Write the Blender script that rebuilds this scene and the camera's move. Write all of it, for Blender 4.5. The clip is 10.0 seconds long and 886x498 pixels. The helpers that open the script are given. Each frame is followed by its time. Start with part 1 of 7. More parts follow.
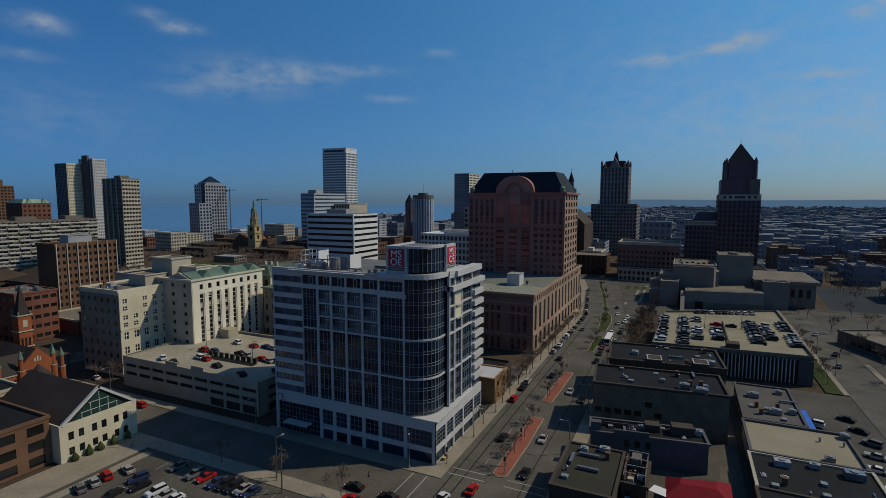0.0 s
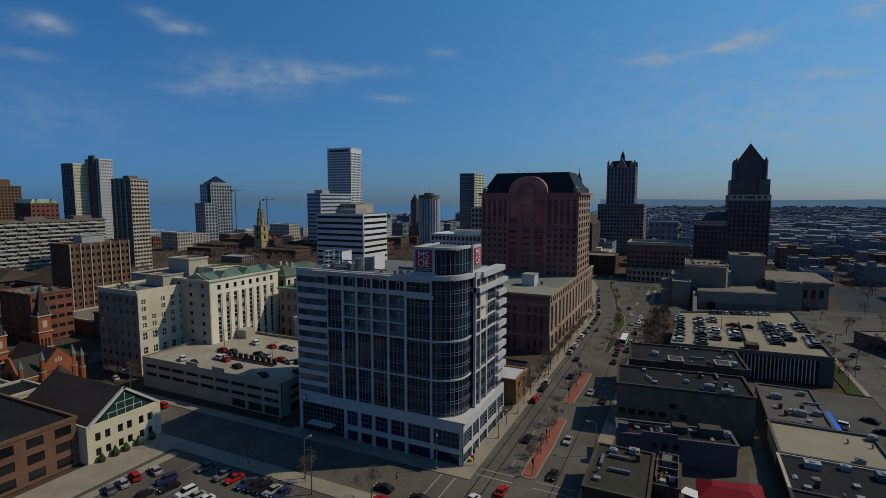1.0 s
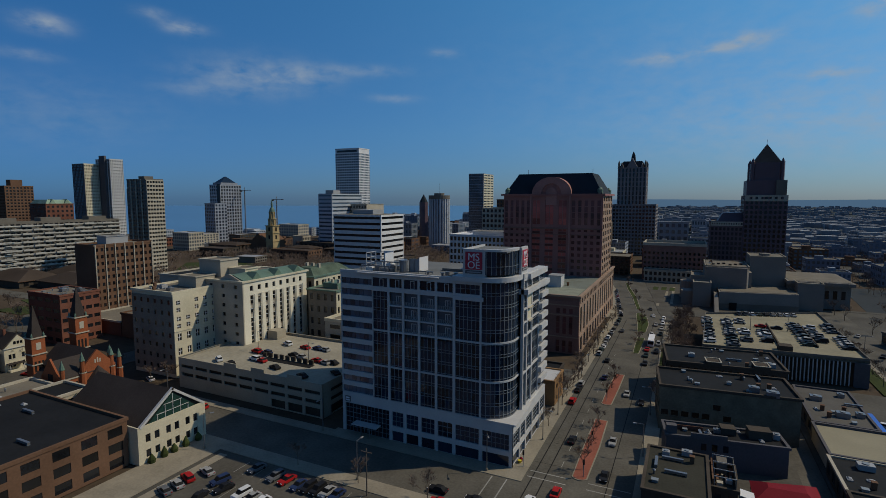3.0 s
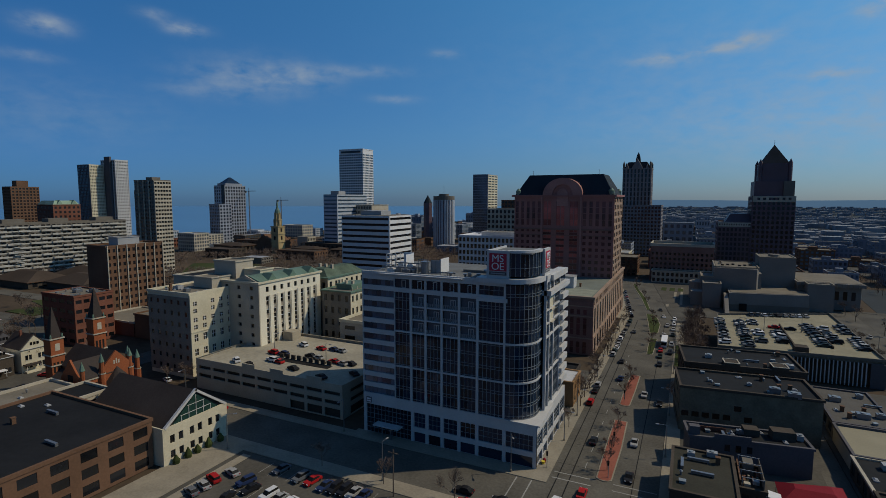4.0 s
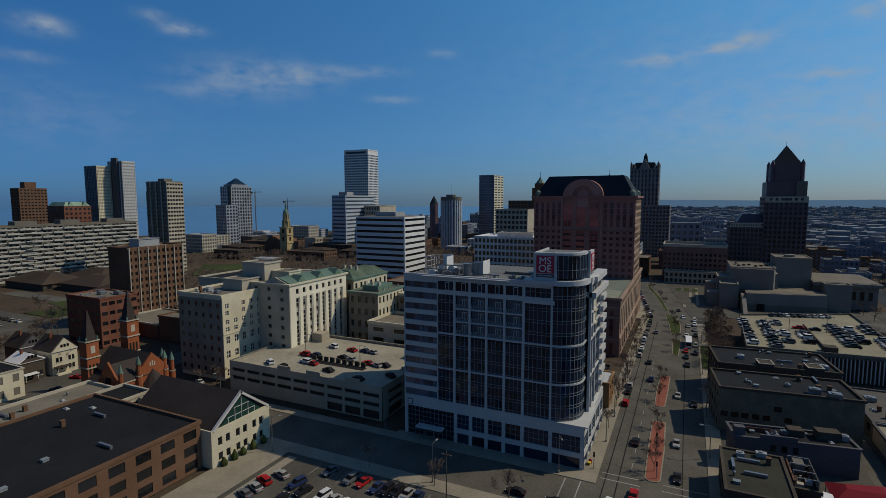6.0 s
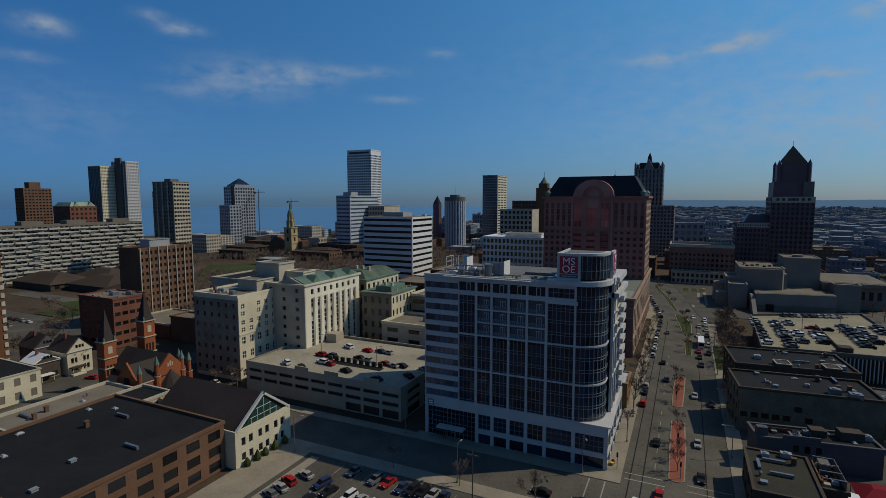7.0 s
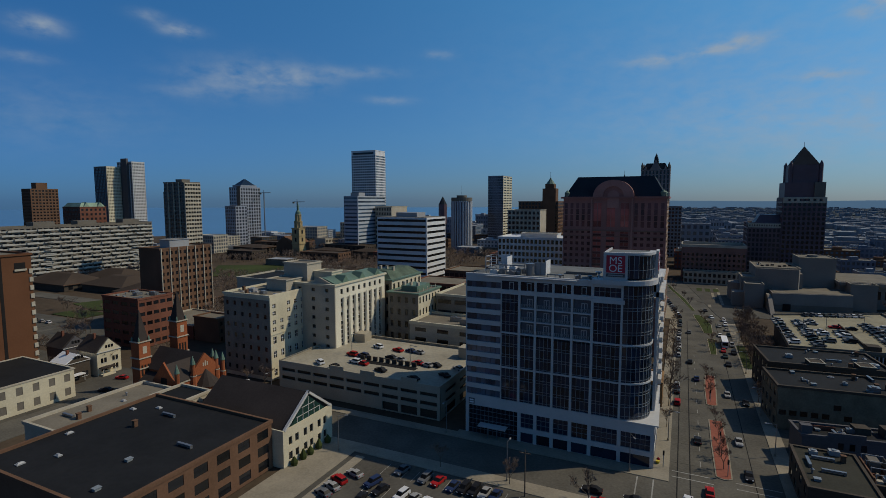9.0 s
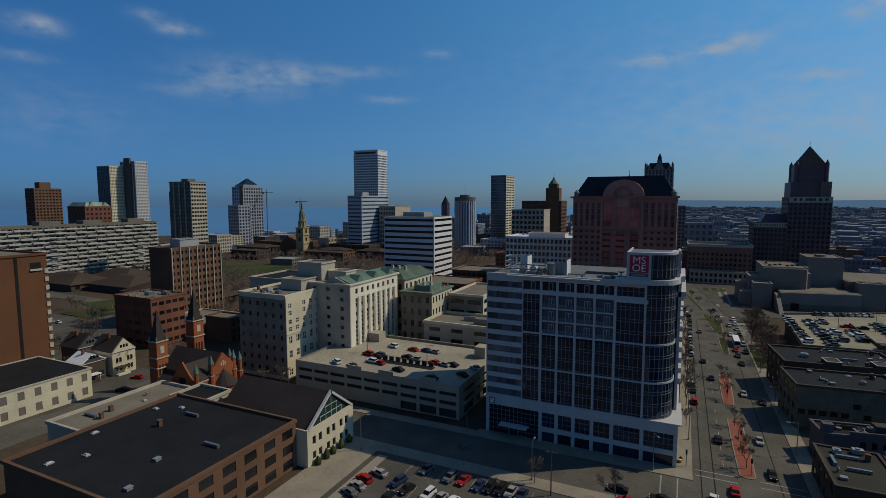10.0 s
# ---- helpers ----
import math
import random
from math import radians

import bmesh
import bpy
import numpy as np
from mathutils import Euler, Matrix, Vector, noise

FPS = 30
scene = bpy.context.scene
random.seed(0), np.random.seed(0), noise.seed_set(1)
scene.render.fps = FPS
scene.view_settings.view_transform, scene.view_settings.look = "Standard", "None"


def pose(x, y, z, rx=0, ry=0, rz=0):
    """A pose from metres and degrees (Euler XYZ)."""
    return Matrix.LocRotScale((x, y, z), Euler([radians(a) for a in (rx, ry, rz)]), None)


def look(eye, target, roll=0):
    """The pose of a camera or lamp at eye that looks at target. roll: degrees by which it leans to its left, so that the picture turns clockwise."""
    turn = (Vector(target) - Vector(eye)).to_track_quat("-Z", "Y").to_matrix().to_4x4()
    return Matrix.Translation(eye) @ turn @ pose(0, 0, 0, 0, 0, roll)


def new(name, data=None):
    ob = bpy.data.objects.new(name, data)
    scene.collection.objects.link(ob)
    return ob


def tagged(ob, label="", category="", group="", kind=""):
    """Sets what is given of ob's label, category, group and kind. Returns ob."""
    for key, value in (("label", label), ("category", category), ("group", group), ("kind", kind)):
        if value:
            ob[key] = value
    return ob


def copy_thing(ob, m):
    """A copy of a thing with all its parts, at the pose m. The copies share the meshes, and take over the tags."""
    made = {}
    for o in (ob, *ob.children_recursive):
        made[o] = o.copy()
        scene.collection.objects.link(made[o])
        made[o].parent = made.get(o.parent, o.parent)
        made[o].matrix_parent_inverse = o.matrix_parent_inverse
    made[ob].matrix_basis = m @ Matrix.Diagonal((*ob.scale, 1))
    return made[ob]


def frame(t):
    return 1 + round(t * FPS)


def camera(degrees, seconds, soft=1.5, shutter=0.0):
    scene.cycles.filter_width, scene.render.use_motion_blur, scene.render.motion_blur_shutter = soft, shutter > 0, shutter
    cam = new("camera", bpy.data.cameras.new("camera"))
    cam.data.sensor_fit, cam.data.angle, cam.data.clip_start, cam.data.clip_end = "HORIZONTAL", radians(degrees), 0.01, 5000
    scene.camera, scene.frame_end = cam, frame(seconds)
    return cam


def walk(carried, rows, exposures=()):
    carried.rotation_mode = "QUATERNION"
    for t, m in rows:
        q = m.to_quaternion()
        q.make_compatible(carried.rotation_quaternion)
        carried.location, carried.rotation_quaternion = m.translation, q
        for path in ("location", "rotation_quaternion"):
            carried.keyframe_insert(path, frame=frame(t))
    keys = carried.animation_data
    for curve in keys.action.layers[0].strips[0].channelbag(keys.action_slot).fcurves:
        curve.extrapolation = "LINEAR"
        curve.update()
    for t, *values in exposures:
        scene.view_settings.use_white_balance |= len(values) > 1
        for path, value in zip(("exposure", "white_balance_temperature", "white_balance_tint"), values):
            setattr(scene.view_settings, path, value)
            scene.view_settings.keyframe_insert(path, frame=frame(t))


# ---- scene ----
cam = camera(81.5, 10.0, soft=0.65)
PATH = [
    (0, (52.451, -107.112, 64.53), (51.604, -105.31, 64.337), 0.0),
    (0.5, (49.343, -108.274, 64.868), (48.494, -106.474, 64.673), 0.1),
    (1, (46.625, -109.555, 64.823), (45.774, -107.756, 64.629), 0.0),
    (1.5, (43.981, -110.87, 64.915), (43.128, -109.072, 64.721), 0.0),
    (2, (41.424, -112.347, 65.1), (40.57, -110.549, 64.905), 0.0),
    (2.5, (38.747, -113.588, 65.226), (37.892, -111.791, 65.031), -0.0),
    (4, (31.101, -117.612, 65.59), (30.243, -115.816, 65.398), -0.0),
    (4.5, (28.564, -119.022, 65.661), (27.707, -117.225, 65.47), -0.1),
    (5, (25.845, -120.401, 65.816), (24.989, -118.603, 65.625), -0.1),
    (5.5, (23.208, -121.846, 66.02), (22.354, -120.048, 65.829), -0.1),
    (7, (15.34, -125.916, 66.379), (14.488, -124.117, 66.188), -0.1),
    (7.5, (12.696, -127.135, 66.28), (11.846, -125.335, 66.09), -0.1),
    (8, (9.977, -128.547, 66.176), (9.128, -126.746, 65.986), -0.1),
    (8.5, (7.267, -130.082, 66.122), (6.42, -128.28, 65.933), -0.1),
    (9, (4.516, -131.625, 66.103), (3.672, -129.822, 65.915), -0.1),
    (9.5, (1.693, -132.927, 66.11), (0.851, -131.123, 65.921), -0.1),
    (10, (-0.978, -134.451, 66.195), (-1.818, -132.646, 66.005), -0.1),
]
walk(cam, [(t, look(eye, target, roll)) for t, eye, target, roll in PATH])

# ---- world, sun ----
SUN_TO = Vector((0.835 * math.cos(radians(45)), 0.55 * math.cos(radians(45)), math.sin(radians(45))))
world = bpy.data.worlds.new("sky")
scene.world = world
world.use_nodes = True
wn, wl = world.node_tree.nodes, world.node_tree.links
wn.clear()
w_out = wn.new("ShaderNodeOutputWorld")
w_bg = wn.new("ShaderNodeBackground")
w_sky = wn.new("ShaderNodeTexSky")
w_sky.sky_type = "NISHITA"
w_sky.sun_disc = False
w_sky.sun_elevation = radians(45)
w_sky.sun_rotation = math.atan2(SUN_TO.x, SUN_TO.y)
w_sky.altitude = 200
w_sky.air_density = 1.0
w_sky.dust_density = 0.35
w_sky.ozone_density = 3.0
w_bg.inputs["Strength"].default_value = 0.078


def w_math(op, a, c=None, d=None):
    """One arithmetic node of the sky; numbers or sockets."""
    nd = wn.new("ShaderNodeMath")
    nd.operation = op
    for k, val in enumerate((a, c, d)):
        if val is None:
            continue
        if isinstance(val, (int, float)):
            nd.inputs[k].default_value = val
        else:
            wl.new(val, nd.inputs[k])
    return nd.outputs[0]


w_co = wn.new("ShaderNodeTexCoord")
w_xyz = wn.new("ShaderNodeSeparateXYZ")
wl.new(w_co.outputs["Generated"], w_xyz.inputs[0])
w_az = w_math("MULTIPLY", w_math("ARCTAN2", w_xyz.outputs[0], w_xyz.outputs[1]), 57.3)
w_el = w_math("MULTIPLY", w_math("ARCSINE", w_xyz.outputs[2]), 57.3)
w_up = w_math("MINIMUM", w_math("MAXIMUM", w_math("DIVIDE", w_el, 22.0), 0.0), 1.0)
w_shade = wn.new("ShaderNodeMix")
w_shade.data_type = "RGBA"
w_side = w_math("MULTIPLY_ADD", w_math("COSINE", w_math("MULTIPLY", w_math("SUBTRACT", w_az, 40.0), 0.01745)), 0.41, 0.875)
w_shade.inputs["A"].default_value = (0.275, 0.46, 0.81, 1)
w_shade.inputs["B"].default_value = (0.39, 0.93, 1.21, 1)
wl.new(w_up, w_shade.inputs["Factor"])
w_high = wn.new("ShaderNodeMix")
w_high.data_type = "RGBA"
w_high.inputs["B"].default_value = (0.66, 0.89, 1.12, 1)
wl.new(w_math("MINIMUM", w_math("MAXIMUM", w_math("DIVIDE", w_math("SUBTRACT", w_el, 22.0), 38.0), 0.0), 1.0), w_high.inputs["Factor"])
wl.new(w_shade.outputs["Result"], w_high.inputs["A"])
w_tint = wn.new("ShaderNodeMix")
w_tint.data_type, w_tint.blend_type = "RGBA", "MULTIPLY"
w_tint.inputs["Factor"].default_value = 1.0
wl.new(w_sky.outputs["Color"], w_tint.inputs["A"])
w_ramp = wn.new("ShaderNodeVectorMath")
w_ramp.operation = "SCALE"
wl.new(w_high.outputs["Result"], w_ramp.inputs[0])
wl.new(w_side, w_ramp.inputs["Scale"])
w_hue = wn.new("ShaderNodeMix")
w_hue.data_type = "RGBA"
w_hue.inputs["A"].default_value = (0.84, 1.0, 1.12, 1)
w_hue.inputs["B"].default_value = (1.12, 1.0, 0.86, 1)
w_turn = w_math("MINIMUM", w_math("MAXIMUM", w_math("DIVIDE", w_math("SUBTRACT", w_side, 0.78), 0.46), 0.0), 1.0)
wl.new(w_turn, w_hue.inputs["Factor"])
w_both = wn.new("ShaderNodeVectorMath")
w_both.operation = "MULTIPLY"
wl.new(w_ramp.outputs[0], w_both.inputs[0])
wl.new(w_hue.outputs["Result"], w_both.inputs[1])
# the lowest degrees: clear blue over the lake, dull haze over the land
w_rim = wn.new("ShaderNodeMix")
w_rim.data_type = "RGBA"
w_rim.inputs["A"].default_value = (0.74, 0.93, 1.16, 1)
w_rim.inputs["B"].default_value = (0.92, 0.84, 0.83, 1)
wl.new(w_turn, w_rim.inputs["Factor"])
w_near = wn.new("ShaderNodeMix")
w_near.data_type = "RGBA"
w_near.inputs["A"].default_value = (1, 1, 1, 1)
wl.new(w_math("MINIMUM", w_math("MAXIMUM", w_math("SUBTRACT", 1.0, w_math("DIVIDE", w_el, 7.0)), 0.0), 1.0), w_near.inputs["Factor"])
wl.new(w_rim.outputs["Result"], w_near.inputs["B"])
w_all = wn.new("ShaderNodeVectorMath")
w_all.operation = "MULTIPLY"
wl.new(w_both.outputs[0], w_all.inputs[0])
wl.new(w_near.outputs["Result"], w_all.inputs[1])
wl.new(w_all.outputs[0], w_tint.inputs["B"])
# clouds: bearing, height, half widths in degrees, strength
CLOUDS = [(-62.3, 14.7, 1.5, 0.65, 0.8), (-54.1, 16.9, 1.2, 0.4, 0.4), (-51.4, 16.0, 1.5, 0.5, 0.8), (-45.3, 12.2, 4.8, 1.5, 0.5), (-50.5, 10.6, 2.8, 0.6, 0.28), (-40.0, 12.8, 3.0, 0.9, 0.4), (-34.0, 13.4, 3.4, 0.45, 0.4), (-30.9, 10.7, 2.0, 0.35, 0.4),
          (-25.4, 15.3, 1.4, 0.35, 0.35), (-3.1, 13.6, 2.1, 0.5, 0.75), (4.1, 14.5, 1.9, 0.6, 0.85), (1.4, 14.0, 1.8, 0.35, 0.5), (10.9, 10.8, 1.9, 0.38, 0.65), (13.8, 16.0, 1.5, 0.9, 0.8), (-63.6, 12.1, 1.8, 0.4, 0.35), (12.0, 6.6, 16.0, 3.4, 0.4), (8.0, 13.0, 22.0, 5.0, 0.16), (-63.0, 7.6, 8.0, 2.6, 0.16)]
w_vec = wn.new("ShaderNodeCombineXYZ")
wl.new(w_math("MULTIPLY", w_az, 0.27), w_vec.inputs[0])
wl.new(w_math("MULTIPLY", w_el, 0.55), w_vec.inputs[1])
w_noise = wn.new("ShaderNodeTexNoise")
w_noise.inputs["Scale"].default_value = 1.5
w_noise.inputs["Detail"].default_value = 7
w_noise.inputs["Roughness"].default_value = 0.55
w_noise.inputs["Distortion"].default_value = 0.15
wl.new(w_vec.outputs[0], w_noise.inputs["Vector"])
w_sum = None
for az, el, wa, we, amp in CLOUDS:
    p = w_math("POWER", w_math("ABSOLUTE", w_math("DIVIDE", w_math("SUBTRACT", w_az, az), wa)), 2.0)
    q = w_math("POWER", w_math("ABSOLUTE", w_math("DIVIDE", w_math("SUBTRACT", w_el, el), we)), 2.0)
    g = w_math("MULTIPLY", w_math("EXPONENT", w_math("MULTIPLY", w_math("ADD", p, q), -0.8)), amp)
    w_sum = g if w_sum is None else w_math("ADD", w_sum, g)
w_tex = w_math("MULTIPLY", w_math("SUBTRACT", w_noise.outputs["Fac"], 0.27), 2.9)
w_cov = w_math("MINIMUM", w_math("MAXIMUM", w_math("MULTIPLY", w_sum, w_math("MAXIMUM", w_tex, 0.0)), 0.0), 0.8)
w_cloud = wn.new("ShaderNodeMix")
w_cloud.data_type = "RGBA"
w_cloud.inputs["B"].default_value = (3.7, 4.5, 5.4, 1)
wl.new(w_cov, w_cloud.inputs["Factor"])
wl.new(w_tint.outputs["Result"], w_cloud.inputs["A"])
wl.new(w_cloud.outputs["Result"], w_bg.inputs["Color"])
wl.new(w_bg.outputs["Background"], w_out.inputs["Surface"])
sun_data = bpy.data.lights.new("sun", "SUN")
sun_data.energy = 2.5
sun_data.angle = radians(0.55)
sun_data.color = (1.0, 0.88, 0.68)
sun = new("sun", sun_data)
sun.matrix_world = look(tuple(SUN_TO * 500), (0, 0, 0))


# ---- materials ----
def material(name, color, rough=0.8, metal=0.0, spread=0.25, grain=2.0, blotch=0.12, bump=0.15, vary=0.0, alt=None):
    """A procedural surface: base colour varied by large blotches and fine grain, with relief; vary: from object to object."""
    m = bpy.data.materials.new(name)
    m.use_nodes = True
    n, k = m.node_tree.nodes, m.node_tree.links
    b = n["Principled BSDF"]
    b.inputs["Roughness"].default_value = rough
    b.inputs["Metallic"].default_value = metal
    if rough >= 0.75:
        b.inputs["Specular IOR Level"].default_value = 0.12
    co = n.new("ShaderNodeNewGeometry")
    big = n.new("ShaderNodeTexNoise")
    big.inputs["Scale"].default_value = blotch
    big.inputs["Detail"].default_value = 6
    fine = n.new("ShaderNodeTexNoise")
    fine.inputs["Scale"].default_value = grain
    fine.inputs["Detail"].default_value = 4
    k.new(co.outputs["Position"], big.inputs["Vector"])
    k.new(co.outputs["Position"], fine.inputs["Vector"])
    add = n.new("ShaderNodeMath")
    add.operation = "MULTIPLY_ADD"
    add.inputs[1].default_value = 0.6
    k.new(big.outputs["Fac"], add.inputs[0])
    scl = n.new("ShaderNodeMath")
    scl.operation = "MULTIPLY"
    scl.inputs[1].default_value = 0.4
    k.new(fine.outputs["Fac"], scl.inputs[0])
    k.new(scl.outputs[0], add.inputs[2])
    fac = add.outputs[0]
    if vary:
        info = n.new("ShaderNodeObjectInfo")
        v = n.new("ShaderNodeMath")
        v.operation = "MULTIPLY_ADD"
        v.inputs[1].default_value = vary
        v.inputs[2].default_value = -0.5 * vary
        k.new(info.outputs["Random"], v.inputs[0])
        a2 = n.new("ShaderNodeMath")
        k.new(fac, a2.inputs[0])
        k.new(v.outputs[0], a2.inputs[1])
        fac = a2.outputs[0]
    ramp = n.new("ShaderNodeMapRange")
    ramp.inputs["From Min"].default_value = 0.3
    ramp.inputs["From Max"].default_value = 0.7
    k.new(fac, ramp.inputs["Value"])
    mix = n.new("ShaderNodeMix")
    mix.data_type = "RGBA"
    lo = tuple(c * (1 - spread) for c in color)
    hi = alt if alt else tuple(min(1.0, c * (1 + spread)) for c in color)
    mix.inputs["A"].default_value = (*lo, 1)
    mix.inputs["B"].default_value = (*hi, 1)
    k.new(ramp.outputs["Result"], mix.inputs["Factor"])
    k.new(mix.outputs["Result"], b.inputs["Base Color"])
    if bump:
        bp = n.new("ShaderNodeBump")
        bp.inputs["Strength"].default_value = bump
        bp.inputs["Distance"].default_value = 0.05
        k.new(fine.outputs["Fac"], bp.inputs["Height"])
        k.new(bp.outputs["Normal"], b.inputs["Normal"])
    return m


ASPHALT = material("asphalt", (0.104, 0.096, 0.078), 0.9, spread=0.4, grain=1.5, blotch=0.09)
LOT = material("lot_asphalt", (0.088, 0.081, 0.066), 0.9, spread=0.35, grain=1.2, blotch=0.08)
CONCRETE = material("concrete", (0.26, 0.228, 0.17), 0.85, spread=0.25, grain=1.8, blotch=0.15)
DECK = material("deck_concrete", (0.32, 0.29, 0.22), 0.85, spread=0.28, grain=1.0, blotch=0.07)
GRASS = material("grass", (0.045, 0.058, 0.018), 1.0, spread=0.5, grain=0.7, blotch=0.03)
EARTH = material("earth", (0.075, 0.055, 0.036), 1.0, spread=0.4, grain=0.4, blotch=0.02)
WATER = material("water", (0.08, 0.18, 0.30), 0.3, spread=0.12, grain=0.05, blotch=0.002, bump=0.05)
PAVER = material("red_pavers", (0.26, 0.09, 0.06), 0.9)
PAINT = material("road_paint", (0.30, 0.29, 0.26), 0.8, spread=0.3)
TAR = material("tar_seam", (0.018, 0.017, 0.016), 0.85)
WHITE = material("white_panel", (0.49, 0.478, 0.45), 0.6, spread=0.12, blotch=0.2)
MULL = material("mullion_grey", (0.21, 0.23, 0.235), 0.45, spread=0.15)
GREYP = material("grey_panel", (0.30, 0.30, 0.295), 0.55, spread=0.15)
GLASS = material("curtain_glass", (0.011, 0.021, 0.038), 0.06, spread=0.5, vary=0.5, bump=0.0)
DARKGLASS = material("dark_glass", (0.012, 0.013, 0.015), 0.12, spread=0.5, vary=0.6, bump=0.0)
# the blue base colour stands in for sky reflection and far haze
SKYGLASS = material("sky_glass", (0.05, 0.08, 0.115), 0.12, spread=0.5, vary=0.5, bump=0.0)
SKYGLASS.node_tree.nodes["Principled BSDF"].inputs["IOR"].default_value = 1.7
# red reflections in the panes are painted as base colour
REDREFLECT = material("red_reflection_glass", (0.40, 0.09, 0.07), 0.1, spread=0.5, vary=0.4, bump=0.0)
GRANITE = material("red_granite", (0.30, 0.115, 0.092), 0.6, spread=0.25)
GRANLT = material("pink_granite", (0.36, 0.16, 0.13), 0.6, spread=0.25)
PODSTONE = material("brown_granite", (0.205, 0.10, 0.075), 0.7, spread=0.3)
# the brown granite lightened with sun tone, for right walls and trim
PODLIGHT = material("sun_toned_granite", (0.32, 0.22, 0.155), 0.75, spread=0.3)
BRICK = material("red_brick", (0.17, 0.07, 0.045), 0.9, spread=0.3)
CHURCHBRICK = material("orange_brick", (0.27, 0.085, 0.036), 0.9, spread=0.3)
BROWNBRICK = material("brown_brick", (0.14, 0.078, 0.047), 0.9, spread=0.25)
PANELBRICK = material("tan_brown_brick", (0.135, 0.06, 0.03), 0.9, spread=0.12)
SHOPBRICK = material("tan_brick", (0.27, 0.155, 0.07), 0.9, spread=0.3)
THEATRE = material("theatre_concrete", (0.22, 0.20, 0.17), 0.9, spread=0.25, blotch=0.06)
RIVERWATER = material("river_water", (0.03, 0.034, 0.034), 0.76, spread=0.3, grain=0.3, blotch=0.02, bump=0.3)
# distance haze is mixed into these two blue-grey wall colours
HAZEGREY = material("hazed_grey_stone", (0.25, 0.27, 0.30), 0.85, spread=0.25, blotch=0.05)
HAZEBLUE = material("hazed_blue_stone", (0.15, 0.175, 0.215), 0.85, spread=0.25, blotch=0.05)
TOWERSTONE = material("weathered_tower_stone", (0.21, 0.19, 0.185), 0.85, spread=0.25, blotch=0.08)
BALCONY = material("balcony_concrete", (0.40, 0.385, 0.34), 0.85, spread=0.25, blotch=0.1)
BRIGHT = material("bright_white_panel", (0.62, 0.61, 0.59), 0.6, spread=0.1, blotch=0.1)
# dimmer copy of the painted red reflection
DIMREFLECT = material("dim_red_reflection_glass", (0.12, 0.04, 0.038), 0.1, spread=0.5, vary=0.4, bump=0.0)
# panels of far buildings, paled and blued by painted haze
HAZEPALE = material("hazed_pale_panel", (0.37, 0.40, 0.43), 0.7, spread=0.2, blotch=0.05)
CHURCHSTONE = material("golden_stone", (0.40, 0.31, 0.16), 0.85, spread=0.3)
DECKSAND = material("sandy_deck", (0.27, 0.24, 0.16), 0.9, spread=0.25, grain=1.0, blotch=0.09)
# grime and the shade of the street fronts share this one colour
GRIMESHADE = material("grimy_shaded_brick", (0.215, 0.188, 0.145), 0.9, spread=0.3)
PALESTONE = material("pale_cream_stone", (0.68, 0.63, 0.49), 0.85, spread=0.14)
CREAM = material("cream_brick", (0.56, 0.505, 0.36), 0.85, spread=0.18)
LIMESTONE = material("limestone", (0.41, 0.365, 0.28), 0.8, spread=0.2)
GARAGEWALL = material("buff_concrete", (0.34, 0.30, 0.225), 0.85, spread=0.2)
PALEROOF = material("pale_roof_membrane", (0.24, 0.25, 0.19), 0.9, spread=0.3, blotch=0.2)
ROOFGREY = material("grey_membrane_roof", (0.15, 0.155, 0.15), 0.9, spread=0.25, blotch=0.2)
PODROOF = material("podium_roof", (0.17, 0.185, 0.155), 0.9, spread=0.25)
GREYSTONE = material("grey_concrete", (0.155, 0.138, 0.112), 0.85, spread=0.2)
DARKSTONE = material("dark_granite", (0.105, 0.062, 0.07), 0.5, spread=0.25)
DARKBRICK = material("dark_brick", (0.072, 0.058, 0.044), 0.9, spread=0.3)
LOGGIA = material("blue_grey_recess", (0.085, 0.095, 0.115), 0.4, spread=0.3)
BLUEGREY = material("blue_grey_wall", (0.098, 0.092, 0.094), 0.8, spread=0.2)
TARROOF = material("tar_roof", (0.016, 0.0165, 0.017), 0.8, spread=0.3, grain=0.8)
GRAVELROOF = material("gravel_roof", (0.18, 0.158, 0.12), 0.95, spread=0.25, grain=1.5)
SLATE = material("dark_slate", (0.045, 0.036, 0.031), 0.8, spread=0.3)
COPPER = material("verdigris_copper", (0.10, 0.165, 0.118), 0.7, spread=0.3)
PALECOPPER = material("pale_copper", (0.24, 0.33, 0.24), 0.8, spread=0.25)
OLDCOPPER = material("mottled_copper", (0.085, 0.115, 0.08), 0.8, spread=0.45, blotch=0.25)
DARKCOPPER = material("blackened_copper", (0.022, 0.03, 0.036), 0.8, spread=0.3)
STEEL = material("steel", (0.22, 0.225, 0.23), 0.4, 0.6, spread=0.2)
REDSIGN = material("sign_red", (0.42, 0.015, 0.04), 0.5, spread=0.08)
LETTER = material("sign_white", (0.75, 0.74, 0.72), 0.5, spread=0.05)


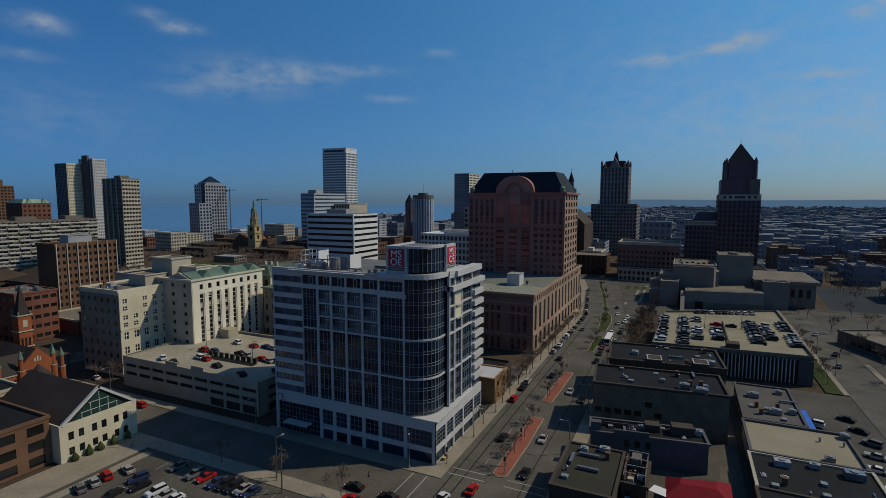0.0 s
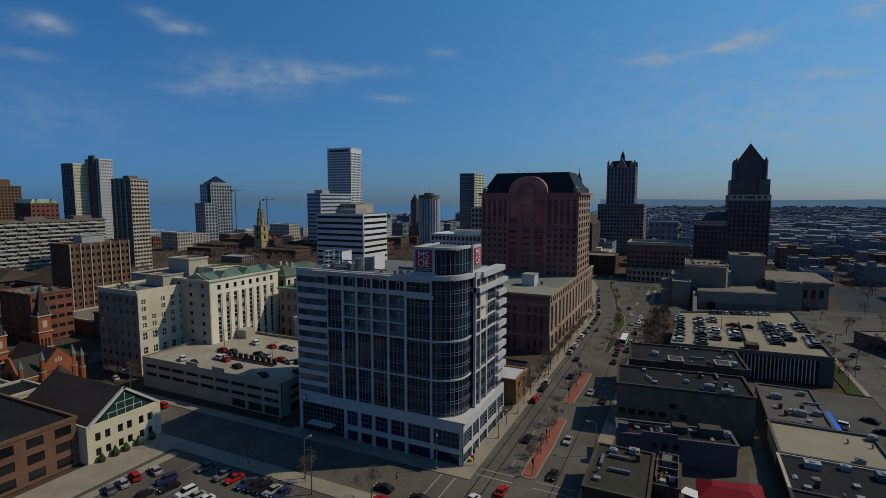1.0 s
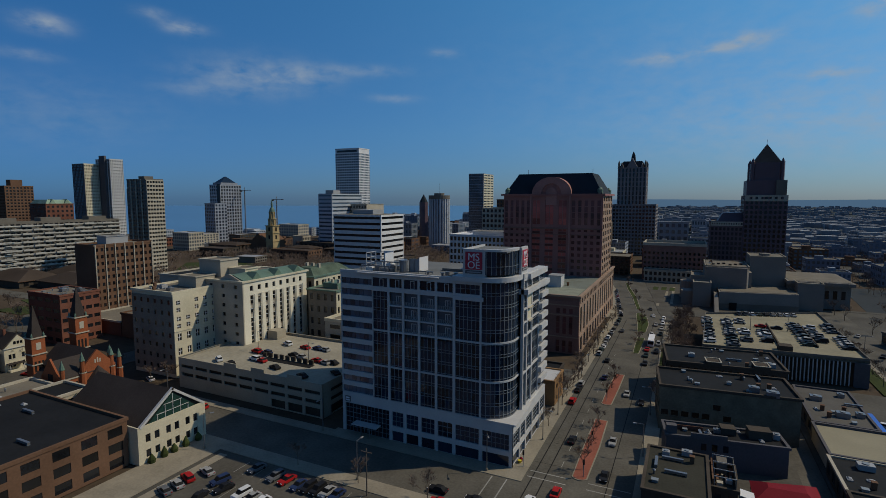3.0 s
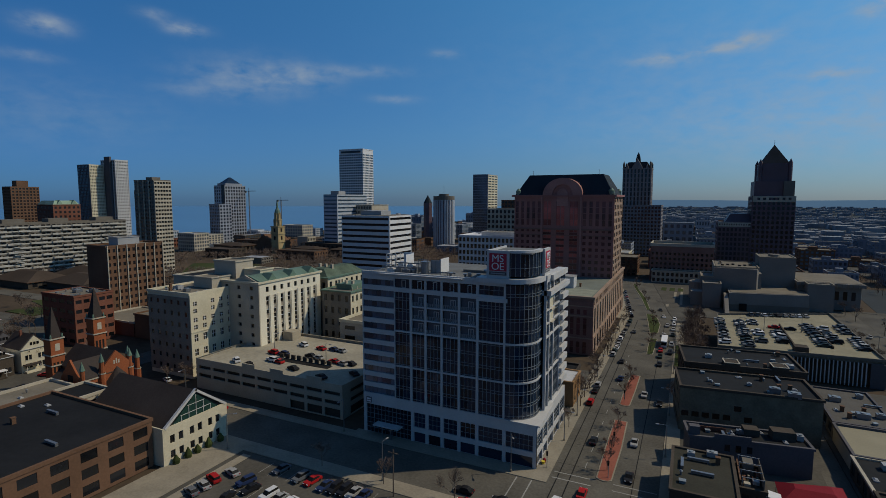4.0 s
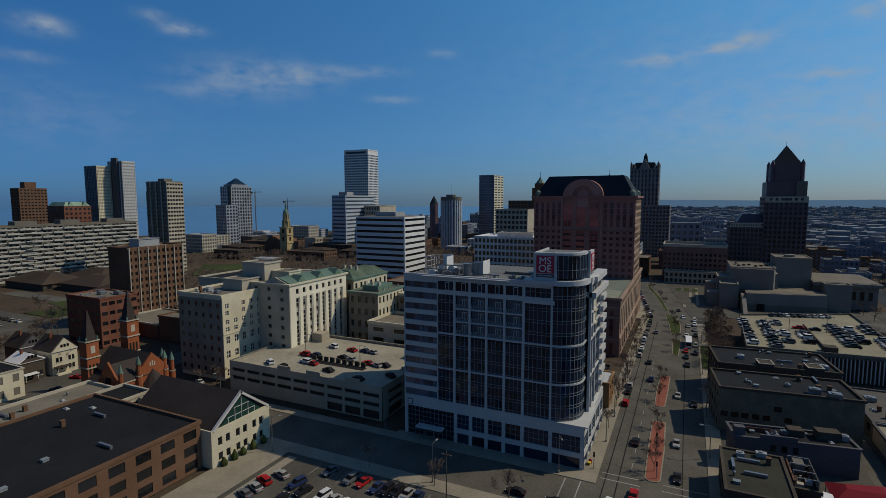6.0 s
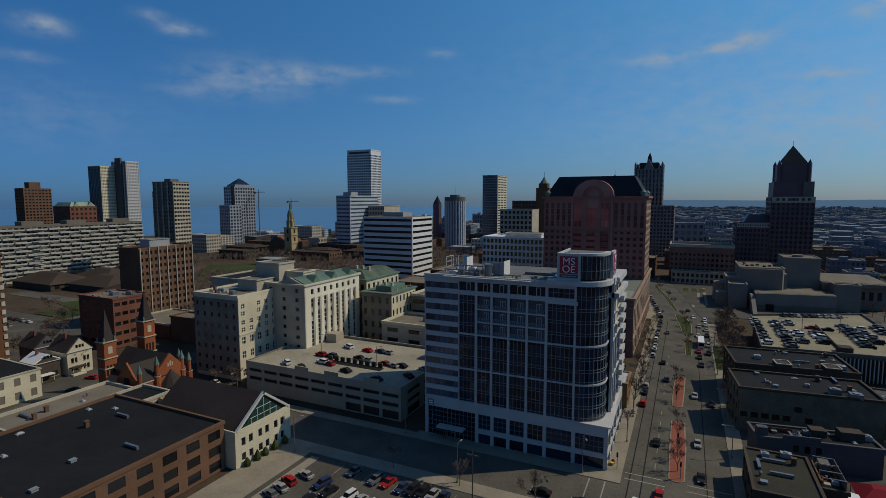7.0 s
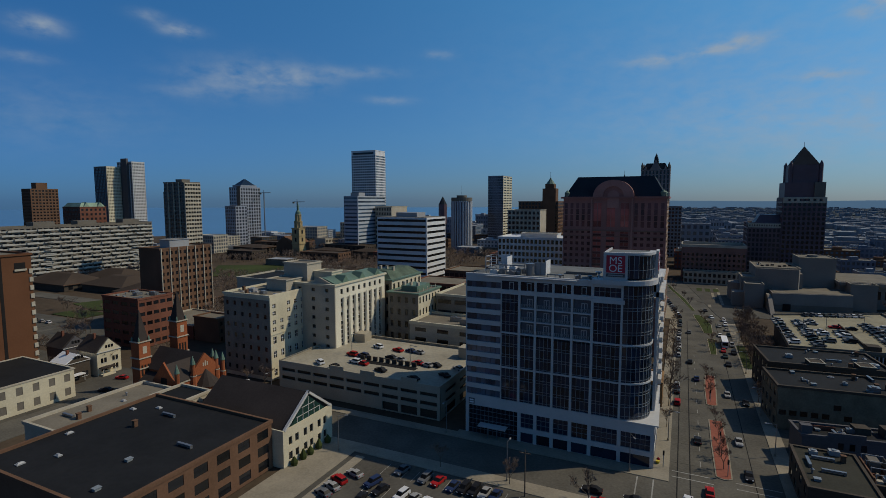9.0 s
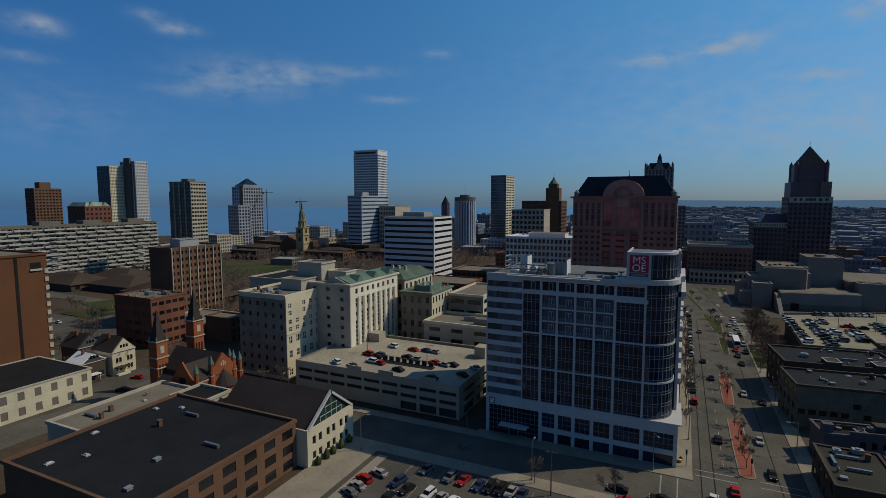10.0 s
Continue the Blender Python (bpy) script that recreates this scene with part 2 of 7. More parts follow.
# ---- builders ----
class Shape:
    """Gathers boxes and prisms into one mesh."""

    def __init__(self):
        self.v, self.f = [], []

    def box(self, x0, x1, y0, y1, z0, z1):
        n = len(self.v)
        self.v += [(x, y, z) for z in (z0, z1) for x, y in ((x0, y0), (x1, y0), (x1, y1), (x0, y1))]
        for q in ((3, 2, 1, 0), (4, 5, 6, 7), (0, 1, 5, 4), (1, 2, 6, 5), (2, 3, 7, 6), (3, 0, 4, 7)):
            self.f.append(tuple(n + i for i in q))
        return self

    def prism(self, poly, z0, z1, top=None):
        """poly counter-clockwise from above; top: another outline of as many points for z1."""
        n, c = len(self.v), len(poly)
        self.v += [(x, y, z0) for x, y in poly] + [(x, y, z1) for x, y in (top or poly)]
        self.f.append(tuple(n + i for i in reversed(range(c))))
        self.f.append(tuple(n + c + i for i in range(c)))
        for i in range(c):
            j = (i + 1) % c
            self.f.append((n + i, n + j, n + c + j, n + c + i))
        return self

    def cyl(self, cx, cy, r, z0, z1, n=12, r2=None):
        ring = [(math.cos(2 * math.pi * i / n), math.sin(2 * math.pi * i / n)) for i in range(n)]
        r2 = r if r2 is None else r2
        return self.prism([(cx + r * a, cy + r * b) for a, b in ring], z0, z1, [(cx + r2 * a, cy + r2 * b) for a, b in ring])

    def poly(self, pts):
        n = len(self.v)
        self.v += [tuple(p) for p in pts]
        self.f.append(tuple(range(n, n + len(pts))))
        return self

    def gable(self, x0, x1, y0, y1, z0, zr, along="x", over=0.0):
        """A solid gabled roof, its ridge along x or y."""
        n = len(self.v)
        if along == "x":
            ym = (y0 + y1) / 2
            self.v += [(x0 - over, y0, z0), (x1 + over, y0, z0), (x1 + over, y1, z0), (x0 - over, y1, z0), (x0 - over, ym, zr), (x1 + over, ym, zr)]
            fs = ((0, 1, 5, 4), (2, 3, 4, 5), (1, 2, 5), (3, 0, 4), (3, 2, 1, 0))
        else:
            xm = (x0 + x1) / 2
            self.v += [(x0, y0 - over, z0), (x1, y0 - over, z0), (x1, y1 + over, z0), (x0, y1 + over, z0), (xm, y0 - over, zr), (xm, y1 + over, zr)]
            fs = ((1, 2, 5, 4), (3, 0, 4, 5), (0, 1, 4), (2, 3, 5), (3, 2, 1, 0))
        for q in fs:
            self.f.append(tuple(n + i for i in q))
        return self

    def side(self, s, w, d, u0, u1, z0, z1, a, b):
        """A box on a side of a block w by d: from u0 to u1 along it, standing out from a to b."""
        if s == "front":
            return self.box(u0, u1, -b, -a, z0, z1)
        if s == "right":
            return self.box(w + a, w + b, u0, u1, z0, z1)
        if s == "left":
            return self.box(-b, -a, u0, u1, z0, z1)
        return self.box(u0, u1, d + a, d + b, z0, z1)

    def mesh(self, name, mat):
        me = bpy.data.meshes.new(name)
        me.from_pydata(self.v, [], self.f)
        me.materials.append(mat)
        me.update()
        return me


def thing(name, label, category, at, group="", kind="", turn=0):
    e = new(name)
    e.empty_display_size = 0.5
    e.matrix_world = pose(*at, 0, 0, turn)
    return tagged(e, label, category, group, kind)


def part(name, shape, mat, parent, label="", at=None, kind=""):
    me = shape if isinstance(shape, bpy.types.Mesh) else shape.mesh(name, mat)
    ob = new(name, me)
    ob.parent = parent
    if at is not None:
        ob.location = at
    return tagged(ob, label, "", "", kind)


def solid(name, shape, mat, label, category, kind="structure", group=""):
    return tagged(new(name, shape.mesh(name, mat)), label, category, group, kind)



def plate(s, w, d, us, zs, hole, a, b):
    """One connected wall slab on a side, with openings where hole(i, j)."""
    sh, seen = Shape(), {}

    def vert(u, z, o):
        key = (u, z, o)
        if key not in seen:
            seen[key] = len(sh.v)
            sh.v.append({"front": (u, -o, z), "back": (u, d + o, z), "right": (w + o, u, z), "left": (-o, u, z)}[s])
        return seen[key]

    ni, nj = len(us) - 1, len(zs) - 1
    full = lambda i, j: 0 <= i < ni and 0 <= j < nj and not hole(i, j)
    for i in range(ni):
        for j in range(nj):
            if not full(i, j):
                continue
            u0, u1, z0, z1 = us[i], us[i + 1], zs[j], zs[j + 1]
            sh.f.append((vert(u0, z0, b), vert(u1, z0, b), vert(u1, z1, b), vert(u0, z1, b)))
            for di, dj, p, q in ((-1, 0, (u0, z0), (u0, z1)), (1, 0, (u1, z0), (u1, z1)), (0, -1, (u0, z0), (u1, z0)), (0, 1, (u0, z1), (u1, z1))):
                if not full(i + di, j + dj):
                    sh.f.append((vert(*p, b), vert(*q, b), vert(*q, a), vert(*p, a)))
    return sh


def windows(parent, s, w, d, cells, glass, depth, name="window", label=""):
    """cells: (u0, u1, z0, z1) of each pane on a side; alike panes share a mesh, past 300 they are joined."""
    far = math.hypot(parent.location.x - 25, parent.location.y + 120) > 330
    if len(cells) > 300 or far:
        sh = Shape()
        for u0, u1, z0, z1 in cells:
            sh.side(s, w, d, u0, u1, z0, z1, depth, depth + 0.06)
        part("window_panes", sh, glass, parent, label, kind="stuff")
        return
    kept = {}
    for u0, u1, z0, z1 in cells:
        key = (round(u1 - u0, 2), round(z1 - z0, 2))
        if key not in kept:
            kept[key] = Shape().side(s, w, d, 0, key[0], 0, key[1], depth, depth + 0.06).mesh(name, glass)
        part(name, kept[key], None, parent, label, (u0, 0, z0) if s in ("front", "back") else (0, u0, z0))


def facade(parent, wall, s, w, d, z0, z1, bays, floors, pier=0.4, span=0.4, glass=None, out=0.18, margin=0.0, skip=None, ext=0.0, top=0.0):
    """A wall slab with bays by floors of windows set back in it."""
    length = w if s in ("front", "back") else d
    bw, fh = (length - 2 * margin) / bays, (z1 - top - z0) / floors
    us, zs = [0.0], [z0]
    for i in range(bays):
        us += [margin + (i + pier / 2) * bw, margin + (i + 1 - pier / 2) * bw]
    us.append(length + ext)
    for j in range(floors):
        zs += [z0 + (j + span * 0.5) * fh, z0 + (j + 1 - span * 0.5) * fh]
    zs.append(z1)
    is_hole = lambda i, j: i % 2 == 1 and j % 2 == 1 and not (skip and skip(i // 2, j // 2))
    part("wall", plate(s, w, d, us, zs, is_hole, 0.0, out), wall, parent)
    cells = [(us[i], us[i + 1], zs[j], zs[j + 1]) for i in range(len(us) - 1) for j in range(len(zs) - 1) if is_hole(i, j)]
    windows(parent, s, w, d, cells, glass or DARKGLASS, 0.0)


def ring(w, d, e, i, z0, z1):
    """A rectangular rim round a roof w by d: e outwards, i inwards."""
    sh = Shape()
    a, c = [(-e, -e), (w + e, -e), (w + e, d + e), (-e, d + e)], [(i, i), (w - i, i), (w - i, d - i), (i, d - i)]
    sh.v = [(x, y, z) for z in (z0, z1) for p in (a, c) for x, y in p]
    for k in range(4):
        m = (k + 1) % 4
        sh.f += [(k, m, 8 + m, 8 + k), (4 + m, 4 + k, 12 + k, 12 + m), (8 + k, 8 + m, 12 + m, 12 + k), (m, k, 4 + k, 4 + m)]
    return sh


FOOT = []


def block(name, label, x0, x1, y0, y1, z1, wall, sides=None, z0=0.0, roofm=None, parapet=0.8, category="building", group="", turn=0, rim=None, rimm=None):
    """A flat-roofed building. sides: {side: keywords for facade}."""
    w, d = x1 - x0, y1 - y0
    FOOT.append((x0, x1, y0, y1))
    t = thing(name, label, category, (x0, y0, 0), group, turn=turn)
    part("body", Shape().box(0, w, 0, d, z0, z1), wall, t)
    for s, kw in (sides or {}).items():
        kw = dict(kw)
        lo, hi = kw.pop("lo", z0), kw.pop("hi", z1)
        kw["ext"] = kw.get("out", 0.18) if s == "front" and "right" in sides else 0.0
        facade(t, kw.pop("wall", wall), s, w, d, lo, hi, **kw)
    if parapet:
        part("parapet", ring(w, d, rim if rim is not None else 0.36, 0.3, z1 + 0.002, z1 + parapet), rimm or wall, t)
    part("roof", Shape().box(0.3, w - 0.3, 0.3, d - 0.3, z1 + 0.004, z1 + 0.12), roofm or GRAVELROOF, t)
    return t


# ---- ground ----
TOPS = []


def level(x, y):
    """The height of the ground surface at a place."""
    return max([z for a, b, c, d, z in TOPS if a <= x <= b and c <= y <= d] + [-0.2])


def flat(name, mat, label, category, rects, z0, z1):
    """Ground surfaces: one object for each rectangle (x0, x1, y0, y1)."""
    for x0, x1, y0, y1 in rects:
        TOPS.append((x0, x1, y0, y1, z1))
        solid(name, Shape().box(x0, x1, y0, y1, z0, z1), mat, label, category)


solid("ground", Shape().box(-4700, 4700, -1500, 4700, -1.2, -0.2), EARTH, "brown early-spring ground of the city", "ground")
LAKE = [(-4690, -900), (-1100, -300), (-950, 450), (-560, 900), (-520, 1500), (-380, 2400), (-500, 4690), (-4690, 4690)]
solid("water", Shape().prism(LAKE, -0.19, -0.12), WATER, "hazy blue lake reaching to the horizon", "lake")
solid("water", Shape().prism([(132, 256), (167, 256), (184, 300), (184, 352), (140, 352)], -0.19, -0.1), RIVERWATER, "dark river water beside the theatre", "river")
# the avenue, the cross street and the other streets
flat("road", ASPHALT, "worn grey asphalt avenue with tar seams", "road", [(3.6, 27.6, -300, 178)], -0.2, 0.0)
solid("road", Shape().prism([(3.6, 178), (27.6, 178), (22.7, 204), (15.2, 262), (7.8, 312), (52, 318), (52, 331), (-60, 331), (-60, 312), (-18.6, 312), (-9, 272), (1.4, 204)], -0.2, 0.0), ASPHALT, "worn grey asphalt avenue bending past the podium", "road")
flat("road", ASPHALT, "worn grey asphalt cross street", "road", [(-178, 3.6, -19, -4.6), (27.6, 240, -19, -6)], -0.2, -0.004)
flat("road", ASPHALT, "asphalt side street between city blocks", "road",
     [(-178, -164, -4.6, 420), (-178, -164, -300, -19), (-420, 3.6, 68, 80), (104, 118, 20, 250), (-300, -289, -4.6, 420), (-330, 3.6, 286, 298), (62.4, 67.4, -6, 96)], -0.2, -0.008)
flat("pavement", CONCRETE, "pale concrete pavement along the avenue", "pavement",
     [(-0.2, 3.6, -4.6, 178), (27.6, 31.4, -6, 96), (27.6, 31.4, 96, 178), (-52, -0.2, -4.6, 0.2), (-0.2, 3.6, -300, -19)], -0.2, 0.15)
flat("pavement", CONCRETE, "pale concrete pavement along the cross street", "pavement",
     [(-164, -52, -4.6, -1.2), (-84, 3.5, -23.5, -19), (-83.2, -72, -90, -23.5), (-164, -84, -21.5, -19), (-70.3, -67.8, -75, -25), (102.4, 104, 98, 250), (118, 120, 20, 140)], -0.2, 0.15)
flat("ground_lot", LOT, "grey asphalt car park with painted bays", "car park", [(-72, 3.4, -110, -23.5), (67.6, 103.8, 13, 97), (-52.5, -0.4, 31.5, 67), (-124, -54, 44, 67)], -0.2, 0.02)
flat("ground_lot", LOT, "shaded asphalt yard between buildings", "yard", [(31.4, 62.4, -6, 96), (36, 104, 200, 330), (-162.5, -62.5, 106, 285.5), (118, 240, 90, 250), (-420, -178, -140, -4.6), (-288.5, -240.5, 0, 47), (-400, -301, -4, 38), (118.5, 420, 250.5, 255.5), (185, 460, 255.5, 900), (168, 185, 353, 900), (104.5, 131.5, 302, 900)], -0.2, 0.01)
flat("lawn", GRASS, "thin green early-spring lawn", "lawn", [(-330, -302, 40, 55), (-286, -262, 49, 88), (28.2, 31.5, 97, 132), (97.5, 102.3, 98, 180)], -0.2, 0.16)
solid("ground_verge", Shape().box(31.5, 42.5, 100, 196, -0.2, 0.17), EARTH, "bare brown planted verge with shrubs and trees", "verge")
solid("lawn", Shape().prism([(-374, 188), (-312, 202), (-352, 262), (-369, 280), (-428, 246)], -0.2, 0.1), GRASS, "green park lawn among bare trees", "lawn")
solid("lawn", Shape().prism([(-352, 64), (-318, 56), (-304, 66), (-318, 80), (-346, 80)], -0.2, 0.1), GRASS, "thin green lawn beside low brown halls", "lawn")
flat("lawn", GRASS, "small planted bed in the paved forecourt", "planting bed", [(15 + 5.5 * k, 18.5 + 5.5 * k, 282, 296) for k in range(3)], 0.0, 0.2)
solid("pavement", Shape().prism([(-3.4, 178), (3.6, 178), (1.4, 204), (-9, 272), (-18.6, 312), (-24, 312), (-14, 272), (-3.4, 212)], -0.2, 0.15), CONCRETE, "pale concrete pavement along the bend of the avenue", "pavement")
solid("pavement", Shape().prism([(27.6, 178), (36, 178), (36, 315), (7.8, 312), (15.2, 262), (22.7, 204)], -0.2, 0.14), LOT, "worn asphalt forecourt before the theatre", "forecourt")
for x0, y0, y1 in ((20.4, 222, 230), (28.0, 232, 300), (24.0, 252, 278)):
    solid("pavement", Shape().box(x0, x0 + 1.6, y0, y1, 0.14, 0.17), CONCRETE, "pale concrete path across the forecourt", "pavement")
solid("ground_lot", Shape().cyl(22.6, 242, 8.5, 0.14, 0.16, 20), LOT, "round dark asphalt turning place in the forecourt", "forecourt")


# medians of red pavers and grass in the avenue
def median(line, top, label):
    """line: (x, y, half width) from the near end to the far end of the median."""
    t = thing("median", label, "median", (0, 0, 0), "medians in the avenue", "structure")
    for name, mat, inset, z0, z1 in (("kerb", CONCRETE, 0.0, 0.0, 0.16), ("paving", top, 0.32, 0.1, 0.19)):
        a, b = line[0], line[-1]
        nose = [(a[0] + (a[2] - inset) * math.cos(k), a[1] + a[2] - (a[2] - inset) * math.sin(-k)) for k in (-2.6, -2.1, -1.57, -1.05, -0.55)]
        out = nose + [(x + h - inset, y) for x, y, h in line[1:-1]] + [(b[0] + b[2] - inset, b[1] - inset), (b[0] - b[2] + inset, b[1] - inset)] + [(x - h + inset, y) for x, y, h in reversed(line[1:-1])]
        part(name, Shape().prism(out, z0, z1), mat, t)


median([(15.6, 1.6, 2.1), (15.6, 20, 2.1), (15.4, 38, 1.9)], PAVER, "kerbed median of red pavers with young trees")
median([(15.0, 50, 1.9), (15.2, 66, 1.9), (15.6, 82, 1.7)], PAVER, "kerbed median of red pavers with young trees")
median([(18.4, 112, 1.5), (18.4, 128, 1.7), (18.4, 140, 1.7)], GRASS, "kerbed grass median in the avenue")
median([(17.7, 150, 2.4), (17.0, 170, 3.0), (15.0, 186, 2.9), (13.2, 195, 1.8)], GRASS, "kerbed grass median in the avenue")
median([(11.8, 206, 1.3), (6.0, 245, 1.5), (-1.0, 280, 1.3), (-4.6, 303, 1.2)], GRASS, "narrow kerbed grass median in the bend of the avenue")
# tar seams and lane paint
for x, w in ((5.3, 0.28), (8.1, 0.28), (21.9, 0.22)):
    solid("trim_tar_seam", Shape().box(x, x + w, -60, 176, 0.0, 0.005), TAR, "dark tar seam along the asphalt", "road seam")
for k in range(14):
    solid("trim_tar_seam", Shape().box(4 + (k % 3) * 2.1, 12.4 - (k % 2), 6 + k * 11.7, 6.12 + k * 11.7, 0.0, 0.004), TAR, "dark tar seam across the asphalt", "road seam")
for y in (-1.6, 1.2):
    solid("trim_crosswalk", Shape().box(4.2, 13.2, y, y + 0.3, 0.0, 0.006), PAINT, "worn white crosswalk line", "road marking")
    solid("trim_crosswalk", Shape().box(17.9, 27.2, y, y + 0.3, 0.0, 0.006), PAINT, "worn white crosswalk line", "road marking")
for x in (-3.4, 0.2):
    solid("trim_crosswalk", Shape().box(x, x + 0.3, -18, -5, -0.004, 0.004), PAINT, "worn white crosswalk line", "road marking")
for k in range(12):
    solid("trim_lane_mark", Shape().box(10.6, 10.75, 6 + 9 * k, 9 + 9 * k, 0.0, 0.006), PAINT, "worn white lane dash", "road marking")
for k in range(14):
    solid("trim_lane_mark", Shape().box(-60 + 2.8 * k, -59.88 + 2.8 * k, -30.2, -25.2, 0.02, 0.026), PAINT, "white parking bay line", "road marking")
    solid("trim_lane_mark", Shape().box(-60 + 2.8 * k, -59.88 + 2.8 * k, -39.5, -34.5, 0.02, 0.026), PAINT, "white parking bay line", "road marking")
# ---- the college tower ----
def college_tower():
    t = thing("college_tower", "white-panelled residence tower with dark curtain glass and a rounded corner", "tower", (-50, 0, 0))
    W, D = 50.0, 31.0
    # cores behind the skins
    part("core", Shape().box(0.5, 40.5, 2.0, D - 0.4, 0.0, 45.2), BLUEGREY, t)
    part("core", Shape().box(40.5, 47.0, 10.0, D - 0.4, 0.0, 45.0), BLUEGREY, t)
    # podium, front: big bays above a row of shop fronts
    cols = [15.7, 20.1, 24.6, 29.4, 34.4, 41.7, 49.6]
    us = [0.0, 0.9]
    for c in cols[:-1]:
        us += [c - 0.45, c + 0.45]
    us += [49.1, W]
    zs = [-0.2, 0.1, 2.9, 4.2, 8.3, 11.0]
    hole = lambda i, j: i % 2 == 1 and (j in (1, 3) or (i == 1 and j in (1, 2, 3)))
    part("podium_wall", plate("front", W, D, us, zs, hole, -0.6, 0.0), WHITE, t)
    cells = [(0.9, 15.25, 0.1, 8.3)]
    for i in range(3, len(us) - 1, 2):
        cells += [(us[i], us[i + 1], 0.1, 2.9), (us[i], us[i + 1], 4.2, 8.3)]
    windows(t, "front", W, D, cells, GLASS, -0.5, "shop_window")
    for i in range(1, len(us) - 1, 2):
        n = max(3, round((us[i + 1] - us[i]) / 1.2))
        bu = [us[i]]
        for k in range(n):
            bu += [us[i] + (us[i + 1] - us[i]) * (k + 0.03) / n, us[i] + (us[i + 1] - us[i]) * (k + 0.97) / n]
        bu.append(us[i + 1])
        z0, rows = (0.1, 6) if i == 1 else (4.2, 3)
        bz = [z0]
        for k in range(rows):
            bz += [z0 + (8.3 - z0) * (k + 0.03) / rows, z0 + (8.3 - z0) * (k + 0.97) / rows]
        bz.append(8.3)
        part("mullion_grid", plate("front", W, D, bu, bz, lambda a, b: a % 2 == 1 and b % 2 == 1, -0.44, -0.3), MULL, t)
    # podium, right
    ry = [0.012, 0.7, 6.0, 6.7, 10.9, 11.6, 17.1, 17.8, 24.6, 25.3, 30.6, D]
    rz = [-0.2, 0.1, 2.9, 4.2, 8.3, 11.0]
    part("podium_wall", plate("right", W, D, ry, rz, lambda i, j: i % 2 == 1 and j in (1, 3), -0.6, 0.0), WHITE, t)
    rc = []
    for i in range(1, len(ry) - 1, 2):
        rc += [(ry[i], ry[i + 1], 0.1, 2.9), (ry[i], ry[i + 1], 4.2, 8.3)]
        bu, bz = [ry[i]], [4.2]
        n = 4
        for k in range(n):
            bu += [ry[i] + (ry[i + 1] - ry[i]) * (k + 0.03) / n, ry[i] + (ry[i + 1] - ry[i]) * (k + 0.97) / n]
            bz += [4.2 + 4.1 * (k + 0.03) / n, 4.2 + 4.1 * (k + 0.97) / n]
        part("mullion_grid", plate("right", W, D, bu + [ry[i + 1]], bz + [8.3], lambda a, b: a % 2 == 1 and b % 2 == 1, -0.44, -0.3), MULL, t)
    windows(t, "right", W, D, rc, GLASS, -0.5, "shop_window")
    part("podium_roof", Shape().prism([(40.0, -0.35), (50.9, -0.35), (50.6, 15.0), (47.0, 15.0), (44.0, 3.0)], 10.98, 11.25), WHITE, t, "white triangular roof slab over the corner")
    part("podium_roof", Shape().box(0.6, 49.4, 0.6, D - 0.6, 10.6, 10.9), GREYP, t)
    # entrance canopy
    part("canopy", Shape().box(4.5, 12.5, -2.4, 0.2, 3.3, 3.6), WHITE, t, "thin white entrance canopy")
    for x in (7.2, 9.9):
        part("canopy_post", Shape().box(x, x + 0.25, -2.0, -1.75, 0.1, 3.3), STEEL, t)
    part("wall_sign", Shape().box(1.0, 2.7, -0.12, 0.0, 8.7, 10.3), BLUEGREY, t, "small grey square sign with pale bars")
    for z in (8.95, 9.6):
        part("sign_bar", Shape().box(1.25, 2.45, -0.16, -0.12, z, z + 0.42), LETTER, t)
    # banded part at the left end: white spandrels, strip windows
    F, NF = 3.06, 11
    zb = [11.0]
    for k in range(NF):
        zb += [11.0 + F * k + (0.5 if k == 0 else 0.65), 11.0 + F * (k + 1) - 0.65]
    zb[-1] = 43.9
    zb.append(45.3)
    part("tower_wall", plate("front", W, D, [0.0, 0.25, 10.2, 10.4], zb, lambda i, j: i == 1 and j % 2 == 1, -0.5, 0.0), WHITE, t)
    strip = []
    for j in range(1, len(zb) - 1, 2):
        for k in range(7):
            strip.append((0.25 + 1.42 * k, 0.25 + 1.42 * (k + 1) - 0.1, zb[j], zb[j + 1]))
    windows(t, "front", W, D, strip, SKYGLASS, -0.45)
    part("tower_wall", plate("left", W, D, [0.5, 2.0, D - 2, D], zb, lambda i, j: i == 1 and j % 2 == 1, -0.5, 0.0), WHITE, t)
    windows(t, "left", W, D, [(2.0, D - 2, zb[j], zb[j + 1]) for j in range(1, len(zb) - 1, 2)], GLASS, -0.45)
    # curtain-wall part: white pilasters, thin floor bands, a heavy band under the top floor
    us = [10.4, 10.5, 15.1, 15.75, 19.5, 20.1, 24.2, 24.8, 29.1, 29.7, 34.1, 34.75, 41.3, 41.8]
    zs = [11.0, 11.3, 20.3, 20.7, 30.0, 30.45, 33.6, 33.95, 37.1, 37.45, 40.9, 42.1, 44.5, 45.3]

    def open_cell(i, j):
        if i % 2 == 0:
            return False
        if j in (6, 8):
            return i in (1, 11)
        return j % 2 == 1

    part("tower_wall", plate("front", W, D, us, zs, open_cell, -0.35, 0.12), WHITE, t)
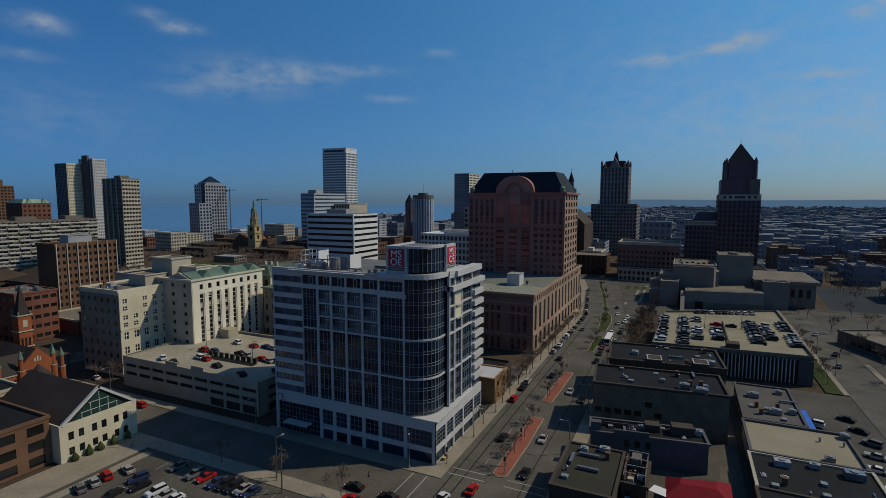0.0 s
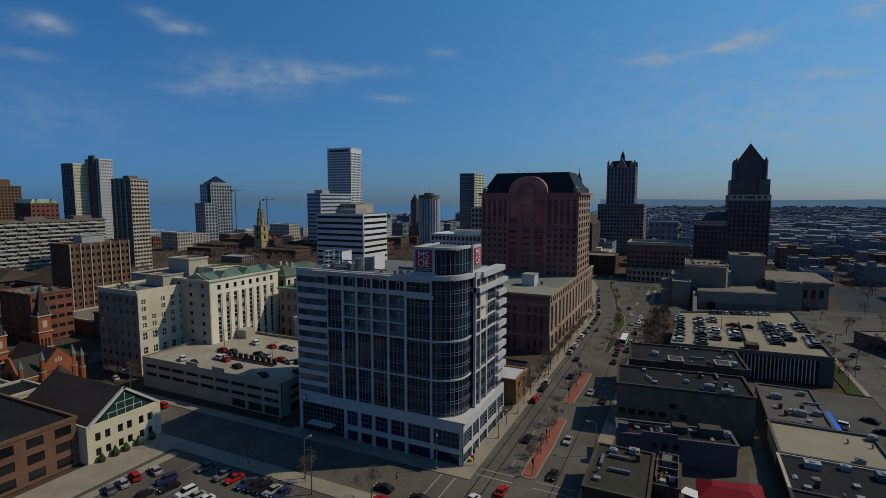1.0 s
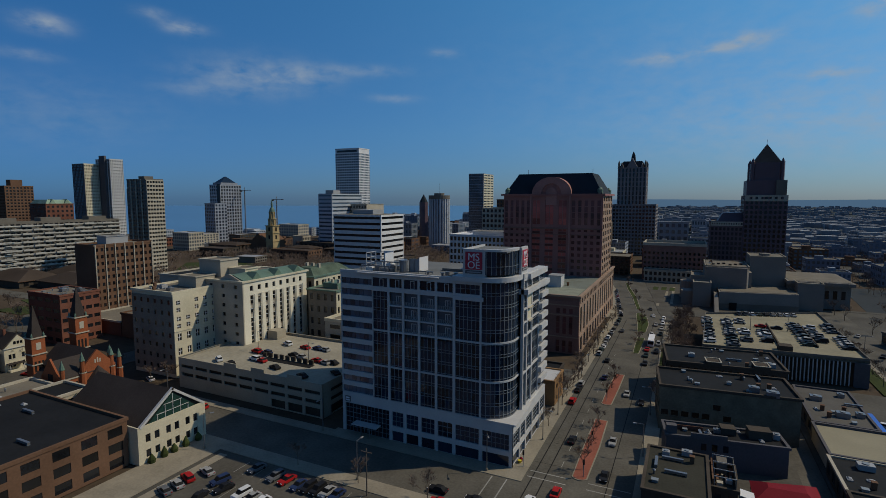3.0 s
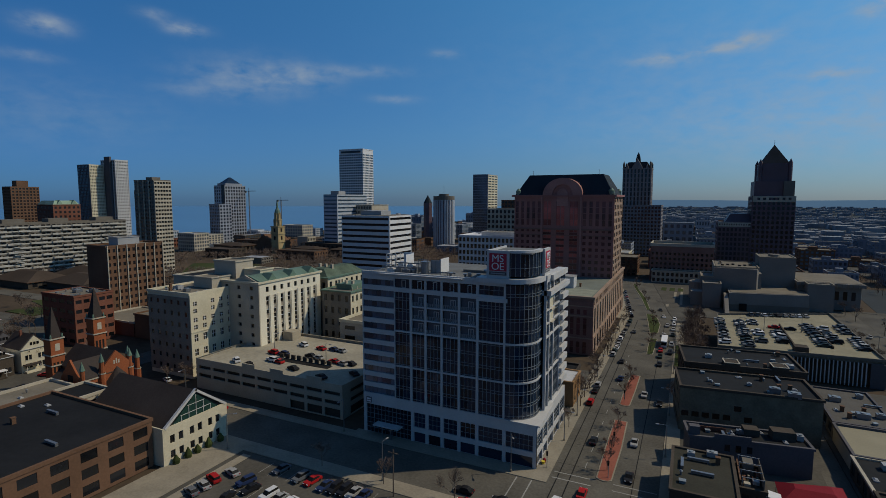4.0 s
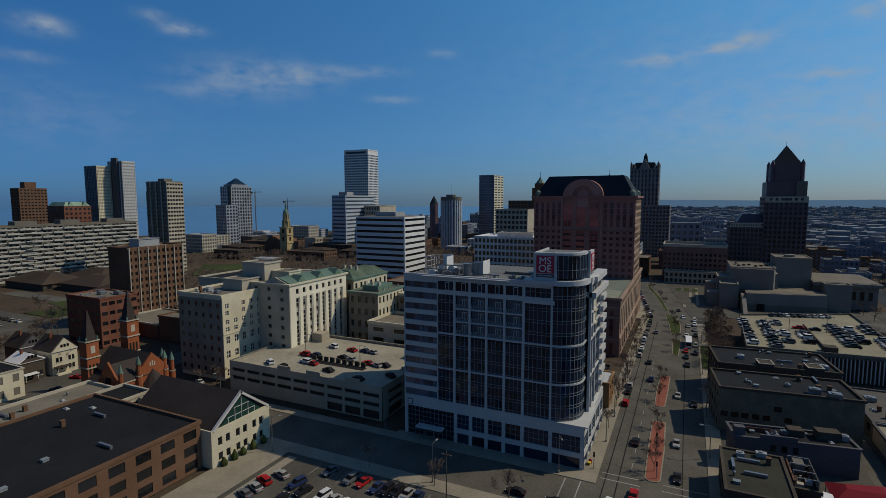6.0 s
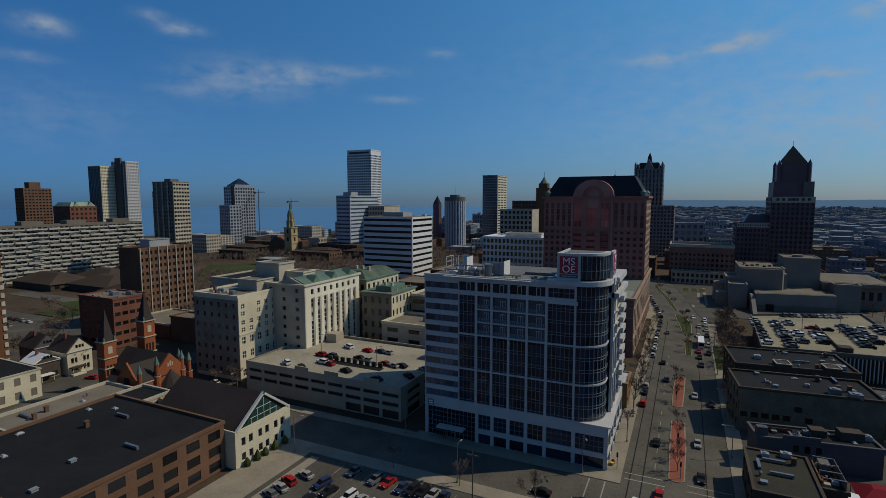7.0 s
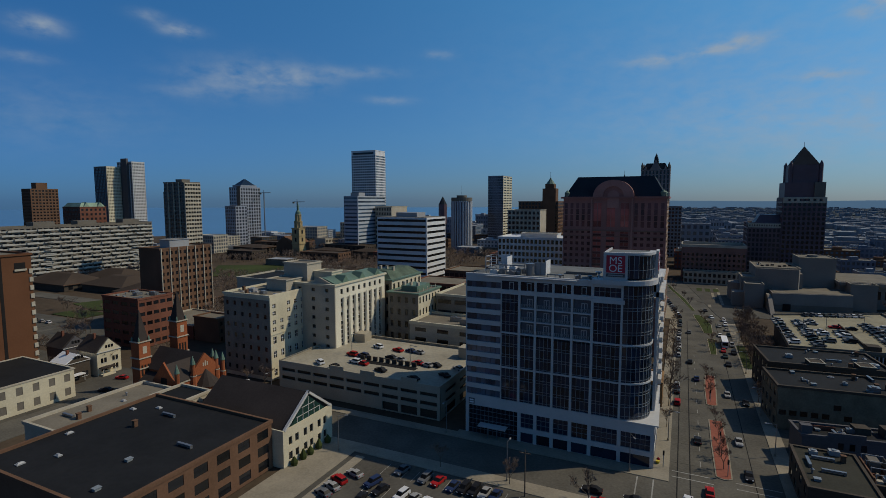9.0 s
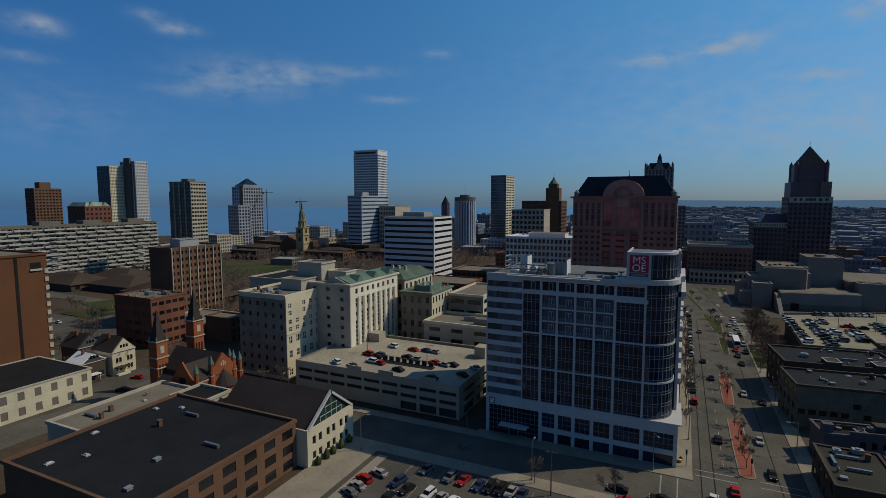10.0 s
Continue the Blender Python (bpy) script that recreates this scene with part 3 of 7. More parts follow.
    for i in range(1, len(us) - 1, 2):
        n = max(3, round((us[i + 1] - us[i]) / 1.15))
        step = (us[i + 1] - us[i]) / n
        loggia = i not in (1, 11)
        top = 30.0 if loggia else 40.9
        glass_cells = []
        k = 0
        while 11.0 + F * (k + 1) < top + 0.8:
            lo, hi = max(11.3, 11.0 + F * k), min(top, 11.0 + F * (k + 1))
            for q in range(n):
                glass_cells.append((us[i] + q * step, us[i] + (q + 1) * step - 0.03, lo, hi - 0.03))
            k += 1
        kept = {}
        for u0, u1, z0, z1 in glass_cells:
            key = round(z1 - z0, 2)
            if key not in kept:
                kept[key] = Shape().box(0, round(step - 0.03, 3), 0.3, 0.36, 0, key).mesh("window", GLASS)
            part("window", kept[key], None, t, "", (u0, 0, z0))
        bu = [us[i]]
        for q in range(n):
            bu += [us[i] + (q + 0.045) * step, us[i] + (q + 0.955) * step]
        bu.append(us[i + 1])
        bz = [11.3]
        for q in range(k):
            for off in (0.15, 0.85):
                z = 11.0 + F * q + off
                if 11.5 < z < top - 0.3:
                    bz += [z - 0.05, z + 0.05]
        bz.append(top)
        part("mullion_grid", plate("front", W, D, bu, bz, lambda a, b: a % 2 == 1 and b % 2 == 0, -0.3, -0.16), MULL, t)
        if loggia:
            for z0, z1 in ((30.45, 33.6), (33.95, 37.1), (37.45, 40.9)):
                u0, u1 = us[i], us[i + 1]
                part("loggia_wall", Shape().box(u0, u1, 0.8, 1.0, z0, z1), LOGGIA, t)
                part("loggia_floor", Shape().box(u0, u1, 0.3, 0.8, z0 - 0.3, z0 - 0.02), WHITE, t)
                c = (u0 + u1) / 2 + 0.5
                part("balcony_door", plate("front", W, D, [c - 0.75, c - 0.6, c - 0.08, c + 0.08, c + 0.6, c + 0.75], [z0, z0 + 0.15, z0 + 2.3, z0 + 2.45], lambda a, b: a in (1, 3) and b == 1, -0.79, -0.71), WHITE, t, "white-framed balcony door")
                part("balcony_rail", plate("front", W, D, [u0 + 0.1 + q * (u1 - u0 - 0.2) / 16 for q in range(17)], [z0, z0 + 0.08, z0 + 0.95, z0 + 1.05], lambda a, b: b == 1 and a % 2 == 1, -0.2, -0.14), MULL, t)
    # top floor strip windows and terrace eave
    cells = [(us[i], us[i + 1], 42.1, 44.5) for i in range(1, 11, 2)]
    windows(t, "front", W, D, cells, GLASS, -0.3)
    for i in range(1, 11, 2):
        c = (us[i] + us[i + 1]) / 2 + 0.4
        part("balcony_door", plate("front", W, D, [c - 0.6, c - 0.45, c + 0.45, c + 0.6], [42.1, 42.2, 44.1, 44.25], lambda a, b: a == 1 and b == 1, -0.22, -0.14), WHITE, t, "white-framed balcony door")
    part("eave", Shape().box(6.0, 30.5, -1.0, 1.2, 45.55, 45.8), WHITE, t, "thin white projecting eave")
    part("parapet", plate("front", W, D, [0.0, 34.4], [45.3, 46.1], lambda a, b: False, -0.5, 0.14), WHITE, t)
    # corner terrace box
    part("terrace_wall", Shape().box(34.2, 42.2, -0.3, 0.3, 40.5, 41.5), WHITE, t, "white projecting terrace parapet")
    windows(t, "front", W, D, [(34.8 + 1.3 * k, 36.04 + 1.3 * k, z, z + 1.8) for k in range(5) for z in (41.55, 43.4)], GLASS, -0.32)
    part("mullion", Shape().box(34.8, 41.3, 0.1, 0.24, 43.32, 43.42), MULL, t)
    for k in range(6):
        part("mullion", Shape().box(34.76 + 1.3 * k, 34.86 + 1.3 * k, 0.08, 0.26, 41.5, 45.2), MULL, t)
    part("roof", Shape().box(0.4, 47.5, 0.5, D - 0.4, 45.2, 45.45), ROOFGREY, t, "grey membrane roof")
    # drum
    cx, cy, r = 41.8, 6.6, 6.5
    arc = [(cx + r * math.sin(a), cy - r * math.cos(a)) for a in [math.pi / 2 * k / 9 for k in range(10)]] + [(48.3, 9.6)]

    def arc_band(o, z0, z1, inner=0.5):
        q = [(cx + (x - cx) * (1 + o / r), cy + (y - cy) * (1 + o / r) if y < cy else y) for x, y in arc]
        p = [(cx + (x - cx) * (1 - inner / r), cy + (y - cy) * (1 - inner / r) if y < cy else y) for x, y in arc]
        return Shape().prism(q + list(reversed(p)), z0, z1)

    for k in range(len(arc) - 1):
        (xa, ya), (xb, yb) = arc[k], arc[k + 1]
        ang, ln = math.degrees(math.atan2(yb - ya, xb - xa)), math.hypot(xb - xa, yb - ya)
        me = Shape().box(0.03, ln - 0.03, 0.0, 0.06, 0, F - 0.04).mesh("window", GLASS)
        for f in range(NF):
            o = part("window", me, None, t, "")
            o.matrix_local = pose(xa, ya, 11.25 + F * f, 0, 0, ang)
        o = part("window", Shape().box(0.03, ln - 0.03, 0.0, 0.06, 0, 6.0), GLASS, t)
        o.matrix_local = pose(xa, ya, 47.0, 0, 0, ang)
        m2 = Shape().box(-0.05, 0.05, -0.1, 0.05, 0, 34.0).mesh("mullion", MULL)
        o = part("mullion", m2, None, t)
        o.matrix_local = pose(xa, ya, 11.25, 0, 0, ang)
        o = part("mullion", Shape().box(-0.05, 0.05, -0.1, 0.05, 0, 6.0), MULL, t)
        o.matrix_local = pose(xa, ya, 47.0, 0, 0, ang)
    for f in range(NF):
        for off in (0.15, 0.85):
            part("mullion_ring", arc_band(0.08, 11.25 + F * f + off - 0.05, 11.25 + F * f + off + 0.05), MULL, t)
    for z in (20.3, 30.05):
        part("band_ring", arc_band(0.25, z, z + 0.45), WHITE, t)
    part("mullion_ring", arc_band(0.08, 49.0, 49.1), MULL, t)
    part("base_ring", arc_band(0.15, 11.2, 11.5), STEEL, t)
    part("cornice", arc_band(1.0, 45.3, 46.5, 1.5), WHITE, t, "white rounded cornice below the sign storey")
    part("cornice", Shape().box(34.3, 41.9, -0.9, 3.0, 45.3, 46.5), WHITE, t)
    part("cornice", Shape().box(47.0, 49.6, 9.4, 22.0, 45.3, 46.5), WHITE, t)
    part("drum_roof", arc_band(0.25, 52.7, 53.3, 1.2), WHITE, t, "white rim round the top of the drum")
    part("drum_roof", Shape().box(37.2, 47.8, 0.9, 14.0, 52.5, 52.8), ROOFGREY, t)
    part("drum_core", Shape().box(37.4, 46.6, 3.2, 13.8, 46.4, 52.5), BLUEGREY, t)
    # sign panels
    part("sign_panel", Shape().box(36.9, 42.6, -0.3, 0.4, 46.4, 53.3), WHITE, t, "white wall panel behind the sign")
    part("sign_panel", Shape().box(48.4, 49.1, 8.5, 14.0, 46.4, 53.3), WHITE, t, "white wall panel behind the sign")
    part("drum_wall", Shape().box(36.9, 37.3, 0.4, 14.0, 46.4, 53.3), WHITE, t)
    # right face: columns, glass, white-banded end
    ry = [9.4, 9.9, 12.6, 13.2, 17.2, 17.8, 24.4, 24.9]
    rz = [11.0, 11.3, 20.3, 20.7, 30.0, 30.45, 33.6, 33.95, 37.1, 37.45, 41.2, 42.6, 44.6, 45.3]
    part("tower_wall", plate("right", W, D, ry, rz, lambda i, j: i % 2 == 1 and j % 2 == 1, -1.2, -0.5), WHITE, t)
    rg = []
    for i in range(1, len(ry) - 1, 2):
        n = 3 if ry[i + 1] - ry[i] < 5 else 5
        st = (ry[i + 1] - ry[i]) / n
        for f in range(NF):
            for q in range(n):
                rg.append((ry[i] + q * st, ry[i] + (q + 1) * st - 0.05, 11.3 + F * f, 11.25 + F * (f + 1)))
        bu, bz = [ry[i]], [11.3]
        for q in range(n):
            bu += [ry[i] + (q + 0.04) * st, ry[i] + (q + 0.96) * st]
        for f in range(NF):
            for off in (0.15, 0.85):
                z = 11.3 + F * f + off
                bz += [z - 0.05, z + 0.05]
        part("mullion_grid", plate("right", W, D, bu + [ry[i + 1]], bz + [45.2], lambda a, b: a % 2 == 1 and b % 2 == 0, -1.0, -0.86), MULL, t)
    windows(t, "right", W, D, rg, GLASS, -1.1)
    part("balcony", Shape().box(48.9, 50.0, 13.4, 17.0, 33.5, 33.8), LIMESTONE, t)
    part("balcony", Shape().box(48.9, 50.0, 13.4, 17.0, 36.9, 37.2), LIMESTONE, t)
    for z0, z1 in ((33.95, 36.6), (37.5, 40.8)):
        part("loggia_wall", Shape().box(48.95, 49.35, 13.3, 17.1, z0, z1), CREAM, t, "warm beige balcony recess")
    for k in range(NF - 1):
        z = 11.0 + F * (k + 1) - 0.75
        part("spandrel", Shape().box(48.2, 50.3, 24.9, 31.8, z, z + 1.5), WHITE, t)
    part("window_strip", Shape().box(48.3, 49.4, 25.0, 31.2, 11.2, 44.8), GLASS, t)
    part("spandrel", Shape().box(47.5, 50.6, 9.4, 32.0, 41.3, 42.6), WHITE, t, "projecting white terrace slab edge")
    part("spandrel", Shape().box(47.5, 50.3, 13.0, 30.2, 44.7, 46.2), WHITE, t, "projecting white roof edge")
    # rooftop plant: louvred screens on open frames, ducts, chillers
    for x, y in ((2.4, 9.0), (4.0, 9.0), (5.6, 9.0), (2.4, 14.0), (4.0, 14.0), (5.6, 14.0)):
        part("frame_post", Shape().box(x, x + 0.16, y, y + 0.16, 45.45, 49.9), WHITE, t)
    for z in (46.8, 48.3, 49.75):
        for y in (9.0, 14.0):
            part("frame_rail", Shape().box(2.4, 5.76, y + 0.02, y + 0.12, z, z + 0.14), WHITE, t)
        part("frame_rail", Shape().box(2.42, 2.54, 9.16, 14.0, z, z + 0.14), WHITE, t)
    part("plant_screen", Shape().box(6.0, 9.2, 13.0, 13.2, 45.45, 50.2), BRIGHT, t, "white rooftop screen panel")
    part("plant_screen", Shape().box(9.0, 9.2, 8.6, 13.0, 45.45, 50.0), BRIGHT, t, "white rooftop screen panel")
    part("plant_screen", Shape().box(17.6, 20.6, 7.6, 7.8, 45.45, 49.0), GREYP, t, "grey rooftop screen panel")
    part("plant_screen", Shape().box(20.4, 20.6, 7.8, 13.0, 45.45, 49.4), BRIGHT, t, "white rooftop screen panel")
    part("plant_screen", Shape().box(15.0, 20.4, 12.8, 13.0, 45.45, 48.2), GREYP, t, "grey rooftop screen panel")
    for x in (17.6, 19.1):
        part("frame_post", Shape().box(x, x + 0.14, 7.4, 7.54, 45.45, 48.8), STEEL, t)
    part("stair_box", Shape().box(25.0, 33.5, 13.0, 21.0, 45.4, 46.2), ROOFGREY, t)
    for k, (x, y, w, d, h) in enumerate(((5.6, 4.2, 2.0, 1.6, 1.2), (8.2, 4.6, 1.6, 1.8, 1.5), (10.4, 4.0, 2.4, 1.4, 1.0), (10.2, 7.2, 1.8, 2.2, 1.9), (12.8, 5.2, 1.3, 1.3, 1.7), (13.0, 8.6, 2.2, 1.6, 1.2), (7.0, 8.0, 1.6, 1.6, 2.2))):
        part("chiller", Shape().box(x, x + w, y, y + d, 45.5, 45.45 + h).cyl(x + w / 2, y + d / 2, 0.32 * min(w, d), 45.45 + h, 45.7 + h, 10), STEEL if k % 3 else BRIGHT, t, "rooftop cooling unit")
    for x, y, ln, z in ((4.5, 3.4, 9.0, 46.9), (6.2, 7.6, 8.4, 47.6), (21.5, 5.0, 4.6, 46.0)):
        part("duct", Shape().box(x, x + ln, y, y + 0.32, z, z + 0.32), STEEL, t)
        for k in range(3):
            part("duct_leg", Shape().box(x + 0.1 + k * (ln - 0.3) / 2, x + 0.22 + k * (ln - 0.3) / 2, y + 0.1, y + 0.22, 45.45, z), STEEL, t)
    part("dish", Shape().cyl(35.2, 4.6, 0.2, 45.45, 47.2, 8).cyl(35.2, 4.6, 0.3, 47.2, 47.7, 12, 1.0), BRIGHT, t, "white roof dish")
    for x, y in ((33.4, 3.0), (34.4, 6.2), (29.4, 5.6)):
        part("chiller", Shape().box(x, x + 1.0, y, y + 0.8, 45.5, 46.4), STEEL, t, "small rooftop unit")
    part("tank_frame", Shape().box(15.2, 15.34, 4.8, 4.94, 45.45, 49.4).box(18.0, 18.14, 4.8, 4.94, 45.45, 49.4).box(15.2, 18.14, 4.8, 4.92, 49.3, 49.42), STEEL, t)
    part("cooling_tower", Shape().cyl(16.6, 6.0, 1.1, 45.5, 48.4, 14).cyl(16.6, 6.0, 1.3, 48.4, 48.8, 14), STEEL, t, "round steel cooling unit")
    for x, y in ((25.5, 3.4), (29.8, 3.0), (33.0, 4.2), (14.0, 4.0)):
        part("vent", Shape().cyl(x, y, 0.35, 45.4, 46.4, 10).cyl(x, y, 0.6, 46.4, 46.6, 10), STEEL, t)
    return t


college_tower()


def sign(at, turn):
    """A square red sign with the college's initials in white serif letters."""
    t = thing("roof_sign", "square red sign with white serif initials on a white panel", "sign", at, "signs on the drum", turn=turn)
    part("face", Shape().box(0, 4.4, -0.12, 0, 0, 4.3), REDSIGN, t)
    for text, z in (("MS", 2.25), ("OE", 0.3)):
        cu = bpy.data.curves.new("letters", "FONT")
        cu.body, cu.size, cu.extrude, cu.align_x = text, 2.5, 0.05, "CENTER"
        tmp = new("letters_curve", cu)
        me = bpy.data.meshes.new_from_object(tmp.evaluated_get(bpy.context.evaluated_depsgraph_get()))
        bpy.data.objects.remove(tmp)
        me.materials.append(LETTER)
        o = part("letters", me, None, t, "white letters")
        o.matrix_local = pose(2.2, -0.18, z, 90, 0, 0)
    part("caption_bar", Shape().box(0, 4.4, -0.10, 0, -1.0, -0.2), BLUEGREY, t, "dark strip with small grey lettering bars")
    part("caption_line", Shape().box(0.4, 4.0, -0.14, -0.1, -0.75, -0.45), GREYP, t)


sign((-12.4, -0.3, 48.3), 0)
sign((-0.9, 9.0, 48.3), 90)
# ---- the arched granite tower and its street block ----
def arch_tower():
    t = thing("arch_tower", "red granite office tower with dark mansard and pink arch", "tower", (-57, 160, 0))
    W, D, Z = 53.0, 34.0, 67.0
    part("body", Shape().box(0, W, 0, D, 0, Z), GRANITE, t)
    # front in five stripes: corner piers, window bays, tall centre bays
    bounds = [(0.0, 15.6, 5), (15.6, 21.4, 1), (22.6, 28.6, 1), (29.8, 35.6, 1), (36.8, 53.0, 5)]
    us, tall = [0.0], []
    for a, b, n in bounds:
        for k in range(n):
            p = a + (b - a) * k / n
            q = a + (b - a) * (k + 1) / n
            g = 0.24 if n > 1 else 0.14
            us += [p + (q - p) * g, q - (q - p) * g]
            tall.append(n == 1)
    us.append(W + 0.4)
    low = [24.0 + 3.3 * j for j in range(8)]
    zs = [20.0]
    for z in low:
        zs += [z + 0.9, z + 2.7]
    zs += [51.6, 64.6, Z]
    wide = lambda i: tall[(i - 1) // 2]
    hole = lambda i, j: i % 2 == 1 and j % 2 == 1
    part("wall", plate("front", W, D, us, zs, hole, 0.0, 0.4), GRANITE, t)
    # centre bays carry the bright painted reflection, side bays the dim one
    for centre in (True, False):
        cells = []
        for i in range(1, len(us) - 1, 2):
            if wide(i) == centre:
                cells += [(us[i], us[i + 1], zs[j], zs[j + 1]) for j in range(1, 17, 2)]
                cells += [(us[i], us[i + 1], 51.6 + 3.25 * k, 54.75 + 3.25 * k) for k in range(4)]
        windows(t, "front", W, D, cells, REDREFLECT if centre else DIMREFLECT, 0.0)
    for i in range(1, len(us) - 1, 2):
        if wide(i):
            m = (us[i] + us[i + 1]) / 2
            part("mullion", Shape().box(m - 0.12, m + 0.12, -0.3, -0.06, 24.9, 64.6), GRANLT, t)
            for j in range(1, 15, 2):
                part("spandrel", Shape().box(us[i], us[i + 1], -0.52, -0.4, zs[j + 1] + 0.2, zs[j + 2] - 0.2), DIMREFLECT, t)
        else:
            for k in range(1, 4):
                part("transom", Shape().box(us[i], us[i + 1], -0.26, -0.06, 51.5 + 3.25 * k, 51.8 + 3.25 * k), GRANITE, t)
    part("belt_course", Shape().box(-0.3, W + 0.6, -0.9, -0.4, 49.2, 50.0), PODSTONE, t, "dark stone belt course")
    part("belt_course", Shape().box(-0.2, W + 0.5, -0.7, -0.4, 46.2, 46.6), PODSTONE, t, "dark stone belt course")
    # right wall lighter than the red front: sunlight put into its colour
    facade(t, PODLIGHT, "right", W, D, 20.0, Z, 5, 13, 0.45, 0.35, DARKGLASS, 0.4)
    # pilasters framing the centre
    for u in (15.0, 36.0):
        part("pilaster", Shape().box(u, u + 0.9, -0.95, -0.4, 24, Z), GRANLT, t)
    part("cornice", ring(W, D, 1.4, 0.4, Z, Z + 1.0), GRANITE, t)
    # mansard
    part("mansard_roof", Shape().prism([(0.2, 0.2), (W - 0.2, 0.2), (W - 0.2, D - 0.2), (0.2, D - 0.2)], Z + 1.0, 79.0, [(6.6, 6.2), (W - 6.6, 6.2), (W - 6.6, D - 6.2), (6.6, D - 6.2)]), DARKCOPPER, t, "dark weathered metal mansard roof")
    # arched gable
    n = 18
    outer = [(26.6 + 10.6 * math.cos(math.pi * k / n), Z + 1.0 + 9.0 * math.sin(math.pi * k / n)) for k in range(n + 1)]
    inner = [(26.6 + 5.4 * math.cos(math.pi * k / n), Z + 1.0 + 5.6 * math.sin(math.pi * k / n)) for k in range(n + 1)]

    def slab(profile, y0, y1):
        sh, c = Shape(), len(profile)
        sh.v = [(x, y0, z) for x, z in profile] + [(x, y1, z) for x, z in profile]
        sh.f = [tuple(range(c)), tuple(reversed(range(c, 2 * c)))] + [(k, (k + 1) % c, c + (k + 1) % c, c + k) for k in range(c)]
        return sh

    part("arch", slab(outer + list(reversed(inner)), -1.1, 4.6), GRANLT, t, "pink granite arch ring")
    part("arch_infill", slab(inner, -0.3, 4.0), GRANITE, t)
    part("arch_window", slab([(26.6 + 3.0 * math.cos(math.pi * k / n), Z + 1.0 + 3.4 * math.sin(math.pi * k / n)) for k in range(n + 1)] + [(23.6, Z - 5), (29.6, Z - 5)], -0.7, -0.32), GRANLT, t)
    # corner dormers
    for x, y in ((1.6, 1.6), (W - 1.6, 1.6), (W - 1.6, D - 1.6)):
        part("corner_turret", Shape().cyl(x, y, 1.5, Z + 1.0, Z + 3.2, 10).cyl(x, y, 1.6, Z + 3.2, Z + 4.6, 10, 0.2), COPPER, t)


arch_tower()
# right side in the lighter granite, its sunlit tone painted
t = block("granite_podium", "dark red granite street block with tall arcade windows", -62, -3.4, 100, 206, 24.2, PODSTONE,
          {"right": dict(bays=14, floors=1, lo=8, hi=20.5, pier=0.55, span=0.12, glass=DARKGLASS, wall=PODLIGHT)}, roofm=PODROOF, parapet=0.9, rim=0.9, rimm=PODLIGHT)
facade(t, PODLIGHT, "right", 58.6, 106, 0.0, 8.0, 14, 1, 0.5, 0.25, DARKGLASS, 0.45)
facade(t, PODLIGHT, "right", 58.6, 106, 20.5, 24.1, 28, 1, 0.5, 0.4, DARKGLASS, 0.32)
pu = [0.0]
for k in range(5):
    for a in (2.4, 5.1, 7.8):
        pu += [11.7 * k + a, 11.7 * k + a + 1.5]
pu.append(58.6 + 0.18)
pz = [0.0, 0.6, 5.8, 8.4, 15.9, 17.2, 19.4, 22.6]
phole = lambda i, j: i % 2 == 1 and j in (1, 3, 5)
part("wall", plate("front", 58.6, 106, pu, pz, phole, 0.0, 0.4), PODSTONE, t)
windows(t, "front", 58.6, 106, [(pu[i], pu[i + 1], pz[j] + 2.5 * q, min(pz[j] + 2.5 * q + 2.35, pz[j + 1])) for i in range(1, len(pu) - 1, 2) for j in (1, 3, 5) for q in range(3 if j == 3 else 2 if j == 1 else 1)], DIMREFLECT, 0.0)
for z in (7.0, 16.4, 20.6):
    part("string_course", Shape().box(0, 58.8, -0.62, -0.4, z, z + 0.4), PODLIGHT, t)
part("roof_patch", Shape().box(16, 57, 1.2, 22, 24.33, 24.37), PALEROOF, t, "pale re-laid roof membrane")
part("roof_edge", Shape().box(16, 57.4, 0.5, 1.0, 24.33, 24.9), GREYP, t)
t = thing("roof_house", "white boxy stair head on the podium roof", "roof house", (-22, 122, 24.3))
part("wall", Shape().box(0, 6, 0, 7, 0, 5.2), WHITE, t)
part("roof", Shape().box(-0.2, 6.2, -0.2, 7.2, 5.2, 5.5), GREYP, t)
# a slender gothic turret behind
t = thing("gothic_turret", "slender dark gothic clock turret with a pointed roof", "turret", (-53, 404, 0))
part("shaft", Shape().box(0, 6, 0, 6, 0, 70), DARKSTONE, t)
for z in (30, 44, 58):
    part("louvre", Shape().box(1.8, 4.2, -0.1, 0, z, z + 6), TAR, t)
    part("string_course", ring(6, 6, 0.4, 0.1, z + 8, z + 8.7), GREYSTONE, t)
part("hall", Shape().box(-12, 16, 8, 60, 0, 40).gable(-12, 16, 8, 60, 40, 54, "y"), DARKBRICK, t, "long dark gabled hall behind the turret")
part("belfry", Shape().cyl(3, 3, 3.4, 70, 82, 8, 2.8), DARKSTONE, t)
part("spire", Shape().cyl(3, 3, 3.2, 82, 91, 8, 0.2), DARKCOPPER, t)
part("finial", Shape().cyl(3, 3, 0.15, 91, 95, 6), STEEL, t)

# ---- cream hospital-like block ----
# front wall darker than the cream body: grime plus painted shade
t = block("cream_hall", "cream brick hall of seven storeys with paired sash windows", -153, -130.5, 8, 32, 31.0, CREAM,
          {"front": dict(bays=6, floors=7, pier=0.68, span=0.6, glass=DARKGLASS, wall=GRIMESHADE, lo=1.5, hi=30)}, parapet=0.9)
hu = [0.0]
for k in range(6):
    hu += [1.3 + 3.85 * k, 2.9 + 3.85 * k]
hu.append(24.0)
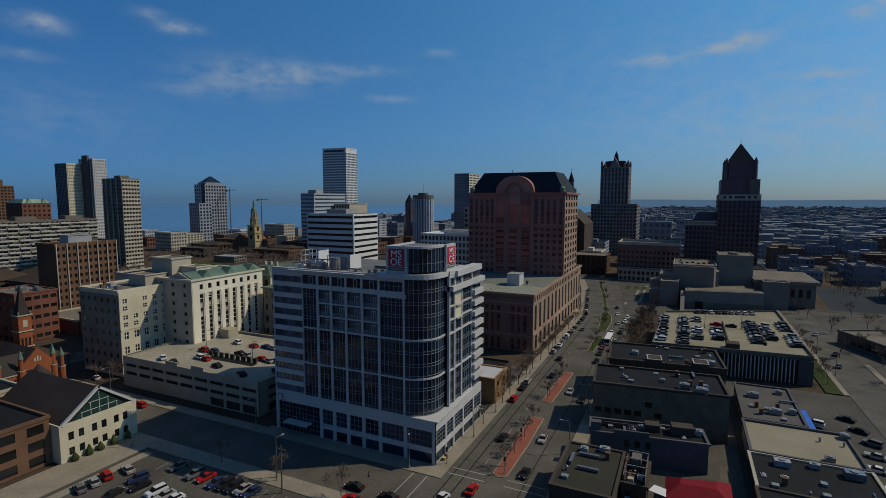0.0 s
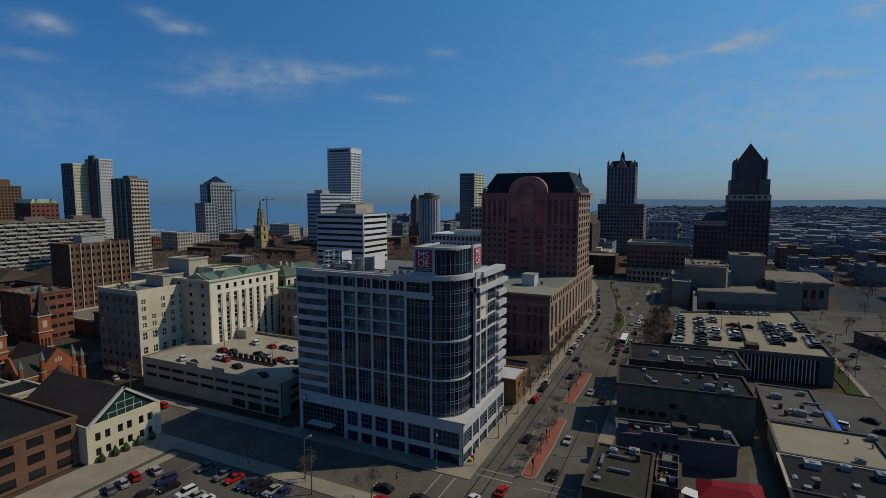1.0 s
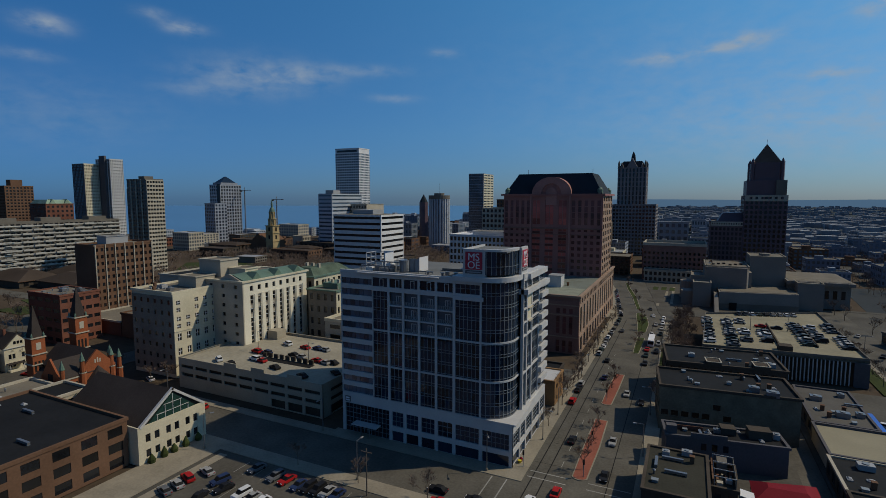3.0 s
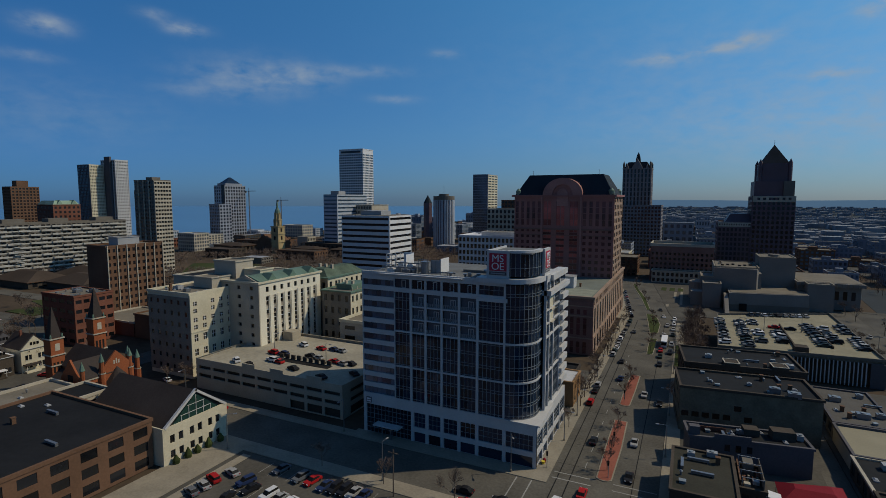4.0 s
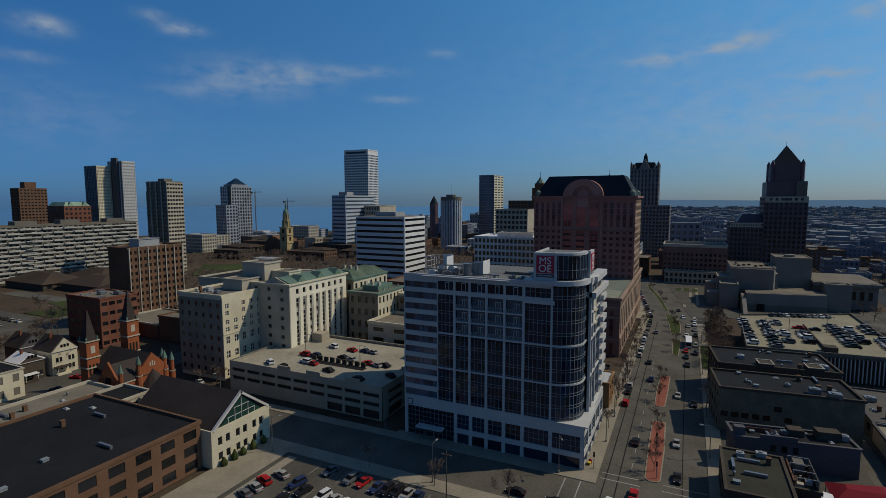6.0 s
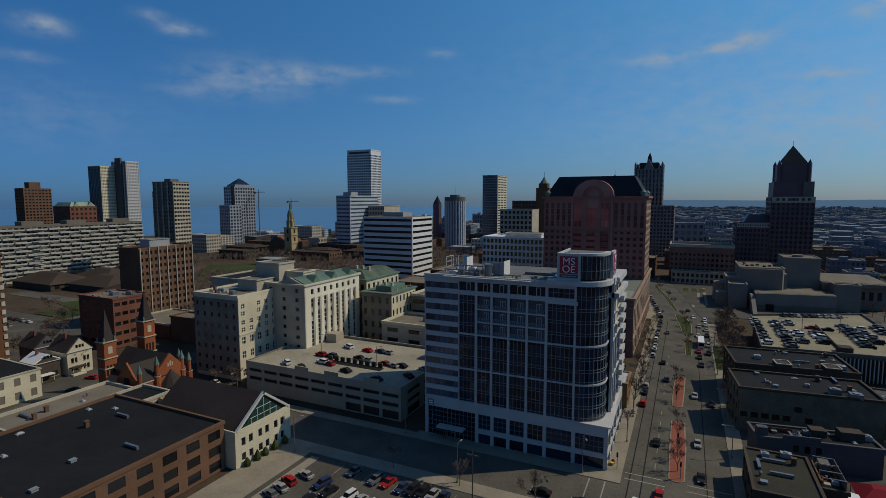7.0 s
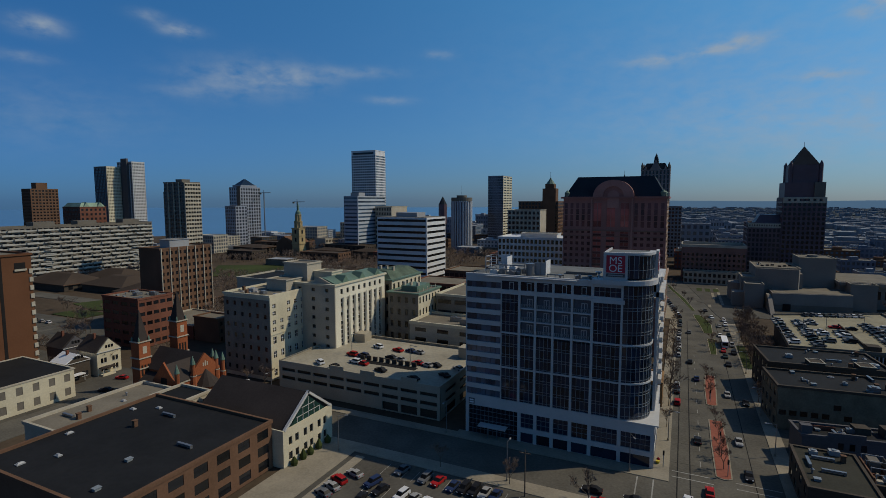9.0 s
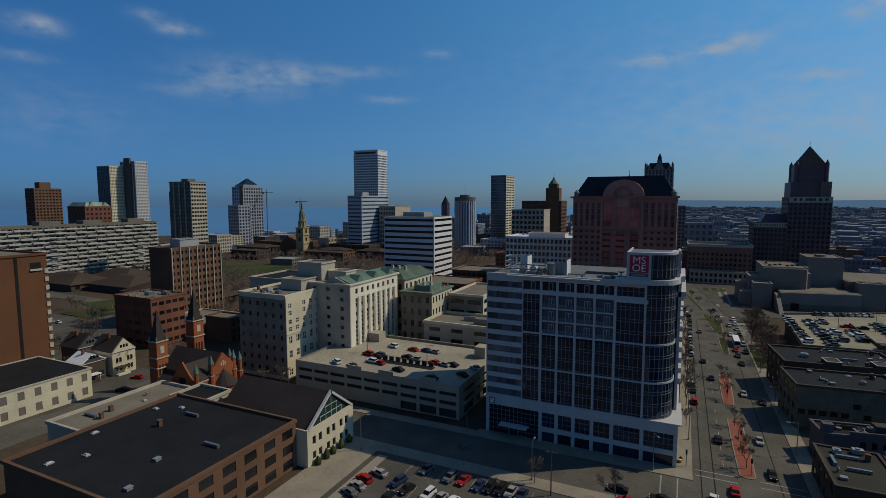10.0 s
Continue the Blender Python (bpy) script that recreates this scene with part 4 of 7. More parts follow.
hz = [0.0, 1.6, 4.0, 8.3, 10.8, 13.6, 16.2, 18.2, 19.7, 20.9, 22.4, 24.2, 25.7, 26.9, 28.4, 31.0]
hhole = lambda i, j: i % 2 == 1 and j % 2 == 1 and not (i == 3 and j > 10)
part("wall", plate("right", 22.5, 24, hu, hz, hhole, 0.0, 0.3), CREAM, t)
hall_cells = [(hu[i], hu[i + 1], hz[j], hz[j + 1]) for i in range(1, len(hu) - 1, 2) for j in range(1, len(hz) - 1, 2) if hhole(i, j)]
windows(t, "right", 22.5, 24, hall_cells, DARKGLASS, 0.0)
for u0, u1, z0, z1 in hall_cells:
    part("sash", Shape().box(22.56, 22.66, (u0 + u1) / 2 - 0.07, (u0 + u1) / 2 + 0.07, z0, z1).box(22.56, 22.68, u0, u1, (z0 + z1) / 2 - 0.06, (z0 + z1) / 2 + 0.06), LETTER, t)
part("belt_course", Shape().box(22.8, 23.0, 0, 24, 17.0, 17.4), CREAM, t)
t = block("roof_house", "cream penthouse on the hall's flat roof", -144, -134, 21, 30, 35.2, LIMESTONE, z0=31.2, parapet=0.4, category="roof house")


def colonnade():
    t = thing("pilastered_hall", "cream stone hall with tall pilasters and a green copper roof edge", "building", (-141, 26, 0))
    W, D, Z = 26.0, 35.5, 33.6
    part("body", Shape().box(0, W, 0, D, 0, Z), CREAM, t)
    # shade and sun put into colour: darker front, paler right side
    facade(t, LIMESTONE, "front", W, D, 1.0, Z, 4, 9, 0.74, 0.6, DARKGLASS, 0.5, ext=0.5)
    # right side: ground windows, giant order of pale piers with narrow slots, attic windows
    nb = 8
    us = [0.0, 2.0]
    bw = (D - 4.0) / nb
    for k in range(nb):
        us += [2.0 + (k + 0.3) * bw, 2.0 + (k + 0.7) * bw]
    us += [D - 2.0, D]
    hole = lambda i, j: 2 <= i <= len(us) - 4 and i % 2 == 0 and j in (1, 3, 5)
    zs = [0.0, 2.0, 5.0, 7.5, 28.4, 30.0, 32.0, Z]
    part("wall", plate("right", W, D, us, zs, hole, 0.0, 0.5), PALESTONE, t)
    cells = []
    rnd = random.Random(12)
    for i in range(2, len(us) - 3, 2):
        cells += [(us[i], us[i + 1], 2.0, 5.0), (us[i], us[i + 1], 30.0, 32.0)]
        cells += [(us[i], us[i + 1], 7.5 + 3.5 * k, 7.5 + 3.5 * k + 3.1) for k in range(6)]
        part("pilaster", Shape().box(W + 0.5, W + 0.72, us[i + 1] + 0.35, us[i + 1] + bw * 0.6 - 0.35, 7.0, 28.8), PALESTONE, t)
        for k in range(6):
            z = 7.5 + 3.5 * k
            part("spandrel", Shape().box(W, W + 0.24, us[i], us[i + 1], z + 3.0, min(z + 3.5, 28.4)), GRIMESHADE, t)
            part("sash_rail", Shape().box(W + 0.06, W + 0.16, us[i], us[i + 1], z + 1.45, z + 1.6), LETTER, t)
            if rnd.random() < 0.4:
                part("blind", Shape().box(W + 0.05, W + 0.1, us[i] + 0.1, us[i + 1] - 0.1, z + rnd.uniform(1.6, 2.3), z + 3.0), LIMESTONE, t)
    windows(t, "right", W, D, cells, DARKGLASS, 0.0)
    part("cornice", ring(W, D, 1.0, 0.4, Z, Z + 0.7), CREAM, t)
    part("copper_roof", Shape().prism([(W - 9, 0.5), (W + 0.4, 0.5), (W + 0.4, D), (W - 9, D)], Z + 0.7, Z + 2.6, [(W - 7.6, 0.6), (W - 5.0, 0.6), (W - 5.0, D - 0.1), (W - 7.6, D - 0.1)]), COPPER, t, "pale green copper roof strip")
    part("roof", Shape().box(0, W - 9, 0.3, D - 0.3, Z + 0.004, Z + 0.3), GRAVELROOF, t)
    for k in range(3):
        y = 5.0 + k * 11.5
        part("roof_dormer", Shape().gable(W - 4.5, W + 0.2, y, y + 4.5, Z + 0.8, Z + 3.3, "x"), COPPER, t)
    part("front_gable", Shape().gable(W - 13, W - 1, 0.0, 0.6, Z + 0.7, Z + 3.0, "y"), LIMESTONE, t)


colonnade()
block("roof_house", "cream stair tower above the pilastered hall", -144, -132, 31, 40, 40.5, LIMESTONE, z0=33, parapet=0.6, category="roof house")
block("roof_house", "low cream lift house above the pilastered hall", -132, -123, 35, 42, 37.2, CREAM, z0=33, parapet=0.4, category="roof house")
block("long_wing", "long dark-roofed wing behind the cream halls", -176, -138, 36, 60, 31.5, LIMESTONE, {"right": dict(bays=5, floors=6)}, roofm=TARROOF)


def mansard_hall(name, x0, x1, y0, y1, z, label, zr=6):
    t = thing(name, label, "building", (x0, y0, 0))
    W, D = x1 - x0, y1 - y0
    part("body", Shape().box(0, W, 0, D, 0, z), CREAM, t)
    # front darker than the right wall, with shade included in its colour
    facade(t, GRIMESHADE, "front", W, D, 0, z, 4, 5, 0.6, 0.5, DARKGLASS, 0.25, ext=0.25)
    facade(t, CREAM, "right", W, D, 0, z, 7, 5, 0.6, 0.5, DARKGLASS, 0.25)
    part("cornice", ring(W, D, 0.8, 0.4, z, z + 0.6), COPPER, t)
    if zr < 3:
        part("roof", Shape().box(0.4, W - 0.4, 0.4, D - 0.4, z + 0.004, z + 0.2), GRAVELROOF, t)
        part("copper_box", Shape().box(W * 0.25, W * 0.8, 5, D - 4, z + 0.2, z + zr), COPPER, t, "green copper roof box")
        for k in range(5):
            part("roof_post", Shape().box(W - 0.8, W - 0.5, 2 + k * 4, 2.3 + k * 4, z + 0.6, z + 2.0), LIMESTONE, t)
    else:
        part("mansard_roof", Shape().prism([(0.3, 0.3), (W - 0.3, 0.3), (W - 0.3, D - 0.3), (0.3, D - 0.3)], z + 0.6, z + zr, [(W * 0.3, 3.5), (W * 0.7, 3.5), (W * 0.7, D - 3.5), (W * 0.3, D - 3.5)]), OLDCOPPER, t, "weathered green copper hipped roof")
    for k in range(3):
        part("chimney", Shape().box(W * 0.25 + k * 3.4, W * 0.25 + k * 3.4 + 1.0, D * 0.3, D * 0.3 + 1.2, z + 1, z + zr + 1.5), LIMESTONE, t)


mansard_hall("copper_hall", -110.5, -96, 58, 79, 26.4, "cream stone hall with green copper roof and chimneys", 2.6)
mansard_hall("copper_hall", -128, -112.5, 64, 92, 30.5, "cream hall with ornate green mansard roof", 3.8)
# annex fronts get darker walls than the right sides, shade in the colour
block("cream_annex", "cream concrete annex stepping down towards the garage", -95.5, -66, 50, 70, 16.0, CREAM, {"front": dict(bays=3, floors=4, pier=0.5, span=0.6, wall=LIMESTONE), "right": dict(bays=4, floors=4, pier=0.6, span=0.6)}, roofm=GRAVELROOF, parapet=1.2)
block("cream_annex", "cream concrete annex with strip windows", -94, -78, 72, 104, 24.0, CREAM, {"front": dict(bays=2, floors=5, pier=0.2, span=0.6, wall=GRIMESHADE), "right": dict(bays=3, floors=6, pier=0.2, span=0.55)}, parapet=1.0)
block("long_low_hall", "brown brick hall with a flat roof", -76, -44, 98, 118, 19, BROWNBRICK, {"front": dict(bays=12, floors=3)}, roofm=TARROOF)


# ---- car park building beside the tower ----
def garage():
    t = thing("parking_garage", "cream concrete parking garage of three decks with an open roof", "parking garage", (-122, 3, 0))
    W, D, Z = 62.4, 42.0, 9.6
    part("deck_slab", Shape().box(0.4, W - 0.4, 0.4, D - 0.4, Z - 0.5, Z), DECK, t, "pale worn concrete roof deck")
    # solid dark filling that stands in for shade inside the decks
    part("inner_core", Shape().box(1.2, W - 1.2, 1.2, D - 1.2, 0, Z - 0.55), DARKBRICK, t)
    us = [0.0]
    for k in range(9):
        us += [1.2 + k * 6.8, 7.0 + k * 6.8]
    us.append(W)
    zs = [0.0, 0.3, 2.9, 4.2, 5.4, 7.1, 8.2, Z + 1.0]
    part("wall", plate("front", W, D, us, zs, lambda i, j: i % 2 == 1 and (j in (3, 5) or (j == 1 and i > 12)), -0.4, 0.0), GARAGEWALL, t)
    ur = [0.01, 4.0, 12.0, 15.0, 24.0, 28.0, 38.0, D]
    part("wall", plate("right", W, D, ur, zs, lambda i, j: i % 2 == 1 and j in (1, 3, 5), -0.4, 0.0), GARAGEWALL, t)
    part("wall", plate("left", W, D, [0.01, D], [0, Z + 1.0], lambda i, j: False, -0.4, 0.0), GARAGEWALL, t)
    part("wall", plate("back", W, D, [0.0, W], [0, Z + 1.0], lambda i, j: False, -0.4, 0.0), GARAGEWALL, t)
    for x in (22.0, 34.0, 49.0):
        part("parapet_step", Shape().box(x, x + 5.5, -0.1, 0.3, Z + 1.0, Z + 2.2), GARAGEWALL, t)
    for k in range(9):
        part("ramp_wall", Shape().box(23.5 + k * 2.6, 25.2 + k * 2.6, 15.6, 16.1, Z, Z + 1.5 + 0.1 * (k % 2)), DARKBRICK, t)
    # no opening here: a dark sheet paints the well's shade
    part("ramp_gap", Shape().box(26.0, 47.0, 12.4, 15.4, Z + 0.005, Z + 0.03), TAR, t, "flat dark sheet for the shade of a ramp well")
    part("stair_tower", Shape().box(55, 59, 31, 36, Z, Z + 4.0), GARAGEWALL, t)
    part("stair_tower", Shape().box(8, 13, 34, 39, Z, Z + 3.4), GARAGEWALL, t)


garage()
t = block("roof_shop", "small shop with a white flat roof and an tan brick wall", -10, 0.2, 42, 54, 7.8, SHOPBRICK, {"right": dict(bays=2, floors=2, pier=0.7, span=0.6)}, roofm=WHITE, parapet=0.5)
block("roof_shop", "small dark flat-roofed shop", -16, -2, 56, 66, 6, DARKBRICK, {"right": dict(bays=3, floors=1)}, roofm=TARROOF)

# ---- brick apartment slab, low red brick block ----
t = block("brick_apartments", "brown brick apartment slab of eleven storeys with pale fins", -258.5, -242, 47, 79, 40.5, BROWNBRICK, {"right": dict(bays=12, floors=11, pier=0.5, span=0.5, out=0.25)}, parapet=1.0)
for k in range(7):
    part("fin", Shape().box(16.75, 17.25, 0.2 + k * 5.2, 0.65 + k * 5.2, 0, 41.4), LIMESTONE, t)
block("roof_house", "grey lift house on the brick apartments", -254, -246, 56, 68, 45, GREYP, z0=40.6, parapet=0.3, category="roof house")
block("brick_offices", "low red brick office block with banded windows", -239, -214, 15, 32, 22, BRICK, {"right": dict(bays=5, floors=5, pier=0.25, span=0.62), "front": dict(bays=4, floors=5, pier=0.3, span=0.62)}, parapet=0.8)
block("brick_shed", "low brick hall with flat roof", -238, -206, 36, 62, 6.5, BRICK, {"right": dict(bays=9, floors=1, pier=0.3, span=0.5)}, rimm=LIMESTONE)
block("brick_store", "small red brick store with arched windows", -205, -189, 36, 46, 11, BROWNBRICK, {"right": dict(bays=3, floors=3, pier=0.6, span=0.5)}, roofm=GRAVELROOF)


def hipped(x0, x1, y0, y1, z, zr):
    """A low hall under a broad hipped roof."""
    FOOT.append((x0, x1, y0, y1))
    W, D = x1 - x0, y1 - y0
    t = thing("brown_hall", "low brown hall with a broad hipped roof", "building", (x0, y0, 0), "low halls by the park")
    part("wall", Shape().box(1, W - 1, 1, D - 1, 0, z), DARKBRICK, t)
    k = min(W, D) * 0.42
    part("roof", Shape().prism([(0, 0), (W, 0), (W, D), (0, D)], z, zr, [(k, k), (W - k, k), (W - k, D - k), (k, D - k)]), BROWNROOF, t, "brown shingled hipped roof")
    part("eave", Shape().box(-0.1, W + 0.1, -0.1, D + 0.1, z - 0.4, z - 0.01), BROWNBRICK, t)
    for i in range(4):
        part("window", Shape().box(W - 1, W - 0.94, D * (0.12 + 0.2 * i), D * (0.22 + 0.2 * i), 1.0, z - 1.2), DARKGLASS, t)


BROWNROOF = material("brown_shingle", (0.062, 0.046, 0.034), 0.95, spread=0.25, grain=1.0, blotch=0.05)
for x0, x1, y0, y1, z, zr in ((-455, -402, 86, 118, 5, 11), (-400, -352, 96, 130, 5, 10.5), (-350, -306, 88, 118, 4.5, 9.5), (-440, -395, 122, 152, 5, 10.5), (-390, -340, 134, 160, 5, 10), (-300, -266, 92, 116, 4.5, 8.5)):
    hipped(x0, x1, y0, y1, z, zr)
t = block("panel_tower", "windowless orange-brown brick tower with a dark vertical slot", -262, -213, -80, -25.4, 46.4, PANELBRICK, roofm=GRAVELROOF, parapet=0.8)
# the wall is not cut; a tar-coloured strip paints the slot's shade
part("slot", Shape().box(49.0, 49.1, 44.3, 45.3, 3, 46.3), TAR, t, "flat dark strip painting the shade of a vertical slot")
part("louvre", Shape().box(49.0, 49.12, 49.2, 52.6, 41.6, 43.9), TAR, t)
part("louvre_sill", Shape().box(49.12, 49.5, 49.0, 52.8, 40.9, 41.6), LIMESTONE, t)
for k in range(13):
    part("corner_block", Shape().box(48.6, 49.3, 53.6, 54.8, 2.5 + k * 3.1, 4.2 + k * 3.1), LIMESTONE, t)
# ---- hotel, offices and the far skyline ----
def striped(name, label, x0, x1, y0, y1, z, floors, wall=None, glass=None, lo=0.0):
    """A block of continuous window strips between pale bands."""
    W, D = x1 - x0, y1 - y0
    t = thing(name, label, "building", (x0, y0, 0))
    part("body", Shape().box(0, W, 0, D, 0, z), wall or WHITE, t)
    zs = [lo]
    fh = (z - 1.2 - lo) / floors
    for j in range(floors):
        zs += [lo + fh * (j + 0.55), lo + fh * (j + 0.97)]
    zs.append(z)
    part("wall", plate("front", W, D, [0, 0.3, W - 0.3, W + 0.6], zs, lambda i, j: i == 1 and j % 2 == 1, 0, 0.6), wall or WHITE, t)
    part("wall", plate("right", W, D, [0, 0.3, D - 0.3, D], zs, lambda i, j: i == 1 and j % 2 == 1, 0, 0.6), wall or WHITE, t)
    for j in range(1, len(zs) - 1, 2):
        part("window_strip", Shape().box(0.3, W - 0.3, -0.06, 0, zs[j], zs[j + 1]), glass or DARKGLASS, t)
        part("window_strip", Shape().box(W, W + 0.06, 0.3, D - 0.3, zs[j], zs[j + 1]), glass or DARKGLASS, t)
    part("roof", Shape().box(0.3, W - 0.3, 0.3, D - 0.3, z + 0.004, z + 0.2), GRAVELROOF, t)
    return t


for x0, x1, y0, y1, z, m in ((-158, -126, 122, 144, 10, GREYSTONE), (-120, -80, 126, 150, 8, LIMESTONE), (-156, -122, 160, 188, 13, BRICK), (-116, -82, 164, 190, 11, GREYSTONE), (-152, -118, 206, 234, 15, BROWNBRICK)):
    block("street_building", "flat-roofed city building among close streets", x0, x1, y0, y1, z, m, {"front": dict(bays=9, floors=3, pier=0.2, span=0.5), "right": dict(bays=6, floors=3, pier=0.2, span=0.5)}, roofm=GRAVELROOF if z % 2 else ROOFGREY, group="blocks behind the offices")
t = striped("striped_hotel", "white striped hotel block with black window bands", -208, -166, 204, 236, 53.5, 12, BRIGHT)
part("roof_house", Shape().box(12, 30, 8, 22, 53.6, 57), GREYP, t)
block("grid_offices", "white grid-fronted office block of nine storeys", -111, -63.5, 205, 235, 40.6, BRIGHT, {"front": dict(bays=17, floors=9, pier=0.36, span=0.36, out=0.5, lo=2), "right": dict(bays=10, floors=9, pier=0.36, span=0.36, out=0.5, lo=2)}, roofm=BRIGHT)
block("roof_house", "long white plant room on the grid-fronted offices", -97, -72, 212, 224, 43.4, WHITE, z0=40.7, parapet=0.3, category="roof house")
# the tallest white tower
t = block("white_skyscraper", "tall white bank tower with a fine window grid", -547, -496, 655, 688, 154, BRIGHT, {"front": dict(bays=13, floors=32, pier=0.2, span=0.42, out=0.5, hi=147, glass=SKYGLASS), "right": dict(bays=8, floors=32, pier=0.2, span=0.42, out=0.5, hi=147, glass=SKYGLASS)}, parapet=1.5)
part("top_band", Shape().box(4, 47, -0.7, -0.6, 148.5, 152), DARKGLASS, t, "dark lettering band below the roof line")
t = striped("glass_offices", "pale office block with blue-green window bands", -377, -357, 395, 458, 71.5, 15, HAZEPALE, SKYGLASS)
part("roof_house", Shape().box(3, 15, 10, 24, 71.6, 76), GREYP, t)
block("office_wing", "pale stone office wing", -354, -330, 430, 470, 58, LIMESTONE, {"front": dict(bays=10, floors=10)})
# stepped white tower with a glass pyramid
t = block("stepped_tower", "stepped white tower with a glass pyramid roof", -626, -604, 446, 486, 86, HAZEGREY, {"front": dict(bays=5, floors=17, pier=0.36, span=0.38, out=0.6, wall=HAZEPALE), "right": dict(bays=8, floors=17, pier=0.36, span=0.38, out=0.6)})
part("setback", Shape().box(2.5, 19.5, 4, 36, 86.1, 90), HAZEGREY, t)
part("pyramid", Shape().prism([(3.5, 6), (18.5, 6), (18.5, 34), (3.5, 34)], 90, 99.5, [(10, 19), (12, 19), (12, 21), (10, 21)]), GLASS, t, "dark glass pyramid")
part("glass_slot", Shape().box(16, 22.8, -0.9, -0.6, 40, 88), GLASS, t)
block("stepped_tower_wing", "lower glass wing of the stepped tower", -611, -590, 423, 445, 58, HAZEGREY, {"front": dict(bays=6, floors=12, glass=GLASS), "right": dict(bays=4, floors=12, glass=GLASS)})
# twin lakeside towers
t = block("lakeside_tower", "cream lakeside apartment tower with a blue glass flank", -728, -702, 309, 328, 112, CREAM, {"right": dict(bays=9, floors=26, pier=0.5, span=0.5, out=0.5), "front": dict(bays=8, floors=26, pier=0.2, span=0.3, out=0.4, glass=SKYGLASS, wall=BLUEGREY)})
t = block("lakeside_tower", "tall white lakeside apartment tower with a dark glass spine", -712, -681, 331, 349, 119, WHITE, {"right": dict(bays=8, floors=28, pier=0.45, span=0.5, out=0.5), "front": dict(bays=6, floors=28, pier=0.3, span=0.3, out=0.4, glass=GLASS)})
part("spine", Shape().box(12, 24, -3, -0.45, 0, 124), BLUEGREY, t, "dark blue-grey glass spine")
t = block("balcony_tower", "grey-brown apartment tower with stacked balconies", -411, -386, 177, 193, 81.5, GREYSTONE, {"right": dict(bays=6, floors=24, pier=0.2, span=0.5, out=1.2, wall=LIMESTONE), "front": dict(bays=8, floors=24, pier=0.3, span=0.4, wall=GREYSTONE)}, parapet=1.0)
part("roof_house", Shape().box(10, 18, 4, 12, 81.6, 85), GREYSTONE, t)
part("stair_shaft", Shape().box(-4.0, 0, 2, 14, 0, 74), GREYSTONE, t, "lower shaft stepping up the flank")
for k in range(3):
    part("fin", Shape().box(5 + 7 * k, 5.8 + 7 * k, -0.9, -0.18, 0, 82), LIMESTONE, t)
t = block("brown_tower", "brown brick apartment tower near the lake", -707, -689, 212, 241, 80, BROWNBRICK, {"right": dict(bays=8, floors=22, pier=0.4, span=0.5, out=0.6), "front": dict(bays=12, floors=22, pier=0.4, span=0.5, out=0.6)})
part("roof_house", Shape().box(4, 14, 8, 20, 80, 88), BROWNBRICK, t)
t = block("green_roofed_flats", "red brick apartment block with green copper gables", -534, -507, 161, 185, 60, BRICK, {"right": dict(bays=6, floors=14, pier=0.5, span=0.5), "front": dict(bays=12, floors=14, pier=0.5, span=0.5)})
part("copper_roof", Shape().prism([(0, 0), (27, 0), (27, 24), (0, 24)], 60.2, 64.5, [(3, 3), (24, 3), (24, 21), (3, 21)]), PALECOPPER, t, "pale green copper hipped roof")
for y in (3, 15.5):
    part("copper_gable", Shape().gable(20, 27.3, y, y + 6, 60.2, 65, "x"), PALECOPPER, t)
# the long balcony slab
t = block("balcony_slab", "very long grey apartment slab with staggered balconies", -489, -471, 40, 206, 45, GREYSTONE, {"right": dict(bays=40, floors=13, pier=0.3, span=0.5, out=0.3, wall=GREYSTONE), "front": dict(bays=4, floors=13, pier=0.3, span=0.5)}, parapet=1.0)
rnd = random.Random(4)
sh = Shape()
for j in range(13):
    for i in range(40):
        y = 166 * i / 40
        if (i + 2 * j) % 4 < 2 or rnd.random() < 0.12:
            sh.box(18.31, 20.0, y, y + 4.1, 45 / 13 * j + 0.2, 45 / 13 * j + 1.75)
        else:
            sh.box(18.31, 18.8, y, y + 4.1, 45 / 13 * j + 0.2, 45 / 13 * j + 1.35)
part("balcony_panels", sh, BALCONY, t, "staggered pale balcony panels", kind="stuff")
for y in (20, 66, 100, 140):
    part("roof_house", Shape().box(4, 14, y, y + 16, 45.2, 49), GREYSTONE, t)
    for k in range(14 if y in (66, 140) else 0):
        part("stair_landing", Shape().box(18.35, 20.3, y + 4.5, y + 11, 45 / 13 * k * 0.93, 45 / 13 * k * 0.93 + 0.5), BALCONY, t)
# round tower, slab tower, clock building
t = thing("round_tower", "round concrete hotel tower with vertical ribs", "tower", (-272, 520, 0))
part("shaft", Shape().cyl(0, 0, 13, 0, 64, 24), DARKSTONE, t)
for k in range(24):
    a = 2 * math.pi * k / 24
    part("rib", Shape().box(-0.95, 0.95, -0.95, 0.95, 0, 65).mesh("rib", HAZEPALE) if k == 0 else bpy.data.meshes["rib"], HAZEPALE, t, "", (13.4 * math.cos(a), 13.4 * math.sin(a), 0))
part("crown", Shape().cyl(0, 0, 14.5, 65, 70, 24), GREYSTONE, t)
part("roof_drum", Shape().cyl(0, 0, 7, 70, 73, 16), GREYSTONE, t)
part("mast", Shape().cyl(0, 0, 0.18, 73, 86, 6), STEEL, t)
t = thing("round_tower_wing", "slender dark tower beside the round hotel", "tower", (-341, 606, 0))
part("shaft", Shape().cyl(0, 0, 7, 0, 60, 8), DARKSTONE, t)
part("spire", Shape().cyl(0, 0, 7, 60, 72, 8, 0.5), DARKCOPPER, t)
